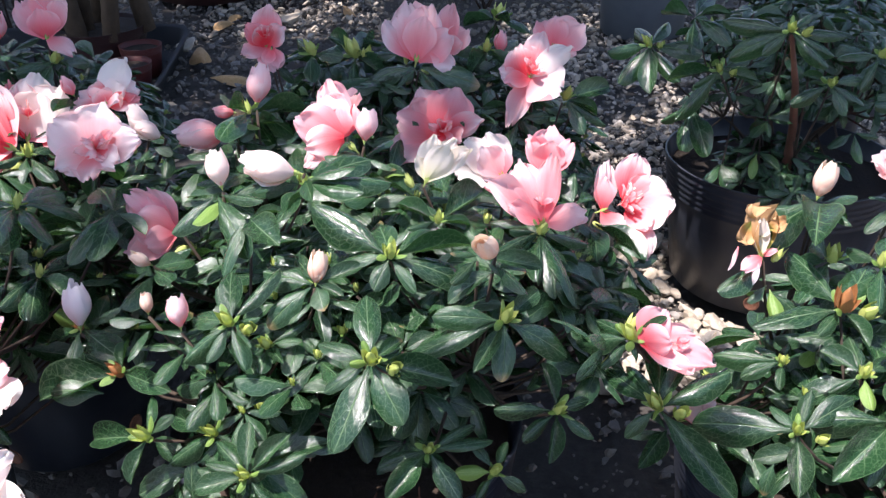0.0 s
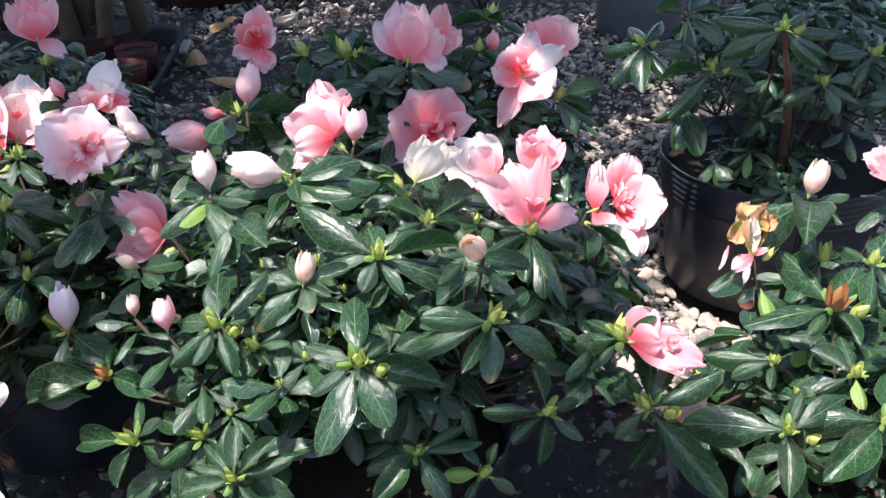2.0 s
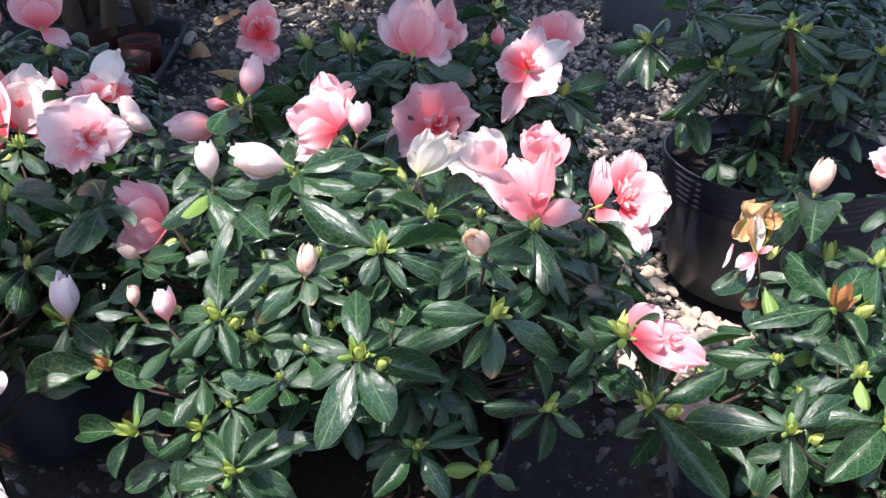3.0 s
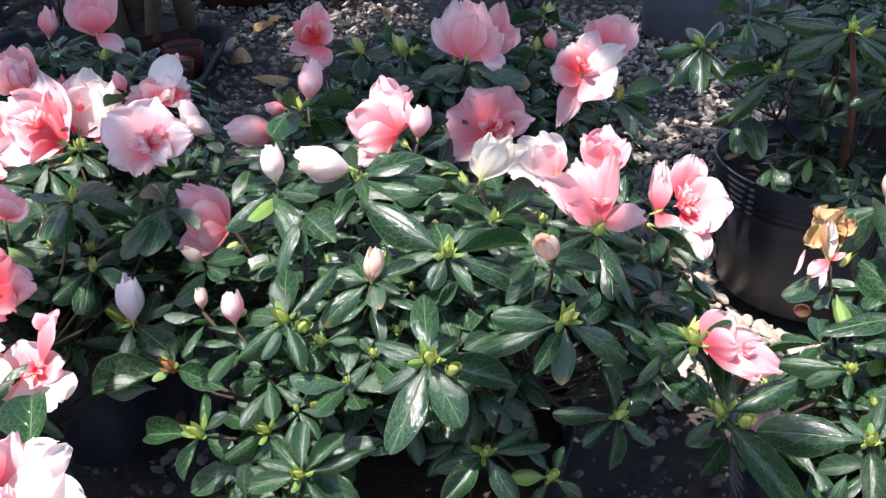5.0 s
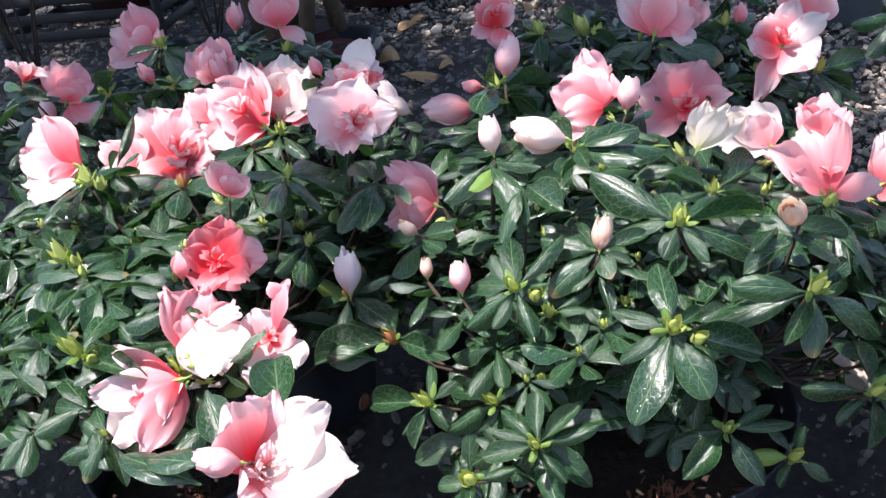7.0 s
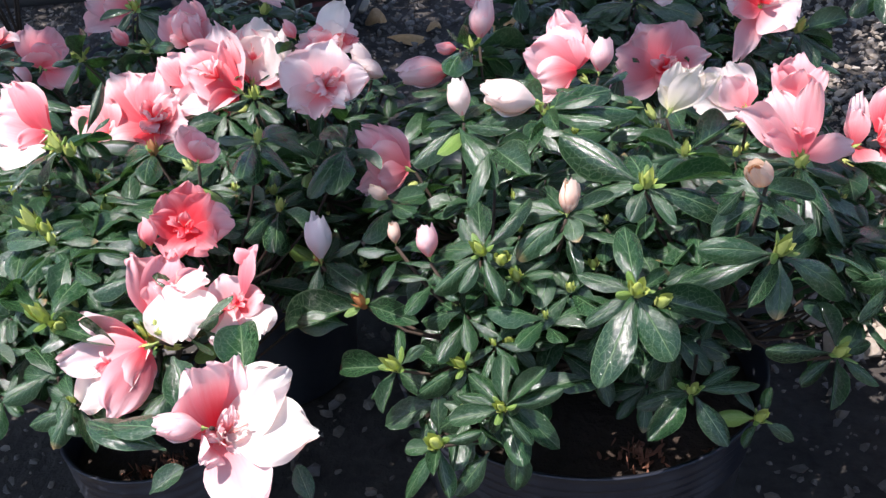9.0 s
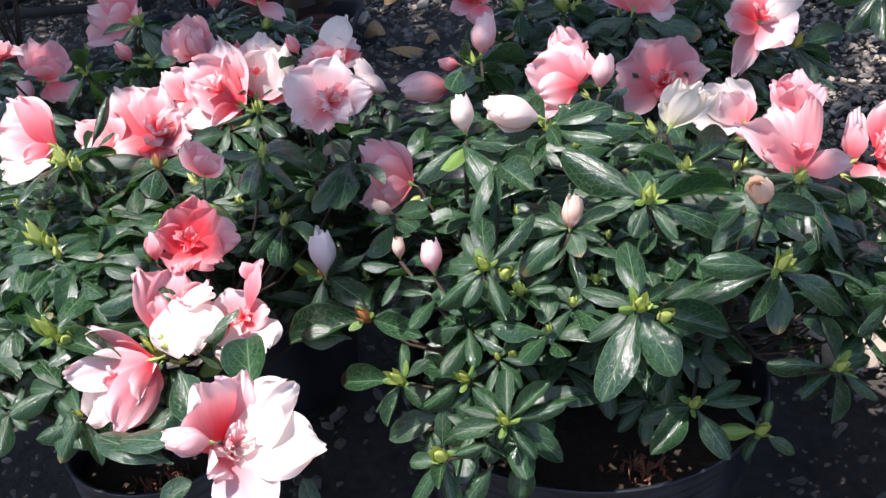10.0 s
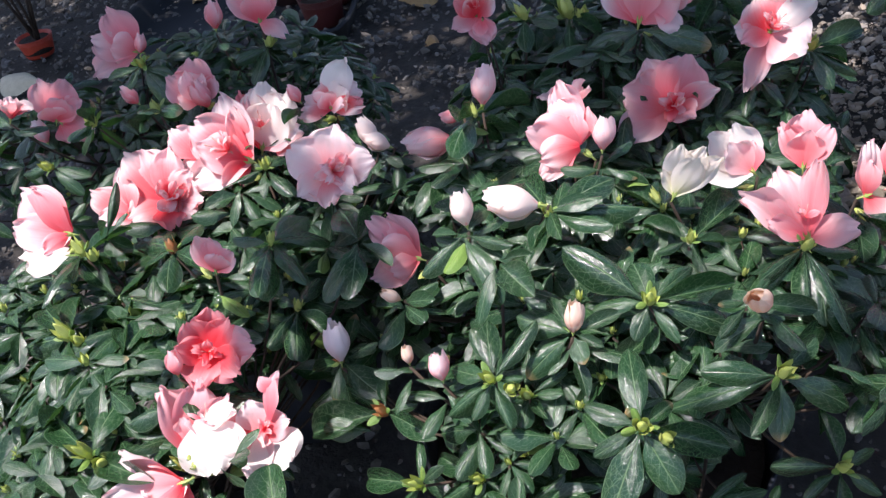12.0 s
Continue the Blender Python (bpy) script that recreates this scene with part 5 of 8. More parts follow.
AZ_A.blade((0.079, 0.460, 0.301), (0.103, 0.474, 0.299), 0.32, (0.28, -0.59, 0.76))
AZ_A.blade((0.076, 0.456, 0.299), (0.070, 0.428, 0.284), 0.36, (0.28, -0.59, 0.76))
AZ_A.blade((0.076, 0.461, 0.303), (0.069, 0.486, 0.321), 0.36, (0.28, -0.59, 0.76))
AZ_A.whorl((0.036, 0.454, 0.252), (0.24, -0.53, 0.81), 0.03, 0, "green", 20, 0.014)
AZ_A.blade((0.034, 0.453, 0.253), (0.010, 0.449, 0.257), 0.45, (0.20, -0.61, 0.76), True)
AZ_A.blade((0.039, 0.453, 0.251), (0.059, 0.447, 0.241), 0.36, (0.20, -0.61, 0.76))
AZ_A.blade((0.035, 0.451, 0.252), (0.026, 0.432, 0.251), 0.36, (0.34, -0.41, 0.85))
AZ_A.blade((0.035, 0.456, 0.254), (0.020, 0.472, 0.269), 0.36, (0.20, -0.61, 0.76))
AZ_A.blade((0.038, 0.456, 0.254), (0.047, 0.474, 0.262), 0.36, (0.20, -0.61, 0.76))
AZ_A.whorl((0.027, 0.522, 0.381), (0.24, -0.38, 0.90), 0.03, 0, "", 20, 0.012)
AZ_A.blade((0.030, 0.521, 0.379), (0.046, 0.512, 0.371), 0.27, (0.20, -0.49, 0.85))
AZ_A.blade((0.030, 0.523, 0.380), (0.070, 0.527, 0.371), 0.34, (0.20, -0.49, 0.85))
AZ_A.blade((0.025, 0.520, 0.380), (0.008, 0.498, 0.376), 0.34, (0.20, -0.49, 0.85))
AZ_A.blade((0.029, 0.525, 0.381), (0.044, 0.543, 0.385), 0.32, (0.20, -0.49, 0.85))
AZ_A.blade((0.025, 0.521, 0.382), (0.012, 0.510, 0.394), 0.32, (0.61, -0.32, 0.73))
AZ_A.whorl((-0.175, 0.763, 0.396), (-0.34, 0.31, 0.89), 0.03, 0, "green", 20, 0.016)
AZ_A.blade((-0.173, 0.765, 0.395), (-0.131, 0.807, 0.385), 0.36, (-0.21, 0.20, 0.96))
AZ_A.blade((-0.176, 0.760, 0.396), (-0.191, 0.697, 0.413), 0.32, (-0.32, 0.08, 0.95))
AZ_A.blade((-0.175, 0.765, 0.394), (-0.166, 0.805, 0.360), 0.32, (-0.31, 0.42, 0.85))
AZ_A.blade((-0.176, 0.760, 0.397), (-0.182, 0.714, 0.423), 0.32, (-0.32, 0.27, 0.91))
AZ_A.blade((-0.174, 0.765, 0.394), (-0.143, 0.807, 0.371), 0.27, (-0.18, 0.34, 0.92))
AZ_A.whorl((-0.217, 0.577, 0.341), (-0.49, -0.20, 0.85), 0.03, 0, "", 20, 0.012)
AZ_A.blade((-0.214, 0.576, 0.342), (-0.188, 0.565, 0.355), 0.45, (-0.42, -0.36, 0.83))
AZ_A.blade((-0.215, 0.574, 0.341), (-0.196, 0.550, 0.347), 0.45, (-0.42, -0.36, 0.83))
AZ_A.blade((-0.220, 0.577, 0.339), (-0.238, 0.577, 0.329), 0.36, (-0.42, -0.36, 0.83))
AZ_A.blade((-0.215, 0.577, 0.343), (-0.191, 0.585, 0.358), 0.36, (-0.42, -0.36, 0.83))
AZ_A.whorl((-0.226, 0.506, 0.296), (-0.45, -0.36, 0.82), 0.03, 0, "brown", 20, 0.020)
AZ_A.blade((-0.223, 0.505, 0.297), (-0.181, 0.474, 0.307), 0.32, (-0.38, -0.49, 0.79))
AZ_A.blade((-0.223, 0.506, 0.298), (-0.200, 0.503, 0.309), 0.36, (-0.38, -0.49, 0.79))
AZ_A.blade((-0.226, 0.509, 0.298), (-0.228, 0.533, 0.307), 0.41, (-0.38, -0.49, 0.79))
AZ_A.blade((-0.228, 0.506, 0.296), (-0.289, 0.501, 0.280), 0.45, (-0.16, -0.48, 0.86))
AZ_A.blade((-0.228, 0.508, 0.296), (-0.276, 0.538, 0.294), 0.27, (-0.27, -0.55, 0.79))
AZ_A.whorl((-0.270, 0.554, 0.303), (-0.51, -0.23, 0.83), 0.03, 0, "brown", 20, 0.014)
AZ_A.blade((-0.272, 0.554, 0.301), (-0.304, 0.560, 0.283), 0.36, (-0.43, -0.38, 0.81))
AZ_A.blade((-0.268, 0.552, 0.303), (-0.234, 0.511, 0.313), 0.41, (-0.43, -0.38, 0.81))
AZ_A.blade((-0.267, 0.554, 0.304), (-0.239, 0.555, 0.322), 0.32, (-0.43, -0.38, 0.81))
AZ_A.blade((-0.270, 0.551, 0.302), (-0.275, 0.521, 0.291), 0.32, (-0.43, -0.38, 0.81))
bloom(AZ_A, (0.147, 0.732, 0.310), [
    (PALE, (0.211, 0.726, 0.325), 0.053, (-0.29, -0.72, 0.63), "open", (0.172, 0.737, 0.314)),
    (PETAL, (0.183, 0.757, 0.356), 0.032, (0.01, -0.92, 0.40), "open", (0.169, 0.740, 0.319)),
    (PETAL, (0.156, 0.753, 0.351), 0.029, (0.51, -0.75, 0.42), "open"),
    (ROSE, (0.149, 0.741, 0.341), 0.024, (0.70, 0.67, -0.24), "shell"),
    (PETAL, (0.189, 0.696, 0.282), 0.030, (0.01, -0.41, 0.91), "open", (0.171, 0.730, 0.310)),
    (VIVID, (0.164, 0.708, 0.302), 0.027, (0.21, -0.50, 0.84), "open"),
    (BLUSH, (0.199, 0.743, 0.337), 0.031, (-0.20, -0.80, 0.56), "open", (0.171, 0.739, 0.317)),
    (PETAL, (0.188, 0.710, 0.306), 0.027, (-0.19, -0.50, 0.85), "open", (0.171, 0.732, 0.312)),
], heart=((0.174, 0.731, 0.321), 0.019, 14, (DEEP, VIVID, WHITE)), label="open pink flower with a ruffled red heart")
bloom(AZ_A, (0.081, 0.622, 0.353), [
    (BLUSH, (0.037, 0.633, 0.391), 0.026, (0.31, -0.55, 0.77), "open"),
    (BLUSH, (0.062, 0.649, 0.397), 0.036, (0.11, -0.75, 0.65), "open"),
    (BLUSH, (0.088, 0.650, 0.403), 0.022, (-0.29, -0.78, 0.55), "open"),
    (BLUSH, (0.113, 0.619, 0.367), 0.029, (-0.19, -0.40, 0.90), "open"),
    (ROSE, (0.052, 0.618, 0.374), 0.020, (0.31, -0.46, 0.83), "shell"),
], heart=((0.078, 0.629, 0.373), 0.010, 3, (ROSE,)), label="funnel-shaped pale pink flower seen from its side")
bloom(AZ_A, (0.093, 0.716, 0.352), [
    (ROSE, (0.079, 0.734, 0.386), 0.023, (0.32, -0.71, 0.63), "open"),
    (ROSE, (0.099, 0.741, 0.391), 0.036, (0.01, -0.82, 0.57), "open"),
    (ROSE, (0.114, 0.731, 0.382), 0.025, (-0.30, -0.71, 0.63), "open"),
    (BLUSH, (0.095, 0.720, 0.384), 0.030, (0.01, -0.69, 0.73), "shell"),
])
bloom(AZ_A, (0.054, 0.708, 0.356), [
    (WHITE, (0.022, 0.723, 0.386), 0.035, (0.21, -0.66, 0.72), "open"),
    (WHITE, (0.040, 0.729, 0.390), 0.031, (0.01, -0.76, 0.65), "open"),
    (ROSE, (0.052, 0.719, 0.379), 0.021, (-0.39, -0.69, 0.61), "open"),
    (WHITE, (0.012, 0.702, 0.367), 0.032, (0.11, -0.50, 0.86), "open"),
    (PALE, (0.034, 0.708, 0.383), 0.030, (0.01, -0.69, 0.73), "shell"),
])
bloom(AZ_A, (-0.012, 0.645, 0.380), [
    (CREAM, (-0.004, 0.665, 0.413), 0.023, (0.11, -0.75, 0.65), "open"),
    (CREAM, (0.023, 0.658, 0.406), 0.019, (-0.29, -0.65, 0.70), "open"),
    (CREAM, (0.012, 0.665, 0.410), 0.023, (0.01, -0.76, 0.65), "open"),
    (CREAM, (0.007, 0.652, 0.409), 0.023, (-0.01, 0.98, -0.18), "shell"),
    (CREAM, (-0.019, 0.652, 0.400), 0.011, (0.31, -0.64, 0.70), "shell"),
], label="half-open cream flower with a greenish foot")
bloom(AZ_A, (-0.074, 0.700, 0.386), [
    (ROSE, (-0.099, 0.738, 0.437), 0.029, (0.01, -0.76, 0.66), "open", (-0.085, 0.710, 0.396)),
    (ROSE, (-0.077, 0.725, 0.418), 0.025, (-0.40, -0.80, 0.45), "open", (-0.082, 0.709, 0.394)),
    (PALE, (-0.100, 0.723, 0.427), 0.032, (0.11, -0.75, 0.65), "open", (-0.085, 0.708, 0.399)),
    (ROSE, (-0.123, 0.709, 0.411), 0.042, (0.33, 0.93, -0.14), "shell", (-0.082, 0.701, 0.395)),
    (VIVID, (-0.116, 0.684, 0.378), 0.025, (-0.20, -0.66, 0.72), "open", (-0.085, 0.701, 0.396)),
    (VIVID, (-0.114, 0.689, 0.393), 0.030, (0.21, 0.94, -0.28), "shell", (-0.082, 0.699, 0.396)),
    (ROSE, (-0.086, 0.711, 0.419), 0.021, (0.30, 0.91, -0.27), "shell", (-0.083, 0.703, 0.395)),
])
flower(AZ_A, "bud_pale", (-0.064, 0.690, 0.396), (0.08, 0.40, 0.92), 0.040, 0)
flower(AZ_A, "side_blush", (-0.090, 0.782, 0.376), (-0.31, 0.37, 0.88), 0.055, 90)
flower(AZ_A, "bud_white", (-0.107, 0.605, 0.406), (-0.97, -0.13, 0.22), 0.060, 0)
flower(AZ_A, "bud_white", (-0.159, 0.587, 0.403), (-0.22, 0.29, 0.93), 0.040, 0)
flower(AZ_A, "bud_pale", (-0.194, 0.750, 0.381), (-0.99, -0.12, -0.06), 0.068, 30)
flower(AZ_A, "bud_pale", (-0.168, 0.767, 0.402), (0.06, 0.40, 0.92), 0.053, 60)
flower(AZ_A, "bud_pink", (-0.188, 0.762, 0.396), (-0.99, -0.04, 0.14), 0.026, 0)
bloom(AZ_A, (-0.212, 0.629, 0.342), [
    (ROSE, (-0.257, 0.647, 0.371), 0.028, (-0.20, -0.80, 0.56), "open"),
    (ROSE, (-0.240, 0.649, 0.373), 0.028, (0.01, -0.82, 0.57), "open"),
    (BLUSH, (-0.253, 0.616, 0.333), 0.030, (-0.09, -0.68, 0.72), "open"),
    (BLUSH, (-0.244, 0.625, 0.356), 0.035, (0.10, 0.95, -0.29), "shell"),
    (ROSE, (-0.234, 0.614, 0.340), 0.024, (-0.01, 0.98, -0.18), "shell"),
])
flower(AZ_A, "bud_peach", (-0.218, 0.578, 0.343), (-0.77, -0.18, 0.61), 0.024, 0)
flower(AZ_A, "bud_lilac", (-0.267, 0.546, 0.308), (-0.05, 0.35, 0.94), 0.044, 0)
flower(AZ_A, "bud_pale", (-0.172, 0.491, 0.345), (-0.14, 0.20, 0.97), 0.034, 0)
flower(AZ_A, "bud_peach", (-0.197, 0.504, 0.348), (-0.09, 0.30, 0.95), 0.020, 0)
flower(AZ_A, "bud_peach", (-0.084, 0.515, 0.364), (0.12, 0.39, 0.91), 0.031, 0)
flower(AZ_A, "bud_peach", (0.036, 0.516, 0.386), (-0.40, -0.60, 0.70), 0.036, 0)
AZ_A.fill((-0.05, 0.605, 0), 0.225, 0.365, 0.235, 128, 0.80, 0.037, 0.024, 5, 0.3, [(-0.02, 0.41, 0.105, 0.315), (0.10, 0.44, 0.13, 0.335), (-0.29, 0.43, 0.11, 0.34), (-0.25, 0.53, 0.10, 0.40)])
AZ_A.fill((-0.15, 0.72, 0), 0.11, 0.385, 0.28, 24, 0.6, 0.038, 0.024, 15, 0.3)
AZ_A.fill((-0.04, 0.61, 0), 0.18, 0.32, 0.22, 90, 0.3, 0.040, 0.02, 6, 0.0, [(-0.02, 0.42, 0.09, 0.33), (0.10, 0.44, 0.13, 0.33)])
AZ_A.fill((0.09, 0.71, 0), 0.10, 0.33, 0.24, 20, 0.3, 0.038, 0.022, 26, 0.2)
AZ_A.grow()

AZ_E = Plant("azalea", "azalea with large dark leaves and one withered papery flower", (0.30, 0.56, 0.16))
AZ_E.whorl((0.146, 0.469, 0.295), (-0.44, -0.36, 0.82), 0.03, 0, "green", 20, 0.022)
AZ_E.bud((0.158, 0.465, 0.291), (0.06, -0.66, 0.82), 0.019, "green", 1)
AZ_E.blade((0.146, 0.472, 0.296), (0.156, 0.521, 0.323), 0.32, (-0.37, -0.48, 0.79))
AZ_E.blade((0.148, 0.469, 0.296), (0.191, 0.477, 0.323), 0.41, (-0.37, -0.48, 0.79))
AZ_E.blade((0.147, 0.467, 0.293), (0.188, 0.417, 0.263), 0.31, (-0.20, -0.71, 0.68))
AZ_E.blade((0.144, 0.472, 0.295), (0.110, 0.522, 0.299), 0.27, (-0.37, -0.48, 0.79))
AZ_E.blade((0.144, 0.472, 0.295), (0.129, 0.509, 0.303), 0.32, (-0.37, -0.48, 0.79))
AZ_E.blade((0.143, 0.468, 0.293), (0.121, 0.461, 0.278), 0.32, (-0.37, -0.48, 0.79))
AZ_E.blade((0.147, 0.471, 0.296), (0.165, 0.492, 0.315), 0.36, (-0.37, -0.48, 0.79))
AZ_E.whorl((0.224, 0.434, 0.304), (-0.22, -0.47, 0.85), 0.03, 0, "green", 20, 0.016)
AZ_E.bud((0.236, 0.430, 0.300), (0.28, -0.77, 0.85), 0.014, "green", 1)
AZ_E.blade((0.222, 0.435, 0.304), (0.162, 0.455, 0.299), 0.41, (-0.18, -0.57, 0.80))
AZ_E.blade((0.224, 0.432, 0.302), (0.217, 0.400, 0.283), 0.45, (-0.18, -0.57, 0.80))
AZ_E.blade((0.226, 0.436, 0.305), (0.239, 0.457, 0.320), 0.36, (-0.18, -0.57, 0.80))
AZ_E.blade((0.223, 0.436, 0.305), (0.212, 0.453, 0.311), 0.41, (-0.18, -0.57, 0.80))
AZ_E.blade((0.227, 0.435, 0.305), (0.264, 0.448, 0.322), 0.36, (-0.18, -0.57, 0.80))
AZ_E.whorl((0.282, 0.433, 0.312), (-0.05, -0.48, 0.87), 0.03, 0, "green", 20, 0.016)
AZ_E.blade((0.279, 0.434, 0.312), (0.232, 0.442, 0.314), 0.45, (-0.04, -0.58, 0.82))
AZ_E.blade((0.280, 0.432, 0.311), (0.238, 0.404, 0.293), 0.45, (-0.04, -0.58, 0.82))
AZ_E.blade((0.280, 0.431, 0.311), (0.258, 0.400, 0.292), 0.36, (-0.04, -0.58, 0.82))
AZ_E.blade((0.283, 0.436, 0.313), (0.298, 0.465, 0.331), 0.36, (-0.04, -0.58, 0.82))
AZ_E.whorl((0.280, 0.476, 0.316), (-0.06, -0.38, 0.92), 0.03, 0, "green", 20, 0.016)
AZ_E.blade((0.278, 0.478, 0.317), (0.258, 0.497, 0.323), 0.50, (-0.05, -0.49, 0.87))
AZ_E.blade((0.280, 0.478, 0.317), (0.281, 0.506, 0.328), 0.45, (-0.05, -0.49, 0.87))
AZ_E.blade((0.280, 0.473, 0.315), (0.279, 0.453, 0.307), 0.54, (-0.05, -0.49, 0.87), True)
AZ_E.blade((0.283, 0.477, 0.317), (0.312, 0.492, 0.325), 0.36, (-0.05, -0.49, 0.87))
AZ_E.blade((0.277, 0.475, 0.315), (0.256, 0.467, 0.311), 0.27, (-0.05, -0.49, 0.87))
AZ_E.whorl((0.282, 0.526, 0.335), (-0.04, -0.20, 0.98), 0.03, 0, "brown", 20, 0.024)
AZ_E.bud((0.294, 0.522, 0.331), (0.46, -0.50, 0.98), 0.020, "green", 1)
AZ_E.blade((0.279, 0.526, 0.335), (0.219, 0.520, 0.332), 0.38, (-0.03, -0.35, 0.94))
AZ_E.blade((0.283, 0.528, 0.336), (0.319, 0.570, 0.357), 0.41, (-0.12, -0.46, 0.88))
AZ_E.blade((0.285, 0.525, 0.335), (0.314, 0.518, 0.335), 0.36, (-0.03, -0.35, 0.94))
AZ_E.blade((0.280, 0.524, 0.335), (0.259, 0.505, 0.330), 0.36, (-0.03, -0.35, 0.94))
AZ_E.blade((0.281, 0.529, 0.336), (0.263, 0.586, 0.356), 0.32, (0.00, -0.46, 0.89))
AZ_E.blade((0.282, 0.523, 0.335), (0.289, 0.493, 0.329), 0.36, (-0.03, -0.35, 0.94))
AZ_E.whorl((0.288, 0.607, 0.379), (-0.04, 0.05, 1.00), 0.03, 0, "", 20, 0.014)
AZ_E.blade((0.287, 0.604, 0.379), (0.262, 0.546, 0.381), 0.50, (-0.04, -0.15, 0.99))
AZ_E.blade((0.285, 0.606, 0.379), (0.260, 0.599, 0.379), 0.36, (-0.04, -0.15, 0.99))
AZ_E.blade((0.285, 0.605, 0.379), (0.231, 0.570, 0.379), 0.32, (-0.04, -0.15, 0.99))
AZ_E.blade((0.289, 0.604, 0.380), (0.298, 0.573, 0.381), 0.36, (-0.04, -0.15, 0.99))
AZ_E.blade((0.291, 0.608, 0.379), (0.324, 0.623, 0.380), 0.36, (-0.04, -0.15, 0.99))
AZ_E.whorl((0.296, 0.586, 0.340), (-0.01, -0.06, 1.00), 0.03, 0, "green", 20, 0.020)
AZ_E.blade((0.294, 0.584, 0.340), (0.260, 0.544, 0.337), 0.36, (-0.01, -0.24, 0.97))
AZ_E.blade((0.299, 0.587, 0.340), (0.328, 0.603, 0.341), 0.36, (-0.01, -0.24, 0.97))
AZ_E.blade((0.293, 0.585, 0.340), (0.262, 0.573, 0.339), 0.36, (-0.01, -0.24, 0.97))
AZ_E.blade((0.296, 0.589, 0.340), (0.295, 0.620, 0.342), 0.36, (-0.01, -0.24, 0.97))
AZ_E.whorl((0.242, 0.512, 0.300), (-0.19, -0.27, 0.95), 0.03, 0, "green", 20, 0.012)
AZ_E.blade((0.239, 0.514, 0.300), (0.198, 0.531, 0.297), 0.34, (-0.16, -0.41, 0.90))
AZ_E.blade((0.239, 0.512, 0.300), (0.212, 0.509, 0.293), 0.36, (-0.16, -0.41, 0.90))
AZ_E.blade((0.243, 0.515, 0.301), (0.254, 0.533, 0.306), 0.36, (-0.12, -0.34, 0.93))
AZ_E.blade((0.240, 0.515, 0.301), (0.227, 0.535, 0.304), 0.32, (-0.16, -0.41, 0.90))
AZ_E.blade((0.241, 0.510, 0.300), (0.233, 0.490, 0.298), 0.36, (-0.10, -0.26, 0.96))
AZ_E.whorl((0.130, 0.495, 0.333), (-0.49, -0.28, 0.83), 0.03, 0, "green", 20, 0.020)
AZ_E.blade((0.127, 0.496, 0.332), (0.092, 0.516, 0.318), 0.36, (-0.41, -0.43, 0.80))
AZ_E.blade((0.128, 0.497, 0.332), (0.108, 0.526, 0.330), 0.36, (-0.41, -0.43, 0.80))
AZ_E.blade((0.127, 0.494, 0.331), (0.107, 0.486, 0.316), 0.27, (-0.41, -0.43, 0.80))
AZ_E.blade((0.132, 0.495, 0.334), (0.152, 0.500, 0.347), 0.27, (-0.41, -0.43, 0.80))
AZ_E.whorl((0.319, 0.558, 0.352), (0.03, -0.14, 0.99), 0.03, 0, "green", 20, 0.018)
AZ_E.blade((0.318, 0.560, 0.353), (0.305, 0.585, 0.356), 0.36, (0.02, -0.30, 0.95))
AZ_E.blade((0.320, 0.555, 0.352), (0.330, 0.527, 0.348), 0.36, (0.02, -0.30, 0.95))
AZ_E.blade((0.318, 0.555, 0.352), (0.301, 0.514, 0.347), 0.36, (0.02, -0.30, 0.95))
AZ_E.blade((0.321, 0.560, 0.353), (0.357, 0.608, 0.358), 0.36, (0.02, -0.30, 0.95))
AZ_E.blade((0.238, 0.567, 0.347), (0.200, 0.551, 0.340), 0.42, (0.00, 0.00, 1.00))
AZ_E.blade((0.199, 0.404, 0.306), (0.191, 0.394, 0.289), 0.40, (0.00, 0.00, 1.00))
bloom(AZ_E, (0.133, 0.491, 0.333), [
    (ROSE, (0.152, 0.503, 0.351), 0.027, (0.11, -0.75, 0.65), "open"),
    (ROSE, (0.184, 0.480, 0.325), 0.025, (0.11, -0.60, 0.79), "open"),
    (BLUSH, (0.173, 0.493, 0.337), 0.021, (0.01, -0.76, 0.65), "open"),
    (PETAL, (0.168, 0.474, 0.323), 0.019, (0.11, -0.41, 0.91), "open"),
    (ROSE, (0.152, 0.483, 0.341), 0.024, (0.20, 0.96, -0.18), "shell"),
], heart=((0.161, 0.486, 0.334), 0.008, 4, (VIVID, ROSE)))
flower(AZ_E, "bell_pale", (0.168, 0.493, 0.268), (0.86, -0.23, 0.45), 0.045, 0)
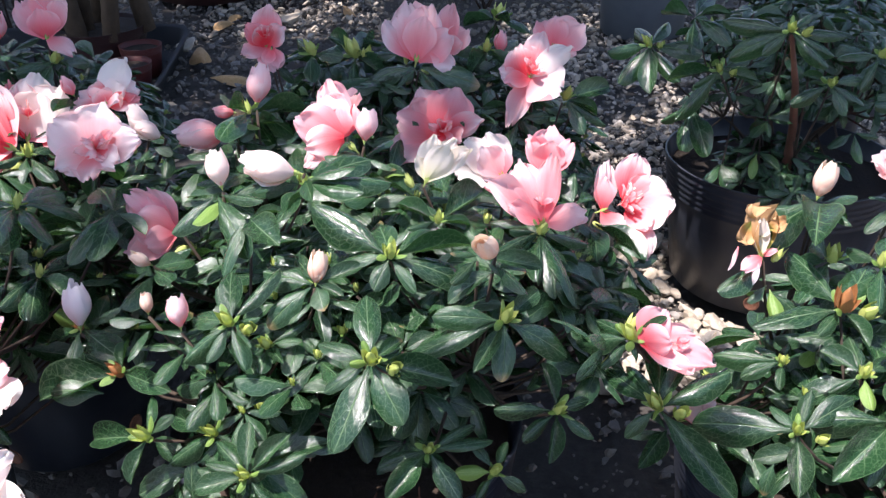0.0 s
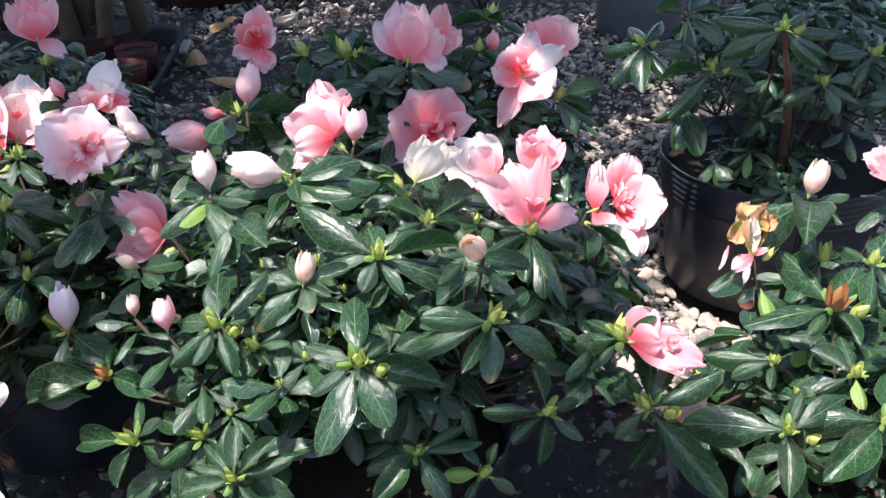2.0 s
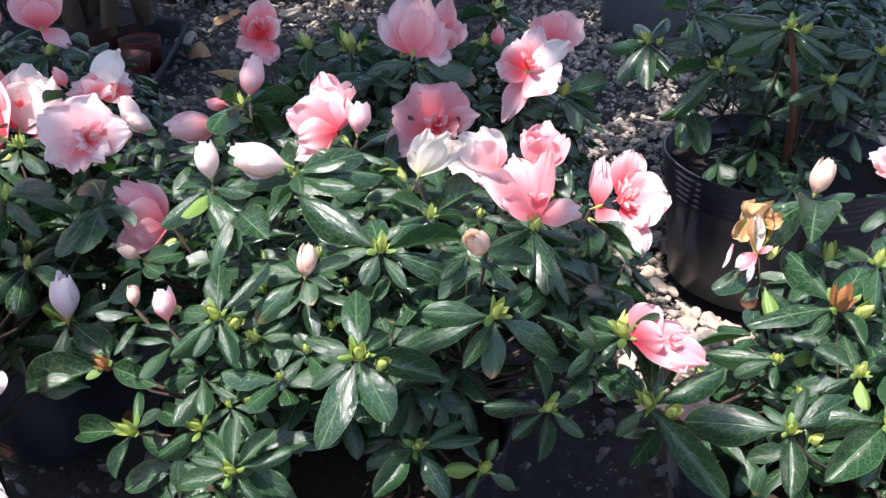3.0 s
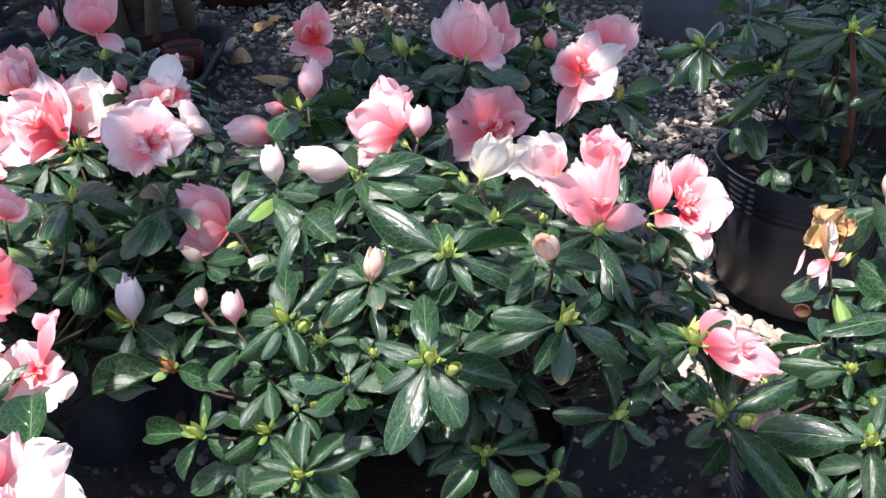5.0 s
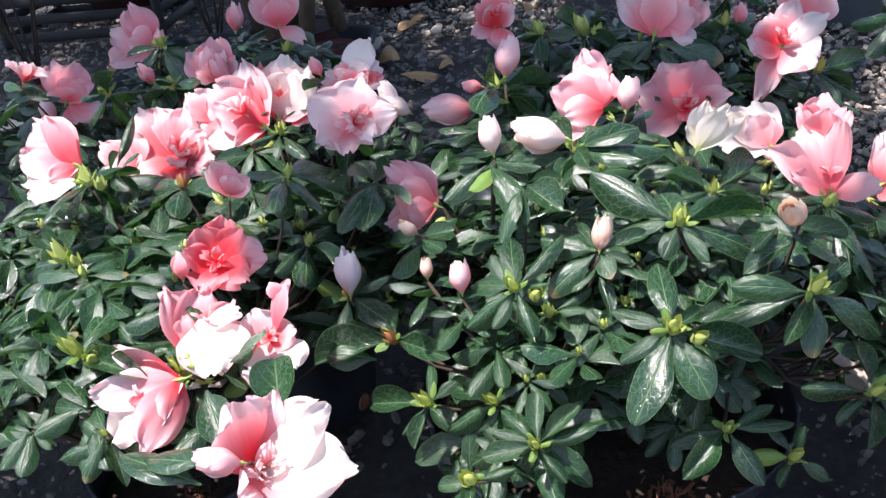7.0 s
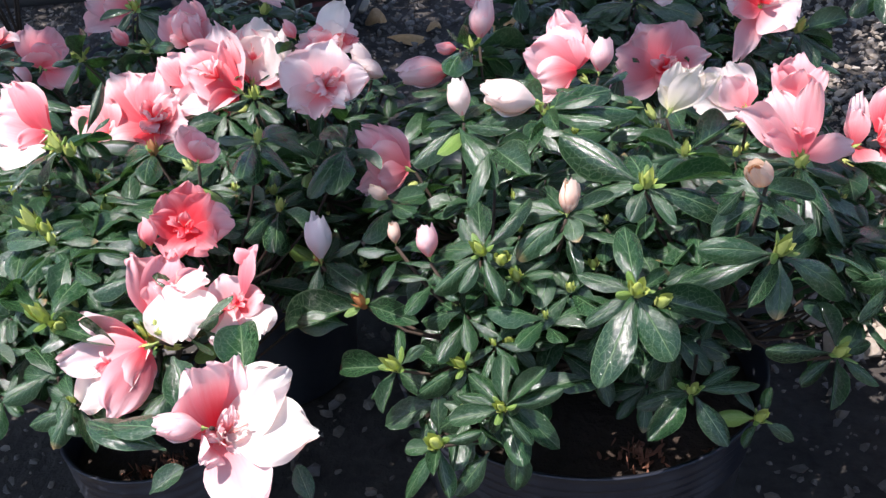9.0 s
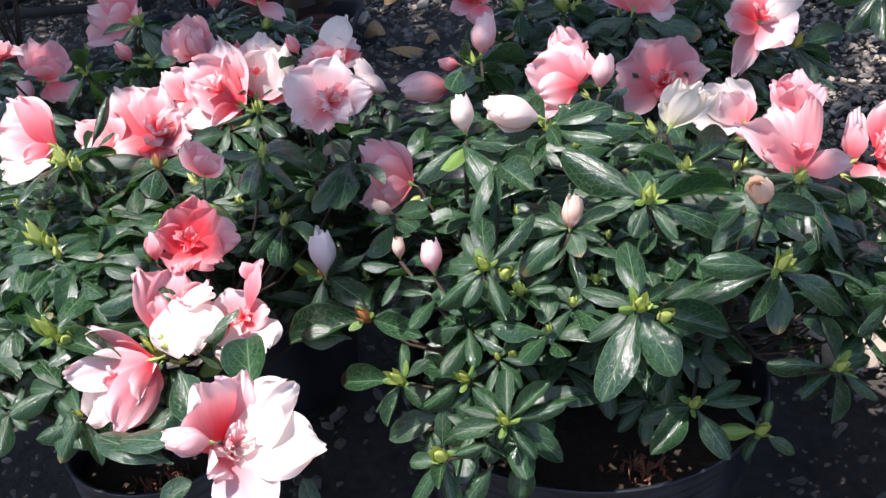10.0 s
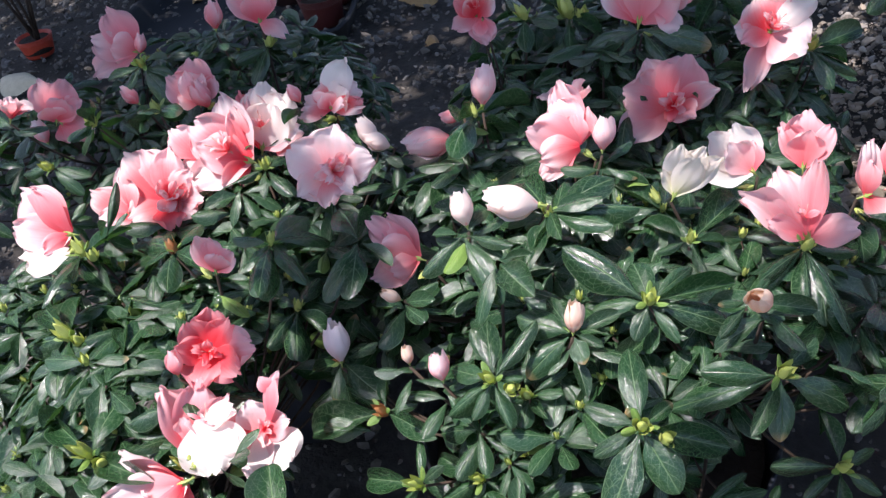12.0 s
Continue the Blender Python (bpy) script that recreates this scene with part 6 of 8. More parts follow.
bloom(AZ_E, (0.234, 0.564, 0.356), [
    (DRIED, (0.227, 0.583, 0.388), 0.018, (0.64, -0.54, 0.54), "dry"),
    (DRIED, (0.251, 0.572, 0.378), 0.014, (-0.50, -0.37, 0.78), "dry", (0.238, 0.573, 0.375)),
    (DRIED, (0.245, 0.583, 0.385), 0.016, (-0.58, -0.59, 0.56), "dry"),
    (DRIED, (0.216, 0.562, 0.368), 0.017, (0.60, -0.41, 0.68), "dry", (0.226, 0.574, 0.379)),
    (PALE, (0.208, 0.551, 0.353), 0.004, (0.21, -0.59, 0.78), "limp", (0.215, 0.562, 0.366)),
    (LILAC, (0.225, 0.546, 0.344), 0.005, (0.01, -0.60, 0.80), "limp", (0.229, 0.558, 0.357)),
    (ROSE, (0.217, 0.550, 0.355), 0.012, (0.01, -0.51, 0.86), "limp"),
    (CREAM, (0.232, 0.570, 0.385), 0.012, (0.01, -0.69, 0.73), "shell"),
    (ROSE, (0.243, 0.562, 0.364), 0.006, (-0.30, -0.56, 0.78), "limp"),
    (DRIED, (0.221, 0.579, 0.387), 0.014, (0.31, -0.05, 0.95), "dry", (0.232, 0.576, 0.382)),
], heart=((0.233, 0.572, 0.373), 0.008, 6, (DRIED, CREAM)), label="withered flower with papery tan petals")
flower(AZ_E, "bud_peach", (0.286, 0.609, 0.382), (0.30, 0.29, 0.90), 0.038, 0)
flower(AZ_E, "bell_pale", (0.351, 0.613, 0.389), (-0.42, -0.10, 0.90), 0.050, 0)
AZ_E.fill((0.37, 0.53, 0), 0.17, 0.34, 0.20, 80, 0.65, 0.042, 0.027, 7, 0.3)
AZ_E.grow()

AZ_B = Plant("azalea", "azalea with fully open rose flowers in a black pot", (-0.412, 0.492, 0.168))
AZ_B.whorl((-0.350, 0.448, 0.306), (0.06, -0.37, 0.93), 0.03, 0, "green", 20, 0.026)
AZ_B.blade((-0.347, 0.449, 0.306), (-0.306, 0.470, 0.312), 0.50, (0.09, -0.48, 0.87))
AZ_B.blade((-0.352, 0.449, 0.307), (-0.379, 0.464, 0.314), 0.36, (0.09, -0.48, 0.87))
AZ_B.blade((-0.350, 0.451, 0.307), (-0.347, 0.484, 0.320), 0.36, (0.09, -0.48, 0.87))
AZ_B.blade((-0.353, 0.448, 0.306), (-0.387, 0.446, 0.308), 0.32, (0.09, -0.48, 0.87))
AZ_B.blade((-0.324, 0.414, 0.319), (-0.303, 0.385, 0.303), 0.62, (0.10, -0.50, 0.80))
AZ_B.blade((-0.325, 0.412, 0.296), (-0.341, 0.385, 0.296), 0.62, (-0.20, -0.50, 0.80))
AZ_B.blade((-0.265, 0.383, 0.323), (-0.280, 0.425, 0.340), 0.60, (0.10, -0.50, 0.90))
AZ_B.blade((-0.300, 0.345, 0.308), (-0.362, 0.361, 0.316), 0.30, (-0.10, -0.50, 0.80))
AZ_B.blade((-0.293, 0.345, 0.324), (-0.341, 0.355, 0.319), 0.36, (0.00, -0.50, 0.80))
AZ_B.blade((-0.418, 0.423, 0.287), (-0.399, 0.392, 0.269), 0.50, (-0.30, -0.50, 0.80))
AZ_B.blade((-0.299, 0.318, 0.302), (-0.282, 0.329, 0.313), 0.60, (0.00, -0.30, 0.90))
AZ_B.blade((-0.223, 0.349, 0.267), (-0.232, 0.359, 0.287), 0.50, (0.00, -0.30, 0.90))
AZ_B.blade((-0.238, 0.499, 0.284), (-0.274, 0.497, 0.294), 0.50, (0.00, -0.30, 0.90))
AZ_B.whorl((-0.425, 0.442, 0.323), (-0.17, -0.38, 0.91), 0.03, 0, "green", 20, 0.024)
AZ_B.bud((-0.413, 0.438, 0.319), (0.33, -0.68, 0.91), 0.020, "green", 1)
AZ_B.blade((-0.425, 0.445, 0.324), (-0.421, 0.491, 0.344), 0.50, (-0.11, -0.49, 0.86))
AZ_B.blade((-0.428, 0.442, 0.322), (-0.451, 0.439, 0.316), 0.36, (-0.11, -0.49, 0.86))
AZ_B.blade((-0.428, 0.444, 0.323), (-0.472, 0.471, 0.326), 0.36, (-0.11, -0.49, 0.86))
AZ_B.blade((-0.424, 0.440, 0.322), (-0.403, 0.413, 0.315), 0.32, (-0.11, -0.49, 0.86))
AZ_B.blade((-0.423, 0.441, 0.323), (-0.368, 0.420, 0.324), 0.32, (-0.11, -0.49, 0.86))
AZ_B.blade((-0.368, 0.472, 0.340), (-0.403, 0.464, 0.339), 0.42, (0.00, 0.00, 1.00))
AZ_B.blade((-0.375, 0.484, 0.343), (-0.401, 0.485, 0.353), 0.45, (0.00, 0.00, 1.00))
AZ_B.whorl((-0.503, 0.559, 0.327), (-0.42, -0.01, 0.91), 0.03, 0, "green", 20, 0.024)
AZ_B.bud((-0.491, 0.555, 0.323), (0.08, -0.31, 0.91), 0.020, "green", 1)
AZ_B.blade((-0.502, 0.556, 0.327), (-0.493, 0.499, 0.331), 0.45, (-0.33, -0.20, 0.92))
AZ_B.blade((-0.506, 0.560, 0.326), (-0.562, 0.566, 0.316), 0.36, (-0.12, -0.23, 0.97))
AZ_B.blade((-0.501, 0.557, 0.327), (-0.464, 0.519, 0.330), 0.36, (-0.18, -0.35, 0.92))
AZ_B.blade((-0.500, 0.558, 0.327), (-0.455, 0.530, 0.333), 0.36, (-0.15, -0.31, 0.94))
AZ_B.blade((-0.505, 0.561, 0.327), (-0.548, 0.594, 0.333), 0.36, (-0.04, -0.43, 0.90))
AZ_B.blade((-0.504, 0.562, 0.327), (-0.524, 0.612, 0.329), 0.32, (-0.28, -0.33, 0.90))
AZ_B.whorl((-0.454, 0.589, 0.321), (-0.28, 0.09, 0.96), 0.03, 0, "green", 20, 0.020)
AZ_B.blade((-0.457, 0.589, 0.320), (-0.514, 0.594, 0.309), 0.23, (-0.13, -0.12, 0.98))
AZ_B.blade((-0.456, 0.591, 0.321), (-0.490, 0.632, 0.321), 0.23, (-0.07, -0.28, 0.96))
AZ_B.blade((-0.455, 0.592, 0.320), (-0.461, 0.646, 0.313), 0.32, (-0.21, -0.11, 0.97))
AZ_B.blade((-0.452, 0.587, 0.321), (-0.416, 0.548, 0.323), 0.36, (-0.08, -0.25, 0.96))
AZ_B.blade((-0.454, 0.586, 0.321), (-0.457, 0.546, 0.324), 0.36, (-0.21, -0.11, 0.97))
AZ_B.whorl((-0.478, 0.603, 0.332), (-0.35, 0.13, 0.93), 0.03, 0, "", 20, 0.012)
AZ_B.blade((-0.478, 0.606, 0.332), (-0.481, 0.661, 0.331), 0.38, (-0.27, -0.19, 0.95))
AZ_B.blade((-0.480, 0.605, 0.332), (-0.519, 0.640, 0.325), 0.36, (-0.12, -0.21, 0.97))
AZ_B.blade((-0.476, 0.602, 0.333), (-0.426, 0.583, 0.349), 0.36, (-0.20, -0.10, 0.97))
AZ_B.blade((-0.481, 0.605, 0.333), (-0.525, 0.636, 0.349), 0.36, (0.17, -0.42, 0.89))
AZ_B.whorl((-0.506, 0.622, 0.366), (-0.42, 0.18, 0.89), 0.03, 0, "green", 20, 0.020)
AZ_B.bud((-0.494, 0.618, 0.362), (0.08, -0.12, 0.89), 0.017, "green", 1)
AZ_B.blade((-0.507, 0.619, 0.366), (-0.520, 0.562, 0.379), 0.36, (-0.34, 0.07, 0.94))
AZ_B.blade((-0.506, 0.625, 0.365), (-0.494, 0.680, 0.353), 0.36, (-0.34, 0.06, 0.94))
AZ_B.blade((-0.509, 0.623, 0.364), (-0.553, 0.639, 0.337), 0.36, (-0.39, -0.01, 0.92))
AZ_B.blade((-0.507, 0.624, 0.364), (-0.515, 0.662, 0.325), 0.36, (-0.50, 0.31, 0.81))
AZ_B.whorl((-0.428, 0.633, 0.357), (-0.19, 0.23, 0.95), 0.03, 0, "brown", 20, 0.018)
AZ_B.blade((-0.430, 0.635, 0.357), (-0.476, 0.664, 0.357), 0.36, (0.08, -0.12, 0.99))
AZ_B.blade((-0.428, 0.636, 0.357), (-0.429, 0.690, 0.350), 0.32, (-0.13, -0.09, 0.99))
AZ_B.blade((-0.427, 0.630, 0.358), (-0.414, 0.581, 0.369), 0.36, (-0.12, -0.03, 0.99))
AZ_B.blade((-0.425, 0.631, 0.358), (-0.381, 0.600, 0.365), 0.32, (-0.01, -0.07, 1.00))
AZ_B.blade((-0.430, 0.634, 0.357), (-0.479, 0.646, 0.344), 0.36, (-0.13, 0.02, 0.99))
AZ_B.whorl((-0.328, 0.615, 0.374), (0.14, 0.18, 0.97), 0.03, 0, "green", 20, 0.016)
AZ_B.blade((-0.331, 0.616, 0.375), (-0.365, 0.625, 0.378), 0.36, (0.16, -0.03, 0.99))
AZ_B.blade((-0.328, 0.618, 0.374), (-0.314, 0.672, 0.369), 0.41, (0.14, -0.14, 0.98))
AZ_B.blade((-0.328, 0.612, 0.375), (-0.315, 0.548, 0.385), 0.36, (0.16, -0.03, 0.99))
AZ_B.blade((-0.326, 0.613, 0.374), (-0.288, 0.576, 0.376), 0.36, (0.16, -0.03, 0.99))
AZ_B.blade((-0.327, 0.617, 0.374), (-0.291, 0.663, 0.360), 0.36, (0.16, -0.03, 0.99))
AZ_B.blade((-0.329, 0.612, 0.375), (-0.339, 0.584, 0.381), 0.36, (0.16, -0.03, 0.99))
AZ_B.whorl((-0.260, 0.628, 0.363), (0.35, 0.21, 0.91), 0.03, 0, "", 20, 0.012)
AZ_B.blade((-0.261, 0.631, 0.363), (-0.286, 0.679, 0.374), 0.45, (0.43, -0.16, 0.89))
AZ_B.blade((-0.260, 0.625, 0.363), (-0.271, 0.570, 0.364), 0.36, (0.31, -0.22, 0.93))
AZ_B.blade((-0.260, 0.625, 0.362), (-0.254, 0.571, 0.359), 0.41, (0.37, -0.21, 0.91))
AZ_B.blade((-0.260, 0.631, 0.362), (-0.260, 0.684, 0.356), 0.36, (0.35, -0.09, 0.93))
AZ_B.blade((-0.257, 0.627, 0.362), (-0.228, 0.607, 0.355), 0.36, (0.35, -0.00, 0.94))
AZ_B.whorl((-0.308, 0.585, 0.330), (0.21, 0.08, 0.98), 0.03, 0, "green", 20, 0.014)
AZ_B.blade((-0.311, 0.587, 0.330), (-0.332, 0.602, 0.334), 0.36, (0.22, -0.12, 0.97))
AZ_B.blade((-0.308, 0.588, 0.330), (-0.306, 0.638, 0.325), 0.36, (0.22, -0.12, 0.97))
AZ_B.blade((-0.309, 0.583, 0.330), (-0.320, 0.544, 0.336), 0.36, (0.22, -0.12, 0.97))
AZ_B.blade((-0.306, 0.583, 0.330), (-0.273, 0.555, 0.325), 0.36, (0.22, -0.12, 0.97))
AZ_B.blade((-0.308, 0.582, 0.330), (-0.296, 0.536, 0.331), 0.45, (0.22, -0.12, 0.97))
AZ_B.blade((-0.484, 0.633, 0.377), (-0.476, 0.663, 0.414), 0.22, (0.30, -0.90, 0.30))
bloom(AZ_B, (-0.353, 0.516, 0.350), [
    (DEEP, (-0.359, 0.519, 0.379), 0.031, (0.37, -0.91, 0.19), "shell"),
    (DEEP, (-0.344, 0.527, 0.383), 0.030, (0.16, -0.98, 0.12), "shell"),
    (DEEP, (-0.331, 0.520, 0.377), 0.023, (-0.14, -0.94, 0.32), "open"),
    (ROSE, (-0.313, 0.507, 0.365), 0.034, (-0.15, -0.72, 0.67), "open"),
    (DEEP, (-0.322, 0.489, 0.356), 0.028, (0.05, -0.56, 0.83), "open"),
    (DEEP, (-0.346, 0.481, 0.355), 0.033, (0.15, -0.47, 0.87), "open"),
    (DEEP, (-0.364, 0.500, 0.370), 0.022, (0.55, -0.59, 0.59), "open"),
], heart=((-0.346, 0.506, 0.361), 0.012, 10, (DEEP,)), label="deep rose double flower")
AZ_B.bud((-0.347, 0.442, 0.308), (0.10, -0.20, 1.0), 0.027, "green", 1)
AZ_B.bud((-0.353, 0.443, 0.308), (-0.35, -0.25, 0.9), 0.021, "green", 2)
flower(AZ_B, "bud_pink", (-0.366, 0.491, 0.352), (-0.07, 0.31, 0.95), 0.028, 0)
bloom(AZ_B, (-0.349, 0.445, 0.315), [
    (ROSE, (-0.367, 0.477, 0.359), 0.030, (0.91, -0.20, 0.37), "open"),
    (ROSE, (-0.346, 0.484, 0.355), 0.033, (0.46, -0.63, 0.62), "open"),
    (ROSE, (-0.326, 0.477, 0.347), 0.023, (0.15, -0.56, 0.81), "open"),
    (WHITE, (-0.327, 0.428, 0.321), 0.042, (0.15, -0.47, 0.87), "open", (-0.338, 0.460, 0.342)),
    (WHITE, (-0.305, 0.444, 0.328), 0.023, (0.23, -0.35, 0.91), "open", (-0.337, 0.458, 0.338)),
    (WHITE, (-0.319, 0.469, 0.346), 0.023, (0.10, -0.09, 0.99), "open", (-0.342, 0.459, 0.335)),
    (PETAL, (-0.353, 0.456, 0.346), 0.020, (-0.24, -0.78, 0.58), "shell"),
], heart=((-0.337, 0.463, 0.342), 0.011, 5, (PALE, ROSE)))
bloom(AZ_B, (-0.305, 0.468, 0.318), [
    (WHITE, (-0.279, 0.443, 0.316), 0.042, (0.34, -0.43, 0.84), "open"),
    (PALE, (-0.302, 0.432, 0.312), 0.027, (-0.05, -0.49, 0.87), "open"),
    (VIVID, (-0.331, 0.462, 0.337), 0.020, (0.12, -0.23, 0.97), "open"),
    (VIVID, (-0.283, 0.470, 0.328), 0.023, (-0.15, -0.56, 0.81), "open"),
    (PALE, (-0.313, 0.477, 0.339), 0.026, (0.13, -0.37, 0.92), "open"),
    (ROSE, (-0.293, 0.491, 0.355), 0.015, (-0.24, -0.83, 0.50), "limp", (-0.297, 0.471, 0.328)),
    (ROSE, (-0.301, 0.486, 0.355), 0.011, (0.48, -0.75, 0.46), "limp", (-0.294, 0.482, 0.343)),
], heart=((-0.299, 0.465, 0.328), 0.009, 5, (VIVID, ROSE)))
bloom(AZ_B, (-0.344, 0.424, 0.319), [
    (PETAL, (-0.397, 0.429, 0.332), 0.028, (-0.15, -0.98, 0.12), "open"),
    (PALE, (-0.403, 0.407, 0.317), 0.029, (-0.14, -0.65, 0.74), "open"),
    (WHITE, (-0.382, 0.387, 0.301), 0.035, (-0.06, -0.39, 0.92), "open"),
    (ROSE, (-0.359, 0.382, 0.295), 0.032, (-0.66, 0.58, -0.48), "shell"),
    (VIVID, (-0.348, 0.400, 0.303), 0.024, (-0.76, 0.64, -0.14), "shell"),
    (VIVID, (-0.376, 0.431, 0.323), 0.022, (-0.08, -0.99, -0.15), "open"),
], heart=((-0.370, 0.407, 0.314), 0.010, 5, (PALE, VIVID)))
bloom(AZ_B, (-0.266, 0.343, 0.321), [
    (PETAL, (-0.264, 0.340, 0.371), 0.043, (0.80, -0.58, 0.13), "shell"),
    (PETAL, (-0.252, 0.356, 0.364), 0.030, (0.26, -0.94, 0.22), "open"),
    (WHITE, (-0.226, 0.350, 0.364), 0.037, (-0.08, -0.73, 0.67), "open"),
    (WHITE, (-0.207, 0.332, 0.340), 0.037, (0.06, -0.66, 0.75), "open", (-0.257, 0.339, 0.330)),
    (PALE, (-0.233, 0.301, 0.314), 0.035, (0.13, -0.37, 0.92), "open", (-0.259, 0.338, 0.329)),
    (PETAL, (-0.254, 0.313, 0.336), 0.020, (0.71, -0.29, 0.65), "open"),
], heart=((-0.254, 0.336, 0.332), 0.017, 15, (VIVID, WHITE, PALE)), label="large pink and white flower with a ruffled rose centre", collar=0)
flower(AZ_B, "bud_pale", (-0.262, 0.327, 0.343), (-0.87, -0.38, 0.31), 0.036, 0, collar=0)
bloom(AZ_B, (-0.525, 0.643, 0.373), [
    (PETAL, (-0.572, 0.659, 0.411), 0.046, (-0.03, -0.74, 0.68), "open"),
    (PETAL, (-0.577, 0.638, 0.389), 0.039, (-0.04, -0.58, 0.81), "open"),
    (WHITE, (-0.570, 0.621, 0.370), 0.036, (-0.05, -0.49, 0.87), "open"),
    (ROSE, (-0.544, 0.622, 0.369), 0.021, (0.04, 0.97, -0.22), "shell"),
    (WHITE, (-0.561, 0.611, 0.362), 0.032, (0.04, -0.38, 0.92), "limp", (-0.523, 0.628, 0.366)),
    (ROSE, (-0.556, 0.658, 0.412), 0.034, (0.14, 0.96, -0.23), "shell"),
])
bloom(AZ_B, (-0.366, 0.586, 0.371), [
    (BLUSH, (-0.381, 0.598, 0.397), 0.021, (0.36, -0.67, 0.64), "open"),
    (ROSE, (-0.371, 0.600, 0.394), 0.019, (0.17, -0.79, 0.59), "open"),
    (ROSE, (-0.350, 0.591, 0.385), 0.021, (-0.14, -0.65, 0.74), "open"),
    (BLUSH, (-0.357, 0.585, 0.389), 0.022, (-0.17, 0.96, -0.21), "shell"),
])
AZ_B.fill((-0.41, 0.54, 0), 0.18, 0.345, 0.24, 110, 0.75, 0.037, 0.023, 8, 0.3, [(-0.40, 0.38, 0.12, 0.29), (-0.27, 0.47, 0.08, 0.34), (-0.25, 0.53, 0.11, 0.40)])
AZ_B.fill((-0.56, 0.61, 0), 0.15, 0.335, 0.24, 50, 0.7, 0.038, 0.024, 18, 0.3)
# leaves mostly past the left edge of view, added to shade the ground
AZ_B.fill((-0.68, 0.56, 0), 0.15, 0.32, 0.22, 36, 0.3, 0.04, 0.024, 19, 0.2)
AZ_B.fill((-0.80, 0.60, 0), 0.14, 0.31, 0.20, 40, 0.3, 0.042, 0.022, 29, 0.1)
AZ_B.grow()

AZ_BB = Plant("azalea", "azalea crowded with ruffled pink and white flowers in a black pot", (-0.43, 0.80, 0.16))
AZ_BB.whorl((-0.387, 0.764, 0.354), (0.08, -0.19, 0.98), 0.03, 0, "green", 20, 0.018)
AZ_BB.blade((-0.390, 0.762, 0.354), (-0.413, 0.749, 0.353), 0.32, (0.11, -0.34, 0.94))
AZ_BB.blade((-0.386, 0.766, 0.354), (-0.373, 0.783, 0.356), 0.45, (0.11, -0.34, 0.94))
AZ_BB.blade((-0.390, 0.765, 0.354), (-0.408, 0.775, 0.358), 0.45, (0.11, -0.34, 0.94))
AZ_BB.blade((-0.385, 0.762, 0.353), (-0.353, 0.732, 0.345), 0.38, (0.11, -0.34, 0.94))
AZ_BB.blade((-0.390, 0.762, 0.354), (-0.432, 0.738, 0.353), 0.18, (0.11, -0.34, 0.94))
AZ_BB.blade((-0.387, 0.761, 0.353), (-0.385, 0.729, 0.347), 0.36, (0.11, -0.34, 0.94))
AZ_BB.whorl((-0.249, 0.741, 0.340), (0.50, -0.24, 0.83), 0.03, 0, "", 20, 0.012)
AZ_BB.blade((-0.251, 0.741, 0.341), (-0.279, 0.744, 0.358), 0.32, (0.45, -0.38, 0.81))
AZ_BB.blade((-0.247, 0.743, 0.339), (-0.224, 0.781, 0.337), 0.32, (0.45, -0.38, 0.81))
AZ_BB.blade((-0.250, 0.738, 0.340), (-0.264, 0.717, 0.342), 0.32, (0.45, -0.38, 0.81))
AZ_BB.blade((-0.246, 0.741, 0.338), (-0.229, 0.745, 0.329), 0.36, (0.45, -0.38, 0.81))
AZ_BB.blade((-0.251, 0.740, 0.341), (-0.285, 0.723, 0.356), 0.32, (0.45, -0.38, 0.81))
AZ_BB.whorl((-0.615, 0.857, 0.367), (-0.50, 0.07, 0.86), 0.03, 0, "green", 20, 0.026)
AZ_BB.blade((-0.617, 0.857, 0.365), (-0.661, 0.869, 0.331), 0.36, (-0.51, -0.11, 0.85))
AZ_BB.blade((-0.615, 0.860, 0.366), (-0.614, 0.913, 0.354), 0.36, (-0.43, -0.02, 0.90))
AZ_BB.blade((-0.615, 0.859, 0.364), (-0.628, 0.896, 0.327), 0.27, (-0.62, 0.18, 0.76))
AZ_BB.blade((-0.615, 0.854, 0.368), (-0.616, 0.804, 0.391), 0.36, (-0.46, 0.13, 0.88))
AZ_BB.blade((-0.613, 0.855, 0.369), (-0.586, 0.827, 0.406), 0.36, (-0.62, 0.02, 0.79))
AZ_BB.whorl((-0.545, 0.872, 0.369), (-0.39, 0.15, 0.91), 0.03, 0, "green", 20, 0.022)
AZ_BB.blade((-0.548, 0.873, 0.367), (-0.593, 0.892, 0.341), 0.36, (-0.37, -0.03, 0.93))
AZ_BB.blade((-0.545, 0.875, 0.367), (-0.545, 0.923, 0.342), 0.36, (-0.36, 0.20, 0.91))
AZ_BB.blade((-0.543, 0.871, 0.370), (-0.507, 0.842, 0.398), 0.36, (-0.41, 0.01, 0.91))
AZ_BB.blade((-0.545, 0.870, 0.371), (-0.537, 0.828, 0.404), 0.36, (-0.44, 0.25, 0.86))
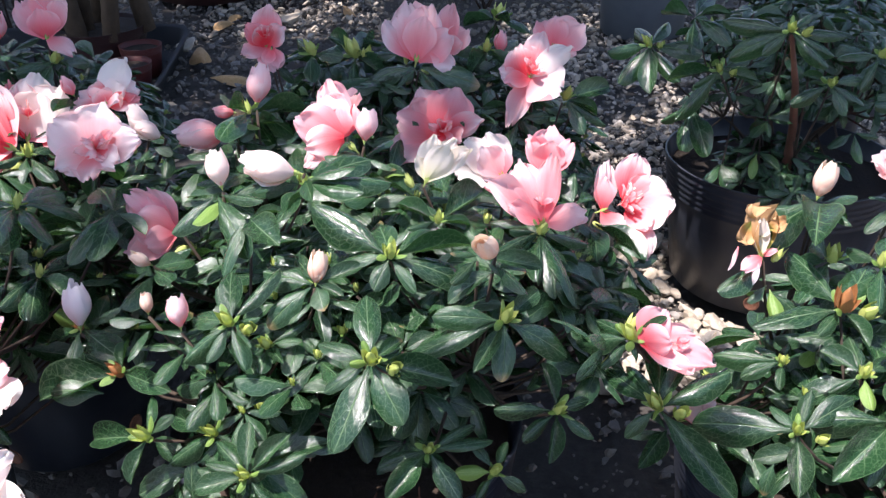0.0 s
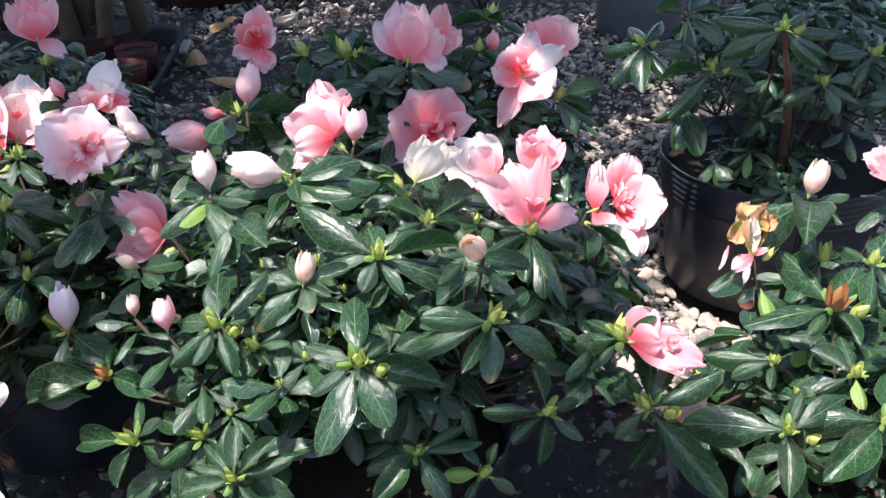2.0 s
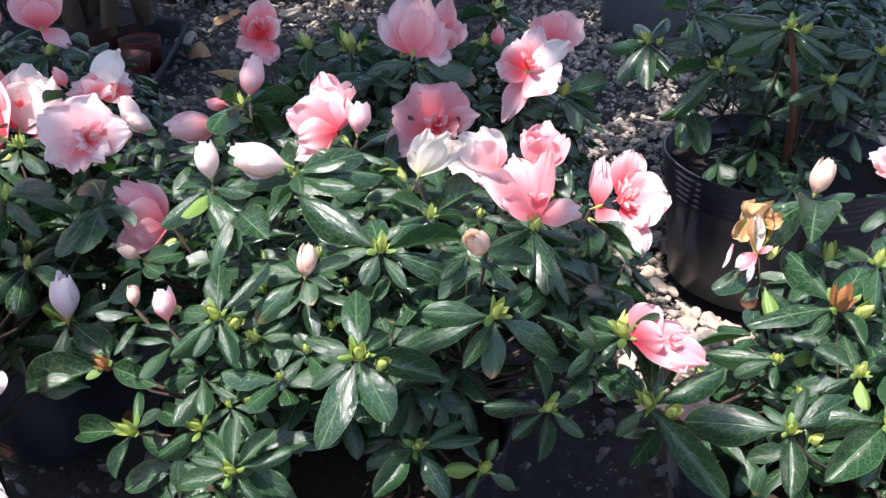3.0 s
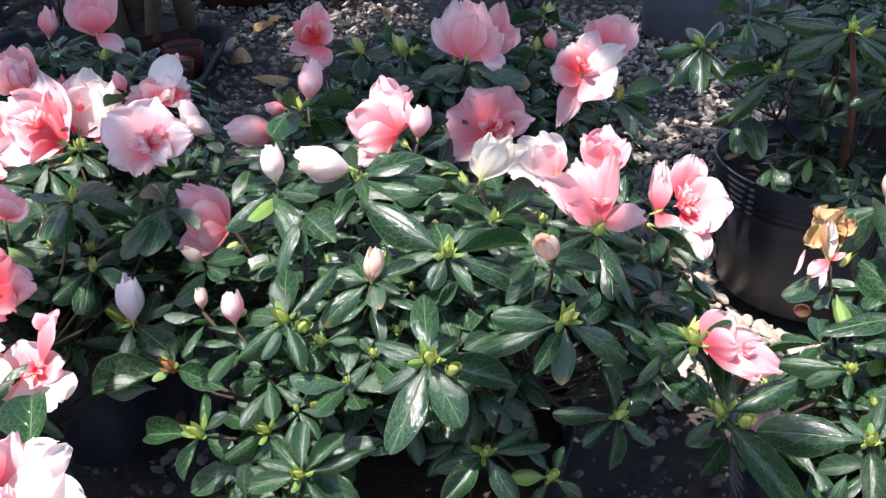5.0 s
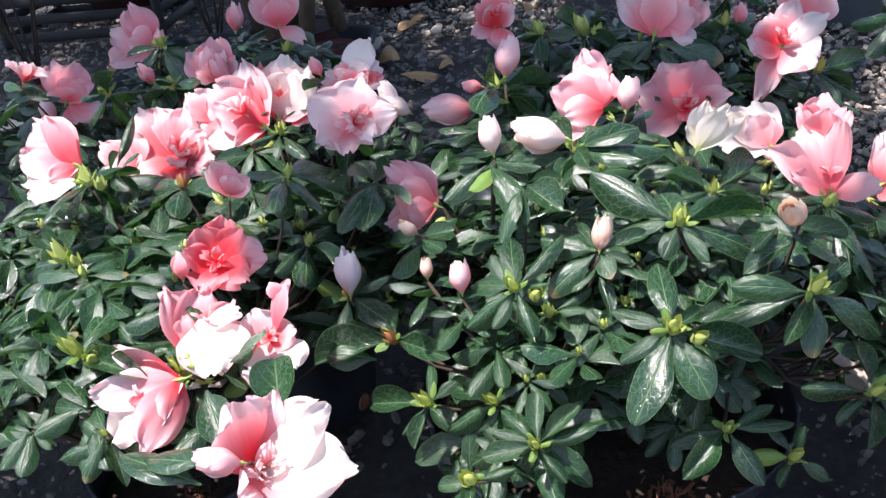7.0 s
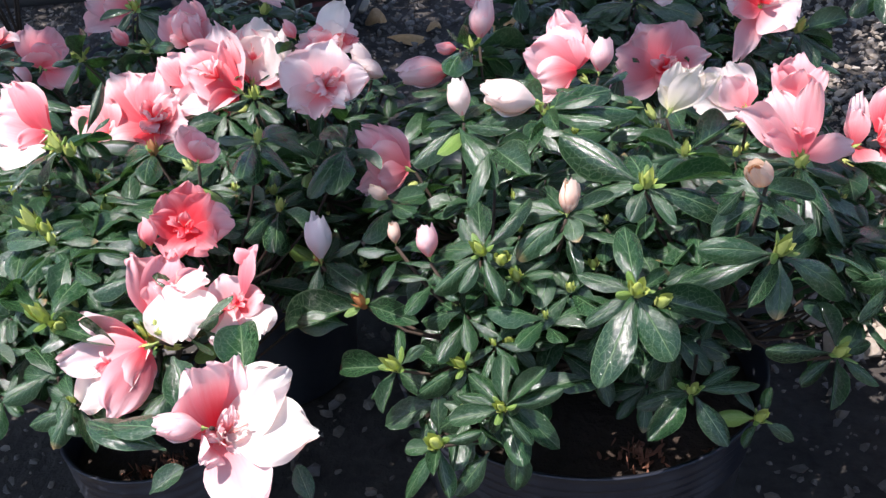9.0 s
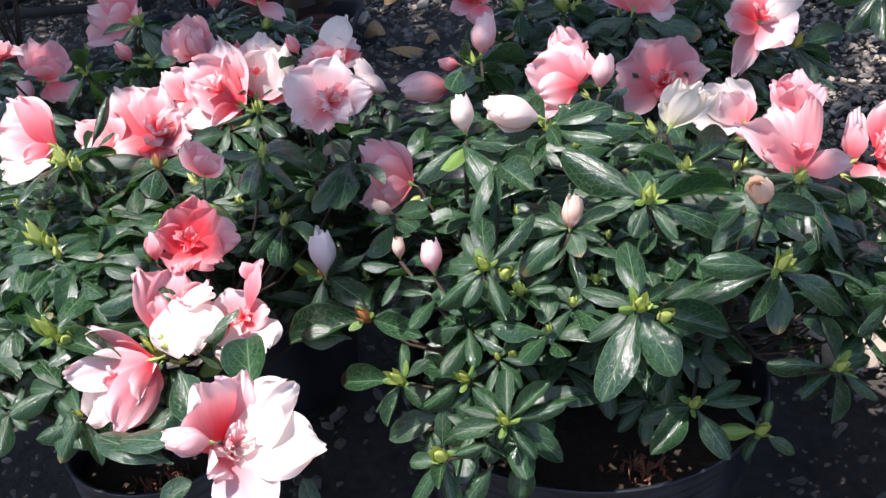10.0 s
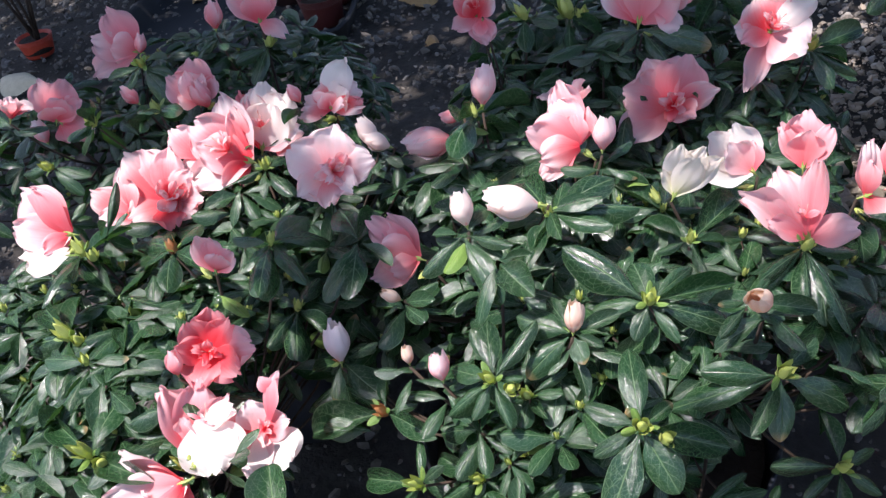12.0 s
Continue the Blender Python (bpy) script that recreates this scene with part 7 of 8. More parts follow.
bloom(AZ_BB, (-0.487, 0.742, 0.335), [
    (VIVID, (-0.526, 0.755, 0.385), 0.063, (0.46, -0.70, 0.54), "open"),
    (PETAL, (-0.511, 0.761, 0.384), 0.043, (0.27, -0.82, 0.50), "open"),
    (PETAL, (-0.483, 0.765, 0.385), 0.034, (0.17, -0.89, 0.42), "open"),
    (VIVID, (-0.512, 0.709, 0.343), 0.047, (0.32, -0.33, 0.89), "open"),
    (PETAL, (-0.448, 0.731, 0.347), 0.041, (-0.14, -0.65, 0.74), "open"),
    (VIVID, (-0.462, 0.750, 0.366), 0.032, (-0.15, -0.79, 0.60), "open"),
    (DEEP, (-0.470, 0.705, 0.335), 0.035, (0.13, -0.37, 0.92), "open"),
    (VIVID, (-0.452, 0.719, 0.339), 0.027, (-0.06, -0.46, 0.88), "open"),
], heart=((-0.477, 0.732, 0.350), 0.020, 14, (VIVID, PALE, DEEP)), label="wide ruffled rose-pink double flower")
bloom(AZ_BB, (-0.517, 0.720, 0.338), [
    (VIVID, (-0.559, 0.729, 0.363), 0.031, (0.26, -0.63, 0.73), "open"),
    (PETAL, (-0.544, 0.708, 0.347), 0.029, (0.23, -0.35, 0.91), "open"),
    (VIVID, (-0.530, 0.743, 0.369), 0.028, (0.27, -0.82, 0.50), "open"),
    (VIVID, (-0.526, 0.703, 0.344), 0.021, (0.12, -0.23, 0.97), "open"),
])
bloom(AZ_BB, (-0.405, 0.776, 0.355), [
    (PETAL, (-0.462, 0.783, 0.398), 0.054, (-0.15, -0.72, 0.67), "open"),
    (PALE, (-0.434, 0.804, 0.417), 0.039, (0.07, -0.85, 0.51), "open"),
    (PALE, (-0.462, 0.747, 0.358), 0.042, (-0.16, -0.47, 0.87), "open"),
    (VIVID, (-0.426, 0.744, 0.349), 0.027, (-0.19, -0.98, -0.05), "shell"),
    (PETAL, (-0.448, 0.764, 0.386), 0.043, (-0.04, -0.66, 0.75), "open"),
    (VIVID, (-0.419, 0.799, 0.406), 0.025, (0.48, -0.75, 0.46), "open"),
    (PETAL, (-0.490, 0.793, 0.390), 0.035, (0.17, -0.73, 0.67), "open", (-0.460, 0.777, 0.365)),
    (PALE, (-0.479, 0.774, 0.362), 0.030, (0.14, -0.44, 0.89), "open", (-0.451, 0.777, 0.365)),
], heart=((-0.431, 0.770, 0.379), 0.021, 7, (PETAL, VIVID)))
bloom(AZ_BB, (-0.402, 0.799, 0.355), [
    (WHITE, (-0.396, 0.830, 0.414), 0.053, (0.16, -0.65, 0.74), "open"),
    (WHITE, (-0.373, 0.827, 0.403), 0.047, (-0.03, -0.67, 0.74), "open"),
    (DEEP, (-0.422, 0.828, 0.407), 0.034, (0.56, -0.71, 0.43), "open"),
    (PALE, (-0.361, 0.806, 0.376), 0.034, (-0.05, -0.49, 0.87), "open"),
    (WHITE, (-0.382, 0.808, 0.399), 0.049, (0.16, -0.65, 0.74), "shell"),
    (VIVID, (-0.409, 0.827, 0.409), 0.028, (0.36, -0.67, 0.64), "open"),
], heart=((-0.397, 0.805, 0.385), 0.014, 4, (PALE, VIVID)))
bloom(AZ_BB, (-0.390, 0.803, 0.353), [
    (ROSE, (-0.362, 0.810, 0.367), 0.022, (0.36, -0.59, 0.72), "open"),
    (VIVID, (-0.369, 0.795, 0.356), 0.020, (0.32, -0.33, 0.89), "open"),
], collar=0)
bloom(AZ_BB, (-0.298, 0.704, 0.383), [
    (PALE, (-0.288, 0.711, 0.424), 0.045, (0.01, -0.92, 0.40), "open"),
    (PALE, (-0.257, 0.694, 0.401), 0.036, (-0.29, -0.78, 0.55), "open"),
    (PALE, (-0.328, 0.700, 0.412), 0.041, (0.31, -0.83, 0.46), "open"),
    (PALE, (-0.318, 0.672, 0.383), 0.030, (0.31, -0.55, 0.77), "open"),
    (BLUSH, (-0.293, 0.665, 0.378), 0.035, (0.01, -0.51, 0.86), "open"),
    (PALE, (-0.273, 0.674, 0.386), 0.028, (-0.30, -0.56, 0.78), "open"),
], heart=((-0.289, 0.692, 0.393), 0.019, 14, (BLUSH, PALE, VIVID)), label="pale pink flower with a ruffled heart")
bloom(AZ_BB, (-0.330, 0.825, 0.382), [
    (WHITE, (-0.316, 0.849, 0.424), 0.039, (-0.30, -0.71, 0.63), "open"),
    (PALE, (-0.300, 0.830, 0.402), 0.040, (-0.29, -0.65, 0.70), "open"),
    (DEEP, (-0.294, 0.813, 0.391), 0.020, (0.01, -0.98, 0.18), "open"),
    (VIVID, (-0.340, 0.839, 0.403), 0.026, (0.40, -0.68, 0.61), "open"),
    (WHITE, (-0.310, 0.823, 0.403), 0.036, (-0.09, -0.68, 0.72), "shell"),
])
bloom(AZ_BB, (-0.326, 0.818, 0.384), [
    (VIVID, (-0.360, 0.810, 0.385), 0.020, (0.01, -0.41, 0.91), "open"),
    (PALE, (-0.356, 0.828, 0.395), 0.024, (0.11, -0.75, 0.65), "open"),
    (VIVID, (-0.336, 0.828, 0.397), 0.022, (0.01, -0.76, 0.65), "open"),
    (VIVID, (-0.292, 0.813, 0.389), 0.019, (0.01, -0.48, 0.88), "open"),
    (PALE, (-0.312, 0.811, 0.395), 0.019, (0.01, -0.51, 0.86), "open"),
])
flower(AZ_BB, "bud_pink", (-0.357, 0.820, 0.393), (-0.51, 0.26, 0.82), 0.028, 0)
flower(AZ_BB, "bud_white", (-0.267, 0.750, 0.380), (-0.51, 0.26, 0.82), 0.042, 0)
flower(AZ_BB, "bud_white", (-0.254, 0.750, 0.377), (-0.84, -0.12, 0.52), 0.040, 0)
bloom(AZ_BB, (-0.492, 0.870, 0.376), [
    (ROSE, (-0.524, 0.881, 0.407), 0.038, (0.37, -0.74, 0.57), "open"),
    (ROSE, (-0.499, 0.896, 0.418), 0.042, (0.17, -0.84, 0.51), "open"),
    (ROSE, (-0.475, 0.886, 0.400), 0.030, (-0.13, -0.79, 0.59), "open"),
    (PALE, (-0.499, 0.876, 0.411), 0.028, (0.58, -0.56, 0.59), "shell"),
    (PETAL, (-0.483, 0.877, 0.407), 0.026, (-0.37, -0.67, 0.64), "shell"),
    (BLUSH, (-0.510, 0.864, 0.389), 0.026, (0.35, -0.52, 0.78), "open"),
], heart=((-0.490, 0.872, 0.396), 0.013, 4, (PALE, PETAL)))
flower(AZ_BB, "bud_pink", (-0.479, 0.864, 0.373), (-0.22, -0.06, 0.97), 0.046, 0)
AZ_BB.fill((-0.36, 0.70, 0), 0.15, 0.345, 0.25, 44, 0.6, 0.037, 0.022, 19, 0.25)
AZ_BB.fill((-0.42, 0.80, 0), 0.18, 0.365, 0.22, 100, 0.7, 0.037, 0.024, 9, 0.25)
AZ_BB.grow()

AZ_C = Plant("azalea", "shaded azalea with half-open pale pink flowers in a black pot", (-0.62, 1.10, 0.17))
AZ_C.whorl((-0.669, 0.826, 0.334), (-0.09, -0.60, 0.79), 0.03, 0, "green", 20, 0.020)
AZ_C.blade((-0.672, 0.826, 0.334), (-0.711, 0.826, 0.329), 0.36, (-0.04, -0.66, 0.75))
AZ_C.blade((-0.666, 0.826, 0.334), (-0.623, 0.815, 0.331), 0.36, (-0.04, -0.66, 0.75))
AZ_C.blade((-0.666, 0.825, 0.333), (-0.632, 0.800, 0.318), 0.36, (-0.04, -0.66, 0.75))
AZ_C.blade((-0.671, 0.828, 0.335), (-0.705, 0.848, 0.346), 0.36, (-0.04, -0.66, 0.75))
AZ_C.whorl((-0.573, 0.922, 0.402), (0.13, -0.57, 0.81), 0.03, 0, "green", 20, 0.020)
AZ_C.blade((-0.575, 0.919, 0.401), (-0.595, 0.893, 0.386), 0.36, (0.14, -0.63, 0.76))
AZ_C.blade((-0.571, 0.921, 0.401), (-0.535, 0.914, 0.390), 0.36, (0.14, -0.63, 0.76))
AZ_C.blade((-0.571, 0.920, 0.400), (-0.535, 0.888, 0.373), 0.45, (0.14, -0.63, 0.76))
AZ_C.blade((-0.576, 0.920, 0.401), (-0.611, 0.904, 0.396), 0.36, (0.14, -0.63, 0.76))
AZ_C.whorl((-0.477, 1.053, 0.356), (0.43, -0.21, 0.87), 0.03, 0, "green", 20, 0.020)
AZ_C.blade((-0.479, 1.050, 0.356), (-0.506, 1.015, 0.361), 0.36, (0.40, -0.37, 0.84))
AZ_C.blade((-0.475, 1.055, 0.355), (-0.446, 1.093, 0.350), 0.36, (0.40, -0.37, 0.84))
AZ_C.blade((-0.477, 1.056, 0.356), (-0.469, 1.101, 0.364), 0.36, (0.40, -0.37, 0.84))
AZ_C.blade((-0.477, 1.050, 0.355), (-0.481, 0.997, 0.344), 0.36, (0.40, -0.37, 0.84))
bloom(AZ_C, (-0.728, 0.941, 0.331), [
    (ROSE, (-0.748, 0.967, 0.379), 0.038, (0.37, -0.74, 0.57), "open"),
    (ROSE, (-0.719, 0.971, 0.374), 0.053, (0.17, -0.79, 0.59), "open"),
    (ROSE, (-0.698, 0.957, 0.354), 0.037, (-0.15, -0.72, 0.67), "open"),
    (BLUSH, (-0.730, 0.940, 0.352), 0.041, (-0.06, 0.97, -0.22), "shell"),
    (ROSE, (-0.707, 0.947, 0.357), 0.039, (-0.27, 0.94, -0.20), "shell"),
])
bloom(AZ_C, (-0.721, 0.939, 0.330), [
    (BLUSH, (-0.680, 0.937, 0.321), 0.034, (0.15, -0.56, 0.81), "open"),
    (ROSE, (-0.708, 0.923, 0.313), 0.027, (0.15, -0.47, 0.87), "open"),
    (BLUSH, (-0.690, 0.928, 0.314), 0.024, (0.15, -0.47, 0.87), "open"),
], collar=0)
flower(AZ_C, "bud_pale", (-0.739, 0.923, 0.312), (-0.43, 0.29, 0.86), 0.045, 0)
bloom(AZ_C, (-0.645, 1.039, 0.370), [
    (ROSE, (-0.684, 1.064, 0.423), 0.045, (0.15, -0.74, 0.66), "open"),
    (BLUSH, (-0.704, 1.040, 0.396), 0.049, (0.25, -0.65, 0.72), "open"),
    (BLUSH, (-0.706, 1.011, 0.359), 0.037, (0.23, -0.47, 0.85), "open"),
    (BLUSH, (-0.674, 1.029, 0.385), 0.045, (-0.05, 0.98, -0.20), "shell"),
])
flower(AZ_C, "bud_pink", (-0.641, 1.034, 0.369), (0.12, 0.43, 0.89), 0.035, 0)
flower(AZ_C, "bud_pink", (-0.581, 0.899, 0.367), (-0.66, 0.18, 0.73), 0.036, 0)
flower(AZ_C, "bell_b", (-0.708, 0.849, 0.385), (0.37, 0.33, 0.87), 0.045, 0)
bloom(AZ_C, (-0.486, 1.068, 0.380), [
    (ROSE, (-0.525, 1.093, 0.425), 0.039, (0.21, -0.80, 0.56), "open"),
    (ROSE, (-0.505, 1.102, 0.437), 0.044, (0.01, -0.82, 0.57), "open"),
    (BLUSH, (-0.472, 1.094, 0.427), 0.040, (-0.20, -0.80, 0.56), "open"),
    (BLUSH, (-0.451, 1.051, 0.371), 0.026, (-0.09, -0.50, 0.86), "limp"),
    (ROSE, (-0.490, 1.075, 0.416), 0.043, (-0.01, 0.98, -0.18), "shell"),
])
flower(AZ_C, "bud_pink", (-0.542, 1.057, 0.381), (0.01, 0.38, 0.92), 0.050, 0)
AZ_C.fill((-0.58, 1.10, 0), 0.22, 0.36, 0.22, 130, 0.72, 0.038, 0.025, 10, 0.25)
AZ_C.fill((-0.80, 0.99, 0), 0.17, 0.345, 0.22, 46, 0.6, 0.040, 0.026, 20, 0.25)
AZ_C.grow()

AZ_D = Plant("azalea", "shaded azalea with dark blue-green leaves and large pink flowers", (0.0, 1.02, 0.17))
AZ_D.whorl((-0.027, 0.940, 0.382), (-0.09, -0.34, 0.94), 0.03, 0, "", 20, 0.014)
AZ_D.blade((-0.030, 0.940, 0.382), (-0.083, 0.938, 0.376), 0.36, (-0.07, -0.46, 0.88))
AZ_D.blade((-0.029, 0.938, 0.381), (-0.051, 0.915, 0.371), 0.36, (-0.07, -0.46, 0.88))
AZ_D.blade((-0.025, 0.937, 0.381), (-0.005, 0.900, 0.370), 0.41, (-0.07, -0.46, 0.88))
AZ_D.blade((-0.024, 0.939, 0.382), (0.041, 0.919, 0.376), 0.36, (-0.01, -0.48, 0.88))
AZ_D.blade((-0.024, 0.940, 0.382), (0.023, 0.942, 0.387), 0.36, (-0.07, -0.46, 0.88))
AZ_D.whorl((-0.102, 1.011, 0.374), (-0.33, -0.11, 0.94), 0.03, 0, "green", 20, 0.028)
AZ_D.bud((-0.090, 1.007, 0.370), (0.17, -0.41, 0.94), 0.024, "green", 1)
AZ_D.blade((-0.104, 1.013, 0.375), (-0.139, 1.056, 0.389), 0.36, (-0.10, -0.51, 0.85))
AZ_D.blade((-0.099, 1.009, 0.375), (-0.054, 0.985, 0.388), 0.36, (-0.29, -0.28, 0.92))
AZ_D.blade((-0.101, 1.014, 0.375), (-0.085, 1.065, 0.386), 0.36, (-0.29, -0.28, 0.92))
AZ_D.blade((-0.105, 1.010, 0.373), (-0.135, 1.007, 0.362), 0.36, (-0.29, -0.28, 0.92))
AZ_D.blade((-0.100, 1.008, 0.374), (-0.066, 0.964, 0.368), 0.36, (-0.18, -0.42, 0.89))
AZ_D.blade((-0.102, 1.008, 0.374), (-0.103, 0.949, 0.367), 0.36, (-0.29, -0.28, 0.92))
AZ_D.whorl((-0.151, 1.012, 0.377), (-0.46, -0.09, 0.88), 0.03, 0, "green", 20, 0.026)
AZ_D.blade((-0.154, 1.013, 0.377), (-0.207, 1.039, 0.366), 0.41, (-0.24, -0.35, 0.91))
AZ_D.blade((-0.153, 1.015, 0.378), (-0.181, 1.061, 0.387), 0.36, (-0.26, -0.50, 0.82))
AZ_D.blade((-0.149, 1.010, 0.378), (-0.117, 0.974, 0.391), 0.36, (-0.40, -0.27, 0.87))
AZ_D.blade((-0.152, 1.009, 0.377), (-0.154, 0.960, 0.370), 0.36, (-0.40, -0.27, 0.87))
AZ_D.whorl((0.136, 0.941, 0.345), (0.41, -0.30, 0.86), 0.03, 0, "green", 20, 0.020)
AZ_D.blade((0.139, 0.943, 0.345), (0.192, 0.973, 0.351), 0.41, (0.15, -0.56, 0.81))
AZ_D.blade((0.139, 0.942, 0.344), (0.176, 0.944, 0.327), 0.36, (0.35, -0.44, 0.83))
AZ_D.blade((0.134, 0.940, 0.346), (0.096, 0.919, 0.356), 0.36, (0.35, -0.44, 0.83))
AZ_D.blade((0.138, 0.939, 0.344), (0.158, 0.906, 0.322), 0.36, (0.35, -0.44, 0.83))
AZ_D.blade((0.139, 0.941, 0.344), (0.189, 0.938, 0.319), 0.32, (0.35, -0.44, 0.83))
AZ_D.whorl((0.084, 0.911, 0.333), (0.26, -0.40, 0.88), 0.03, 0, "", 20, 0.020)
AZ_D.blade((0.081, 0.912, 0.334), (0.041, 0.912, 0.346), 0.36, (0.21, -0.51, 0.83))
AZ_D.blade((0.083, 0.909, 0.332), (0.070, 0.868, 0.318), 0.36, (0.21, -0.51, 0.83))
AZ_D.blade((0.086, 0.910, 0.332), (0.108, 0.889, 0.316), 0.36, (0.21, -0.51, 0.83))
AZ_D.blade((0.087, 0.913, 0.333), (0.124, 0.933, 0.332), 0.36, (0.21, -0.51, 0.83))
AZ_D.whorl((0.051, 1.016, 0.378), (0.17, -0.09, 0.98), 0.03, 0, "green", 20, 0.020)
AZ_D.blade((0.048, 1.016, 0.379), (0.011, 1.016, 0.385), 0.36, (0.15, -0.27, 0.95))
AZ_D.blade((0.053, 1.019, 0.379), (0.093, 1.060, 0.386), 0.36, (0.04, -0.38, 0.92))
AZ_D.blade((0.050, 1.014, 0.378), (0.030, 0.963, 0.368), 0.36, (0.10, -0.38, 0.92))
AZ_D.blade((0.052, 1.014, 0.378), (0.075, 0.976, 0.370), 0.36, (0.15, -0.27, 0.95))
AZ_D.whorl((0.070, 1.135, 0.385), (0.22, 0.29, 0.93), 0.03, 0, "green", 20, 0.030)
AZ_D.blade((0.068, 1.137, 0.384), (0.027, 1.176, 0.371), 0.36, (0.10, 0.19, 0.98))
AZ_D.blade((0.072, 1.132, 0.385), (0.109, 1.090, 0.399), 0.36, (0.12, 0.18, 0.98))
AZ_D.blade((0.069, 1.136, 0.382), (0.065, 1.172, 0.341), 0.36, (0.23, 0.53, 0.82))
AZ_D.blade((0.070, 1.132, 0.386), (0.080, 1.088, 0.414), 0.36, (0.18, 0.32, 0.93))
bloom(AZ_D, (-0.029, 0.947, 0.387), [
    (PETAL, (-0.060, 0.971, 0.430), 0.041, (0.32, -0.71, 0.63), "open"),
    (PETAL, (-0.038, 0.983, 0.447), 0.043, (0.11, -0.82, 0.57), "open"),
    (BLUSH, (-0.014, 0.979, 0.444), 0.041, (-0.09, -0.82, 0.57), "open"),
    (BLUSH, (0.006, 0.955, 0.420), 0.052, (-0.19, -0.67, 0.71), "open"),
    (BLUSH, (-0.021, 0.958, 0.434), 0.038, (0.01, -0.76, 0.66), "shell"),
    (PALE, (0.013, 0.933, 0.382), 0.024, (0.01, -0.51, 0.86), "limp", (-0.012, 0.948, 0.396)),
])
bloom(AZ_D, (0.000, 0.980, 0.388), [
    (BLUSH, (0.011, 1.012, 0.437), 0.027, (0.01, -0.82, 0.57), "open"),
    (BLUSH, (0.029, 0.991, 0.412), 0.033, (-0.29, -0.65, 0.70), "open"),
    (BLUSH, (0.020, 0.979, 0.402), 0.028, (-0.19, -0.59, 0.78), "open"),
])
bloom(AZ_D, (0.094, 0.919, 0.377), [
    (VIVID, (0.082, 0.928, 0.410), 0.047, (0.21, -0.85, 0.47), "open"),
    (PETAL, (0.062, 0.911, 0.389), 0.035, (0.32, -0.71, 0.63), "open"),
    (WHITE, (0.137, 0.926, 0.411), 0.026, (-0.19, -0.74, 0.64), "limp"),
    (PETAL, (0.108, 0.938, 0.423), 0.031, (0.01, -0.87, 0.49), "open"),
    (PALE, (0.123, 0.890, 0.374), 0.057, (-0.19, -0.59, 0.78), "open"),
    (BLUSH, (0.070, 0.873, 0.343), 0.026, (0.11, -0.60, 0.79), "open"),
    (ROSE, (0.067, 0.899, 0.381), 0.024, (0.21, -0.59, 0.78), "open"),
], heart=((0.097, 0.911, 0.391), 0.018, 7, (DEEP, VIVID)), label="pink flower with a deep rose throat")
bloom(AZ_D, (-0.001, 0.865, 0.333), [
    (BLUSH, (-0.045, 0.859, 0.357), 0.057, (0.31, -0.78, 0.55), "open"),
    (BLUSH, (-0.024, 0.879, 0.379), 0.042, (0.11, -0.91, 0.39), "open"),
    (ROSE, (0.014, 0.880, 0.380), 0.053, (0.01, -0.92, 0.40), "open"),
    (PETAL, (0.040, 0.857, 0.355), 0.027, (-0.29, -0.78, 0.55), "open"),
    (BLUSH, (-0.051, 0.829, 0.327), 0.038, (0.21, -0.50, 0.84), "open"),
    (ROSE, (0.017, 0.837, 0.340), 0.030, (-0.19, -0.50, 0.85), "open"),
], heart=((0.001, 0.853, 0.345), 0.019, 10, (VIVID, DEEP, ROSE)))
bloom(AZ_D, (-0.194, 0.983, 0.392), [
    (ROSE, (-0.187, 0.967, 0.376), 0.022, (0.01, -0.51, 0.86), "open"),
    (ROSE, (-0.200, 0.969, 0.379), 0.019, (0.01, -0.51, 0.86), "open"),
], collar=0)
bloom(AZ_D, (-0.203, 0.999, 0.389), [
    (VIVID, (-0.201, 1.011, 0.435), 0.036, (0.01, -0.82, 0.57), "open"),
    (DEEP, (-0.221, 0.997, 0.417), 0.028, (0.31, -0.78, 0.55), "open"),
    (VIVID, (-0.182, 0.996, 0.414), 0.029, (-0.29, -0.78, 0.55), "open"),
    (VIVID, (-0.205, 0.986, 0.415), 0.028, (0.11, -0.67, 0.73), "open"),
    (ROSE, (-0.189, 0.964, 0.375), 0.031, (0.01, -0.51, 0.86), "open"),
    (ROSE, (-0.226, 0.974, 0.391), 0.023, (0.21, -0.50, 0.84), "open"),
], heart=((-0.200, 0.988, 0.410), 0.014, 5, (DEEP, VIVID)), label="ruffled coral-pink flower")
flower(AZ_D, "bud_pink", (0.067, 1.015, 0.375), (0.10, 0.40, 0.91), 0.036, 0)
bloom(AZ_D, (0.126, 0.998, 0.387), [
    (ROSE, (0.110, 1.016, 0.415), 0.026, (0.21, -0.74, 0.64), "open"),
    (BLUSH, (0.133, 1.020, 0.419), 0.032, (0.01, -0.82, 0.57), "open"),
    (BLUSH, (0.163, 1.012, 0.412), 0.047, (-0.19, -0.74, 0.64), "open"),
    (BLUSH, (0.153, 0.990, 0.385), 0.029, (-0.19, -0.59, 0.78), "open"),
])
AZ_D.fill((-0.03, 1.01, 0), 0.24, 0.385, 0.20, 185, 0.78, 0.040, 0.025, 11, 0.3)
AZ_D.fill((-0.03, 1.02, 0), 0.2, 0.33, 0.2, 60, 0.3, 0.04, 0.022, 21, 0.0)
AZ_D.grow()

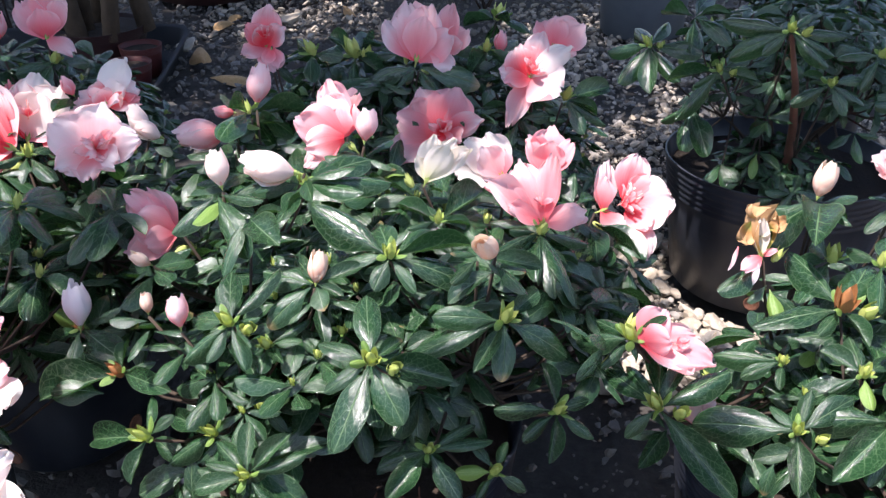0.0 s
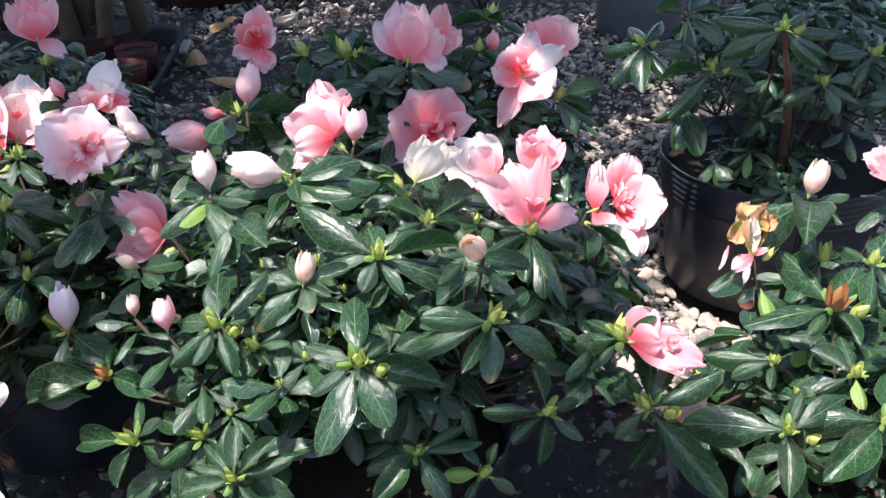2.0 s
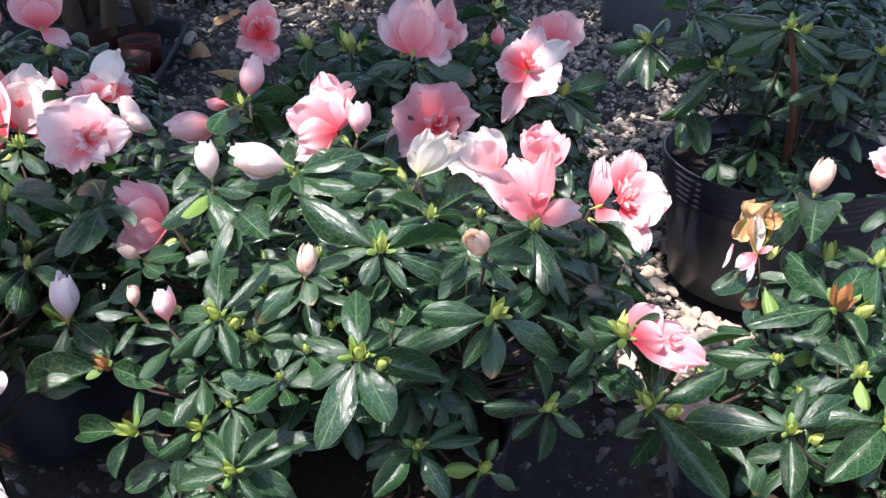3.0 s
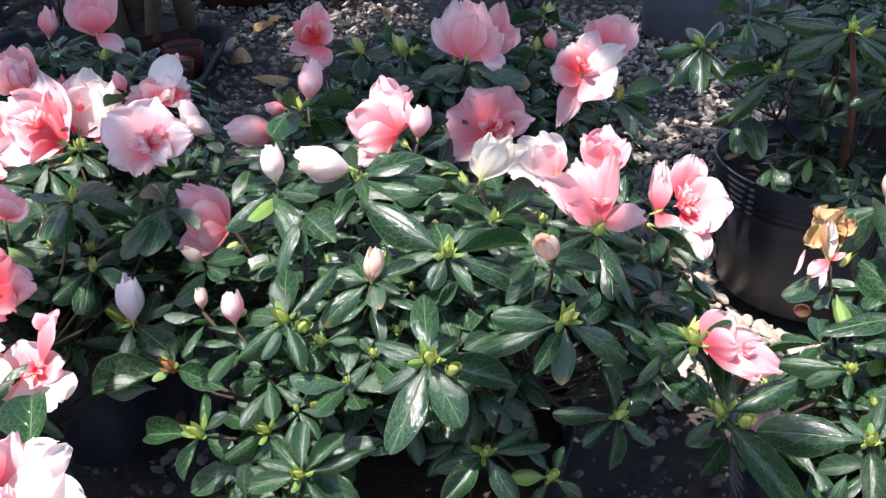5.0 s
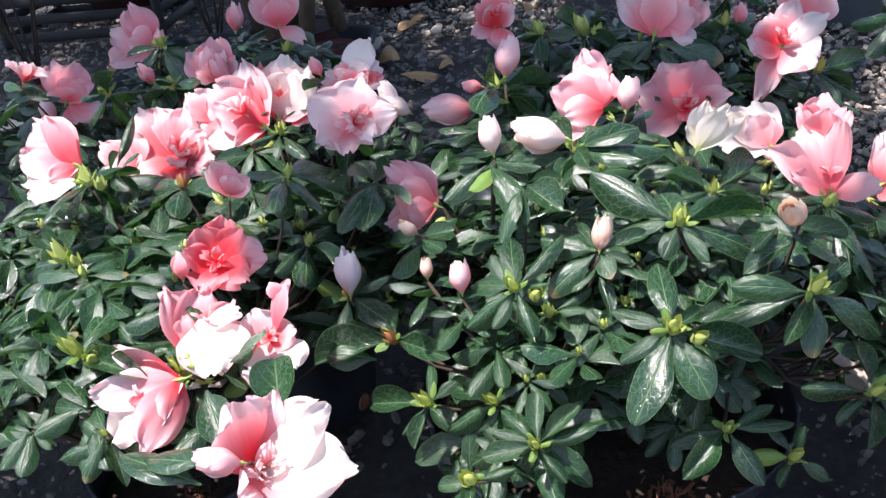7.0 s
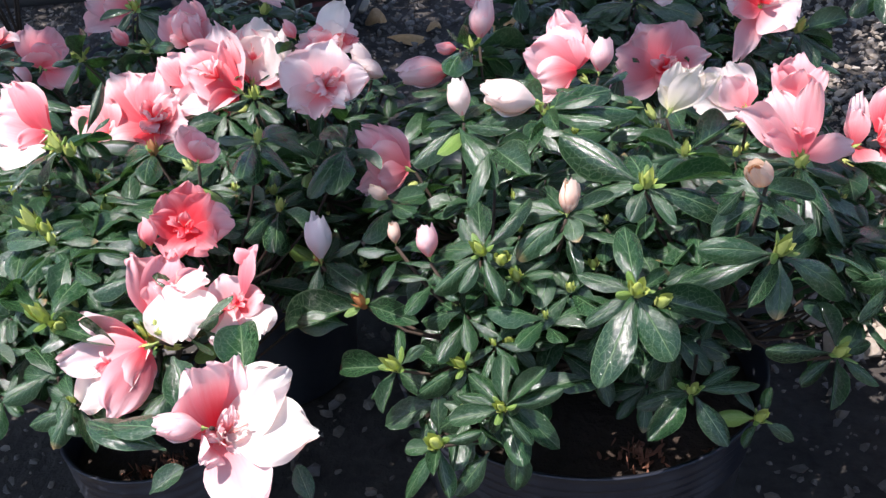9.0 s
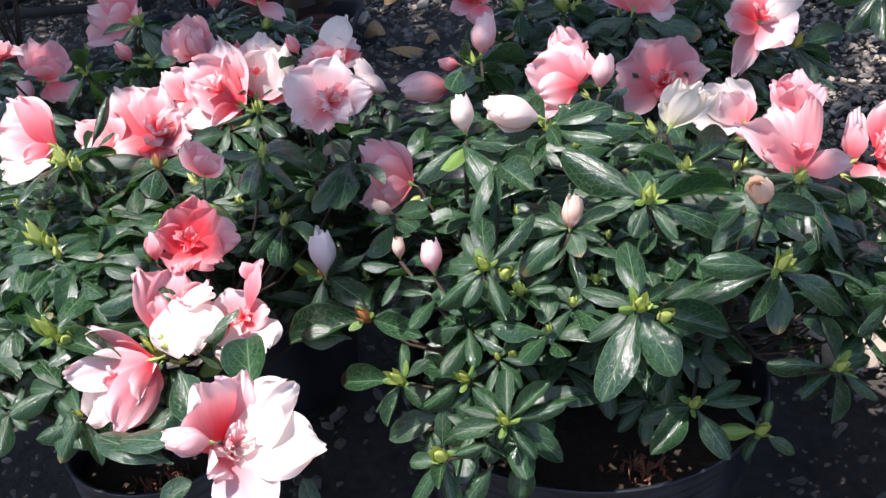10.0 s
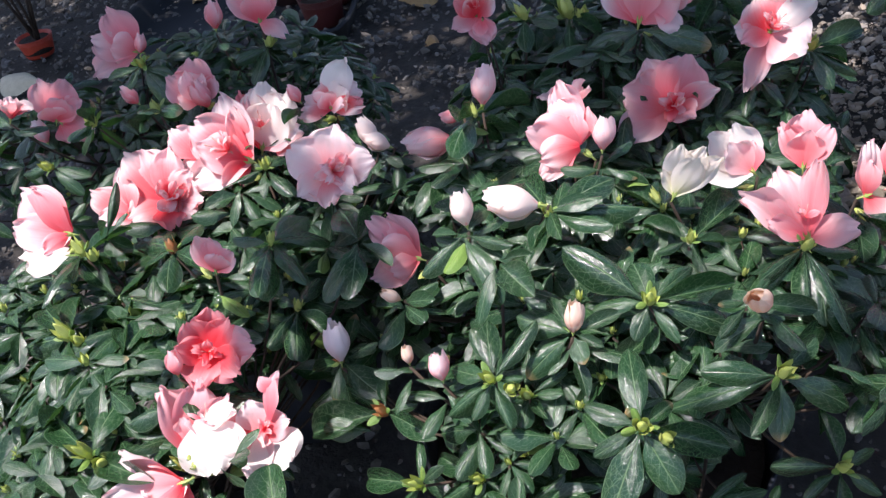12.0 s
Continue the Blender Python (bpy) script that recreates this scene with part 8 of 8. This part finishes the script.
AZ_F = Plant("azalea", "leggy flowerless azalea with reddish stems in a scuffed black pot", (0.46, 1.12, 0.163))
AZ_F.whorl((0.314, 0.971, 0.367), (-0.35, -0.48, 0.80), 0.03, 0, "green", 20, 0.021)
AZ_F.bud((0.326, 0.967, 0.363), (0.15, -0.78, 0.80), 0.018, "green", 1)
AZ_F.blade((0.312, 0.972, 0.367), (0.259, 0.987, 0.353), 0.27, (-0.29, -0.58, 0.76))
AZ_F.blade((0.312, 0.971, 0.365), (0.265, 0.964, 0.313), 0.27, (-0.49, -0.63, 0.60))
AZ_F.blade((0.317, 0.969, 0.367), (0.348, 0.944, 0.366), 0.36, (-0.29, -0.58, 0.76))
AZ_F.blade((0.317, 0.972, 0.369), (0.348, 0.976, 0.385), 0.32, (-0.29, -0.58, 0.76))
AZ_F.blade((0.312, 0.971, 0.366), (0.284, 0.968, 0.352), 0.27, (-0.29, -0.58, 0.76))
AZ_F.whorl((0.369, 0.928, 0.424), (-0.21, -0.57, 0.79), 0.03, 0, "green", 20, 0.021)
AZ_F.bud((0.381, 0.924, 0.420), (0.29, -0.87, 0.79), 0.018, "green", 1)
AZ_F.blade((0.366, 0.929, 0.424), (0.304, 0.958, 0.432), 0.32, (-0.14, -0.66, 0.74))
AZ_F.blade((0.371, 0.927, 0.424), (0.421, 0.910, 0.425), 0.32, (-0.17, -0.64, 0.75))
AZ_F.blade((0.371, 0.926, 0.423), (0.407, 0.896, 0.411), 0.36, (-0.17, -0.64, 0.75))
AZ_F.blade((0.366, 0.928, 0.423), (0.305, 0.924, 0.404), 0.32, (-0.17, -0.64, 0.75))
AZ_F.blade((0.366, 0.927, 0.422), (0.338, 0.915, 0.406), 0.36, (-0.17, -0.64, 0.75))
AZ_F.blade((0.370, 0.926, 0.422), (0.399, 0.887, 0.402), 0.36, (-0.17, -0.64, 0.75))
AZ_F.blade((0.371, 0.929, 0.425), (0.394, 0.942, 0.441), 0.36, (-0.17, -0.64, 0.75))
AZ_F.blade((0.366, 0.929, 0.424), (0.337, 0.943, 0.426), 0.32, (-0.17, -0.64, 0.75))
AZ_F.whorl((0.299, 1.007, 0.311), (-0.41, -0.41, 0.81), 0.03, 0, "", 20, 0.020)
AZ_F.blade((0.298, 1.005, 0.309), (0.279, 0.964, 0.279), 0.45, (-0.34, -0.53, 0.78))
AZ_F.blade((0.299, 1.004, 0.310), (0.303, 0.943, 0.281), 0.41, (-0.34, -0.53, 0.78))
AZ_F.blade((0.299, 1.010, 0.311), (0.298, 1.031, 0.310), 0.45, (-0.42, -0.18, 0.89), True)
AZ_F.blade((0.296, 1.007, 0.310), (0.261, 1.013, 0.295), 0.27, (-0.34, -0.53, 0.78))
AZ_F.whorl((0.428, 0.939, 0.361), (-0.09, -0.61, 0.79), 0.03, 0, "green", 20, 0.020)
AZ_F.blade((0.425, 0.938, 0.360), (0.383, 0.926, 0.346), 0.36, (-0.07, -0.67, 0.74))
AZ_F.blade((0.431, 0.940, 0.362), (0.472, 0.946, 0.371), 0.32, (-0.07, -0.67, 0.74))
AZ_F.blade((0.429, 0.937, 0.359), (0.439, 0.909, 0.339), 0.36, (-0.07, -0.67, 0.74))
AZ_F.blade((0.425, 0.941, 0.362), (0.400, 0.954, 0.369), 0.36, (-0.07, -0.67, 0.74))
AZ_F.blade((0.430, 0.938, 0.360), (0.465, 0.918, 0.349), 0.32, (-0.07, -0.67, 0.74))
AZ_F.whorl((0.494, 0.974, 0.382), (0.10, -0.55, 0.83), 0.03, 0, "green", 20, 0.021)
AZ_F.blade((0.491, 0.974, 0.382), (0.449, 0.976, 0.388), 0.36, (0.08, -0.62, 0.78))
AZ_F.blade((0.496, 0.973, 0.380), (0.515, 0.957, 0.368), 0.36, (0.08, -0.62, 0.78))
AZ_F.blade((0.492, 0.972, 0.381), (0.464, 0.937, 0.361), 0.36, (0.08, -0.62, 0.78))
AZ_F.blade((0.496, 0.976, 0.383), (0.516, 1.005, 0.399), 0.36, (0.08, -0.62, 0.78))
AZ_F.whorl((0.471, 0.951, 0.300), (0.03, -0.59, 0.80), 0.03, 0, "", 20, 0.020)
AZ_F.blade((0.472, 0.949, 0.298), (0.477, 0.921, 0.277), 0.41, (0.03, -0.66, 0.75))
AZ_F.blade((0.469, 0.950, 0.299), (0.441, 0.935, 0.289), 0.36, (0.03, -0.66, 0.75))
AZ_F.blade((0.474, 0.951, 0.299), (0.503, 0.949, 0.297), 0.36, (0.03, -0.66, 0.75))
AZ_F.whorl((0.394, 1.027, 0.244), (-0.20, -0.42, 0.89), 0.03, 0, "", 20, 0.020)
AZ_F.blade((0.392, 1.026, 0.243), (0.365, 1.018, 0.232), 0.36, (-0.17, -0.53, 0.83))
AZ_F.blade((0.396, 1.025, 0.243), (0.414, 0.997, 0.234), 0.36, (-0.17, -0.53, 0.83))
AZ_F.blade((0.393, 1.025, 0.242), (0.381, 0.997, 0.226), 0.36, (-0.17, -0.53, 0.83), True)
AZ_F.blade((0.392, 1.029, 0.244), (0.364, 1.044, 0.245), 0.36, (-0.17, -0.53, 0.83))
AZ_F.whorl((0.258, 1.083, 0.364), (-0.51, -0.22, 0.83), 0.03, 0, "green", 20, 0.021)
AZ_F.bud((0.270, 1.079, 0.360), (-0.01, -0.52, 0.83), 0.018, "green", 1)
AZ_F.blade((0.256, 1.085, 0.363), (0.211, 1.132, 0.348), 0.36, (-0.44, -0.38, 0.82))
AZ_F.blade((0.256, 1.081, 0.362), (0.214, 1.057, 0.330), 0.45, (-0.44, -0.38, 0.82))
AZ_F.blade((0.258, 1.080, 0.362), (0.253, 1.034, 0.320), 0.45, (-0.47, -0.61, 0.63))
AZ_F.blade((0.260, 1.081, 0.364), (0.309, 1.039, 0.374), 0.32, (-0.35, -0.44, 0.83))
AZ_F.blade((0.259, 1.085, 0.365), (0.285, 1.127, 0.393), 0.36, (-0.44, -0.38, 0.82))
AZ_F.blade((0.257, 1.085, 0.364), (0.248, 1.151, 0.376), 0.36, (-0.44, -0.38, 0.82))
AZ_F.blade((0.259, 1.080, 0.363), (0.283, 1.029, 0.339), 0.36, (-0.32, -0.62, 0.71))
AZ_F.whorl((0.315, 1.102, 0.395), (-0.44, -0.19, 0.88), 0.03, 0, "", 20, 0.020)
AZ_F.blade((0.317, 1.100, 0.396), (0.349, 1.079, 0.407), 0.36, (-0.38, -0.35, 0.86))
AZ_F.blade((0.314, 1.099, 0.394), (0.296, 1.042, 0.373), 0.36, (-0.38, -0.35, 0.86))
AZ_F.blade((0.313, 1.104, 0.395), (0.284, 1.152, 0.390), 0.36, (-0.38, -0.35, 0.86))
AZ_F.blade((0.316, 1.099, 0.395), (0.342, 1.047, 0.389), 0.36, (-0.33, -0.44, 0.84))
AZ_F.blade((0.316, 1.104, 0.396), (0.344, 1.147, 0.420), 0.36, (-0.38, -0.35, 0.86))
AZ_F.fill((0.48, 1.12, 0), 0.18, 0.42, 0.28, 70, 0.5, 0.037, 0.027, 12, 0.25)
AZ_F.young = 0.6
AZ_F.fill((0.43, 1.06, 0), 0.11, 0.245, 0.205, 26, 0.3, 0.030, 0.02, 22, 0.1)
MAIN = [Vector(p) for p in ((0.448, 1.06, 0.165), (0.444, 1.05, 0.22), (0.430, 1.02, 0.28), (0.402, 0.97, 0.35), (0.371, 0.930, 0.418))]
part("stem", tube([AZ_F.ob.matrix_basis.inverted() @ p for p in MAIN], (0.0075, 0.0065, 0.0052, 0.004, 0.0022), 8), REDBARK, AZ_F.ob, "reddish brown main stem")
AZ_F.grow()

AZ_G = Plant("azalea", "flowerless dark-leaved azalea standing in shade on gravel", (0.62, 1.46, 0.17))

AZ_G.fill((0.60, 1.44, 0), 0.20, 0.38, 0.2, 75, 0.6, 0.05, 0.03, 13, 0.2)
AZ_G.grow()


# ---- litter on the soil and the stones ----


def peat_clump(place, size, seed, label):
    r = random.Random(seed)
    bm = bmesh.new()
    for _ in range(46):
        o = Vector((r.gauss(0, 0.4), r.gauss(0, 0.28), abs(r.gauss(0, 0.3)))) * size
        m = Matrix.Translation(o) @ Euler((r.uniform(0, 6), r.uniform(0, 6), r.uniform(0, 6))).to_matrix().to_4x4() @ Matrix.Diagonal((size * r.uniform(0.10, 0.34), size * r.uniform(0.03, 0.09), size * r.uniform(0.02, 0.06), 1))
        bmesh.ops.create_icosphere(bm, subdivisions=1, radius=1.0, matrix=m)
    me = bpy.data.meshes.new("peat_clump")
    bm.to_mesh(me)
    bm.free()
    me.materials.append(PEAT)
    ob = new("peat_clump", me)
    ob.matrix_basis = pose(*place)
    tagged(ob, label, "soil clump", "litter in the pots", kind="stuff")


peat_clump((-0.034, 0.494, 0.172), 0.024, 1, "reddish brown clump of bark litter on pot soil")
peat_clump((0.022, 0.502, 0.172), 0.010, 2, "small reddish bark crumbs on pot soil")
peat_clump((-0.402, 0.452, 0.172), 0.016, 3, "brown bark litter on pot soil")
peat_clump((-0.385, 0.466, 0.172), 0.014, 4, "brown bark litter on pot soil beside a leaf")
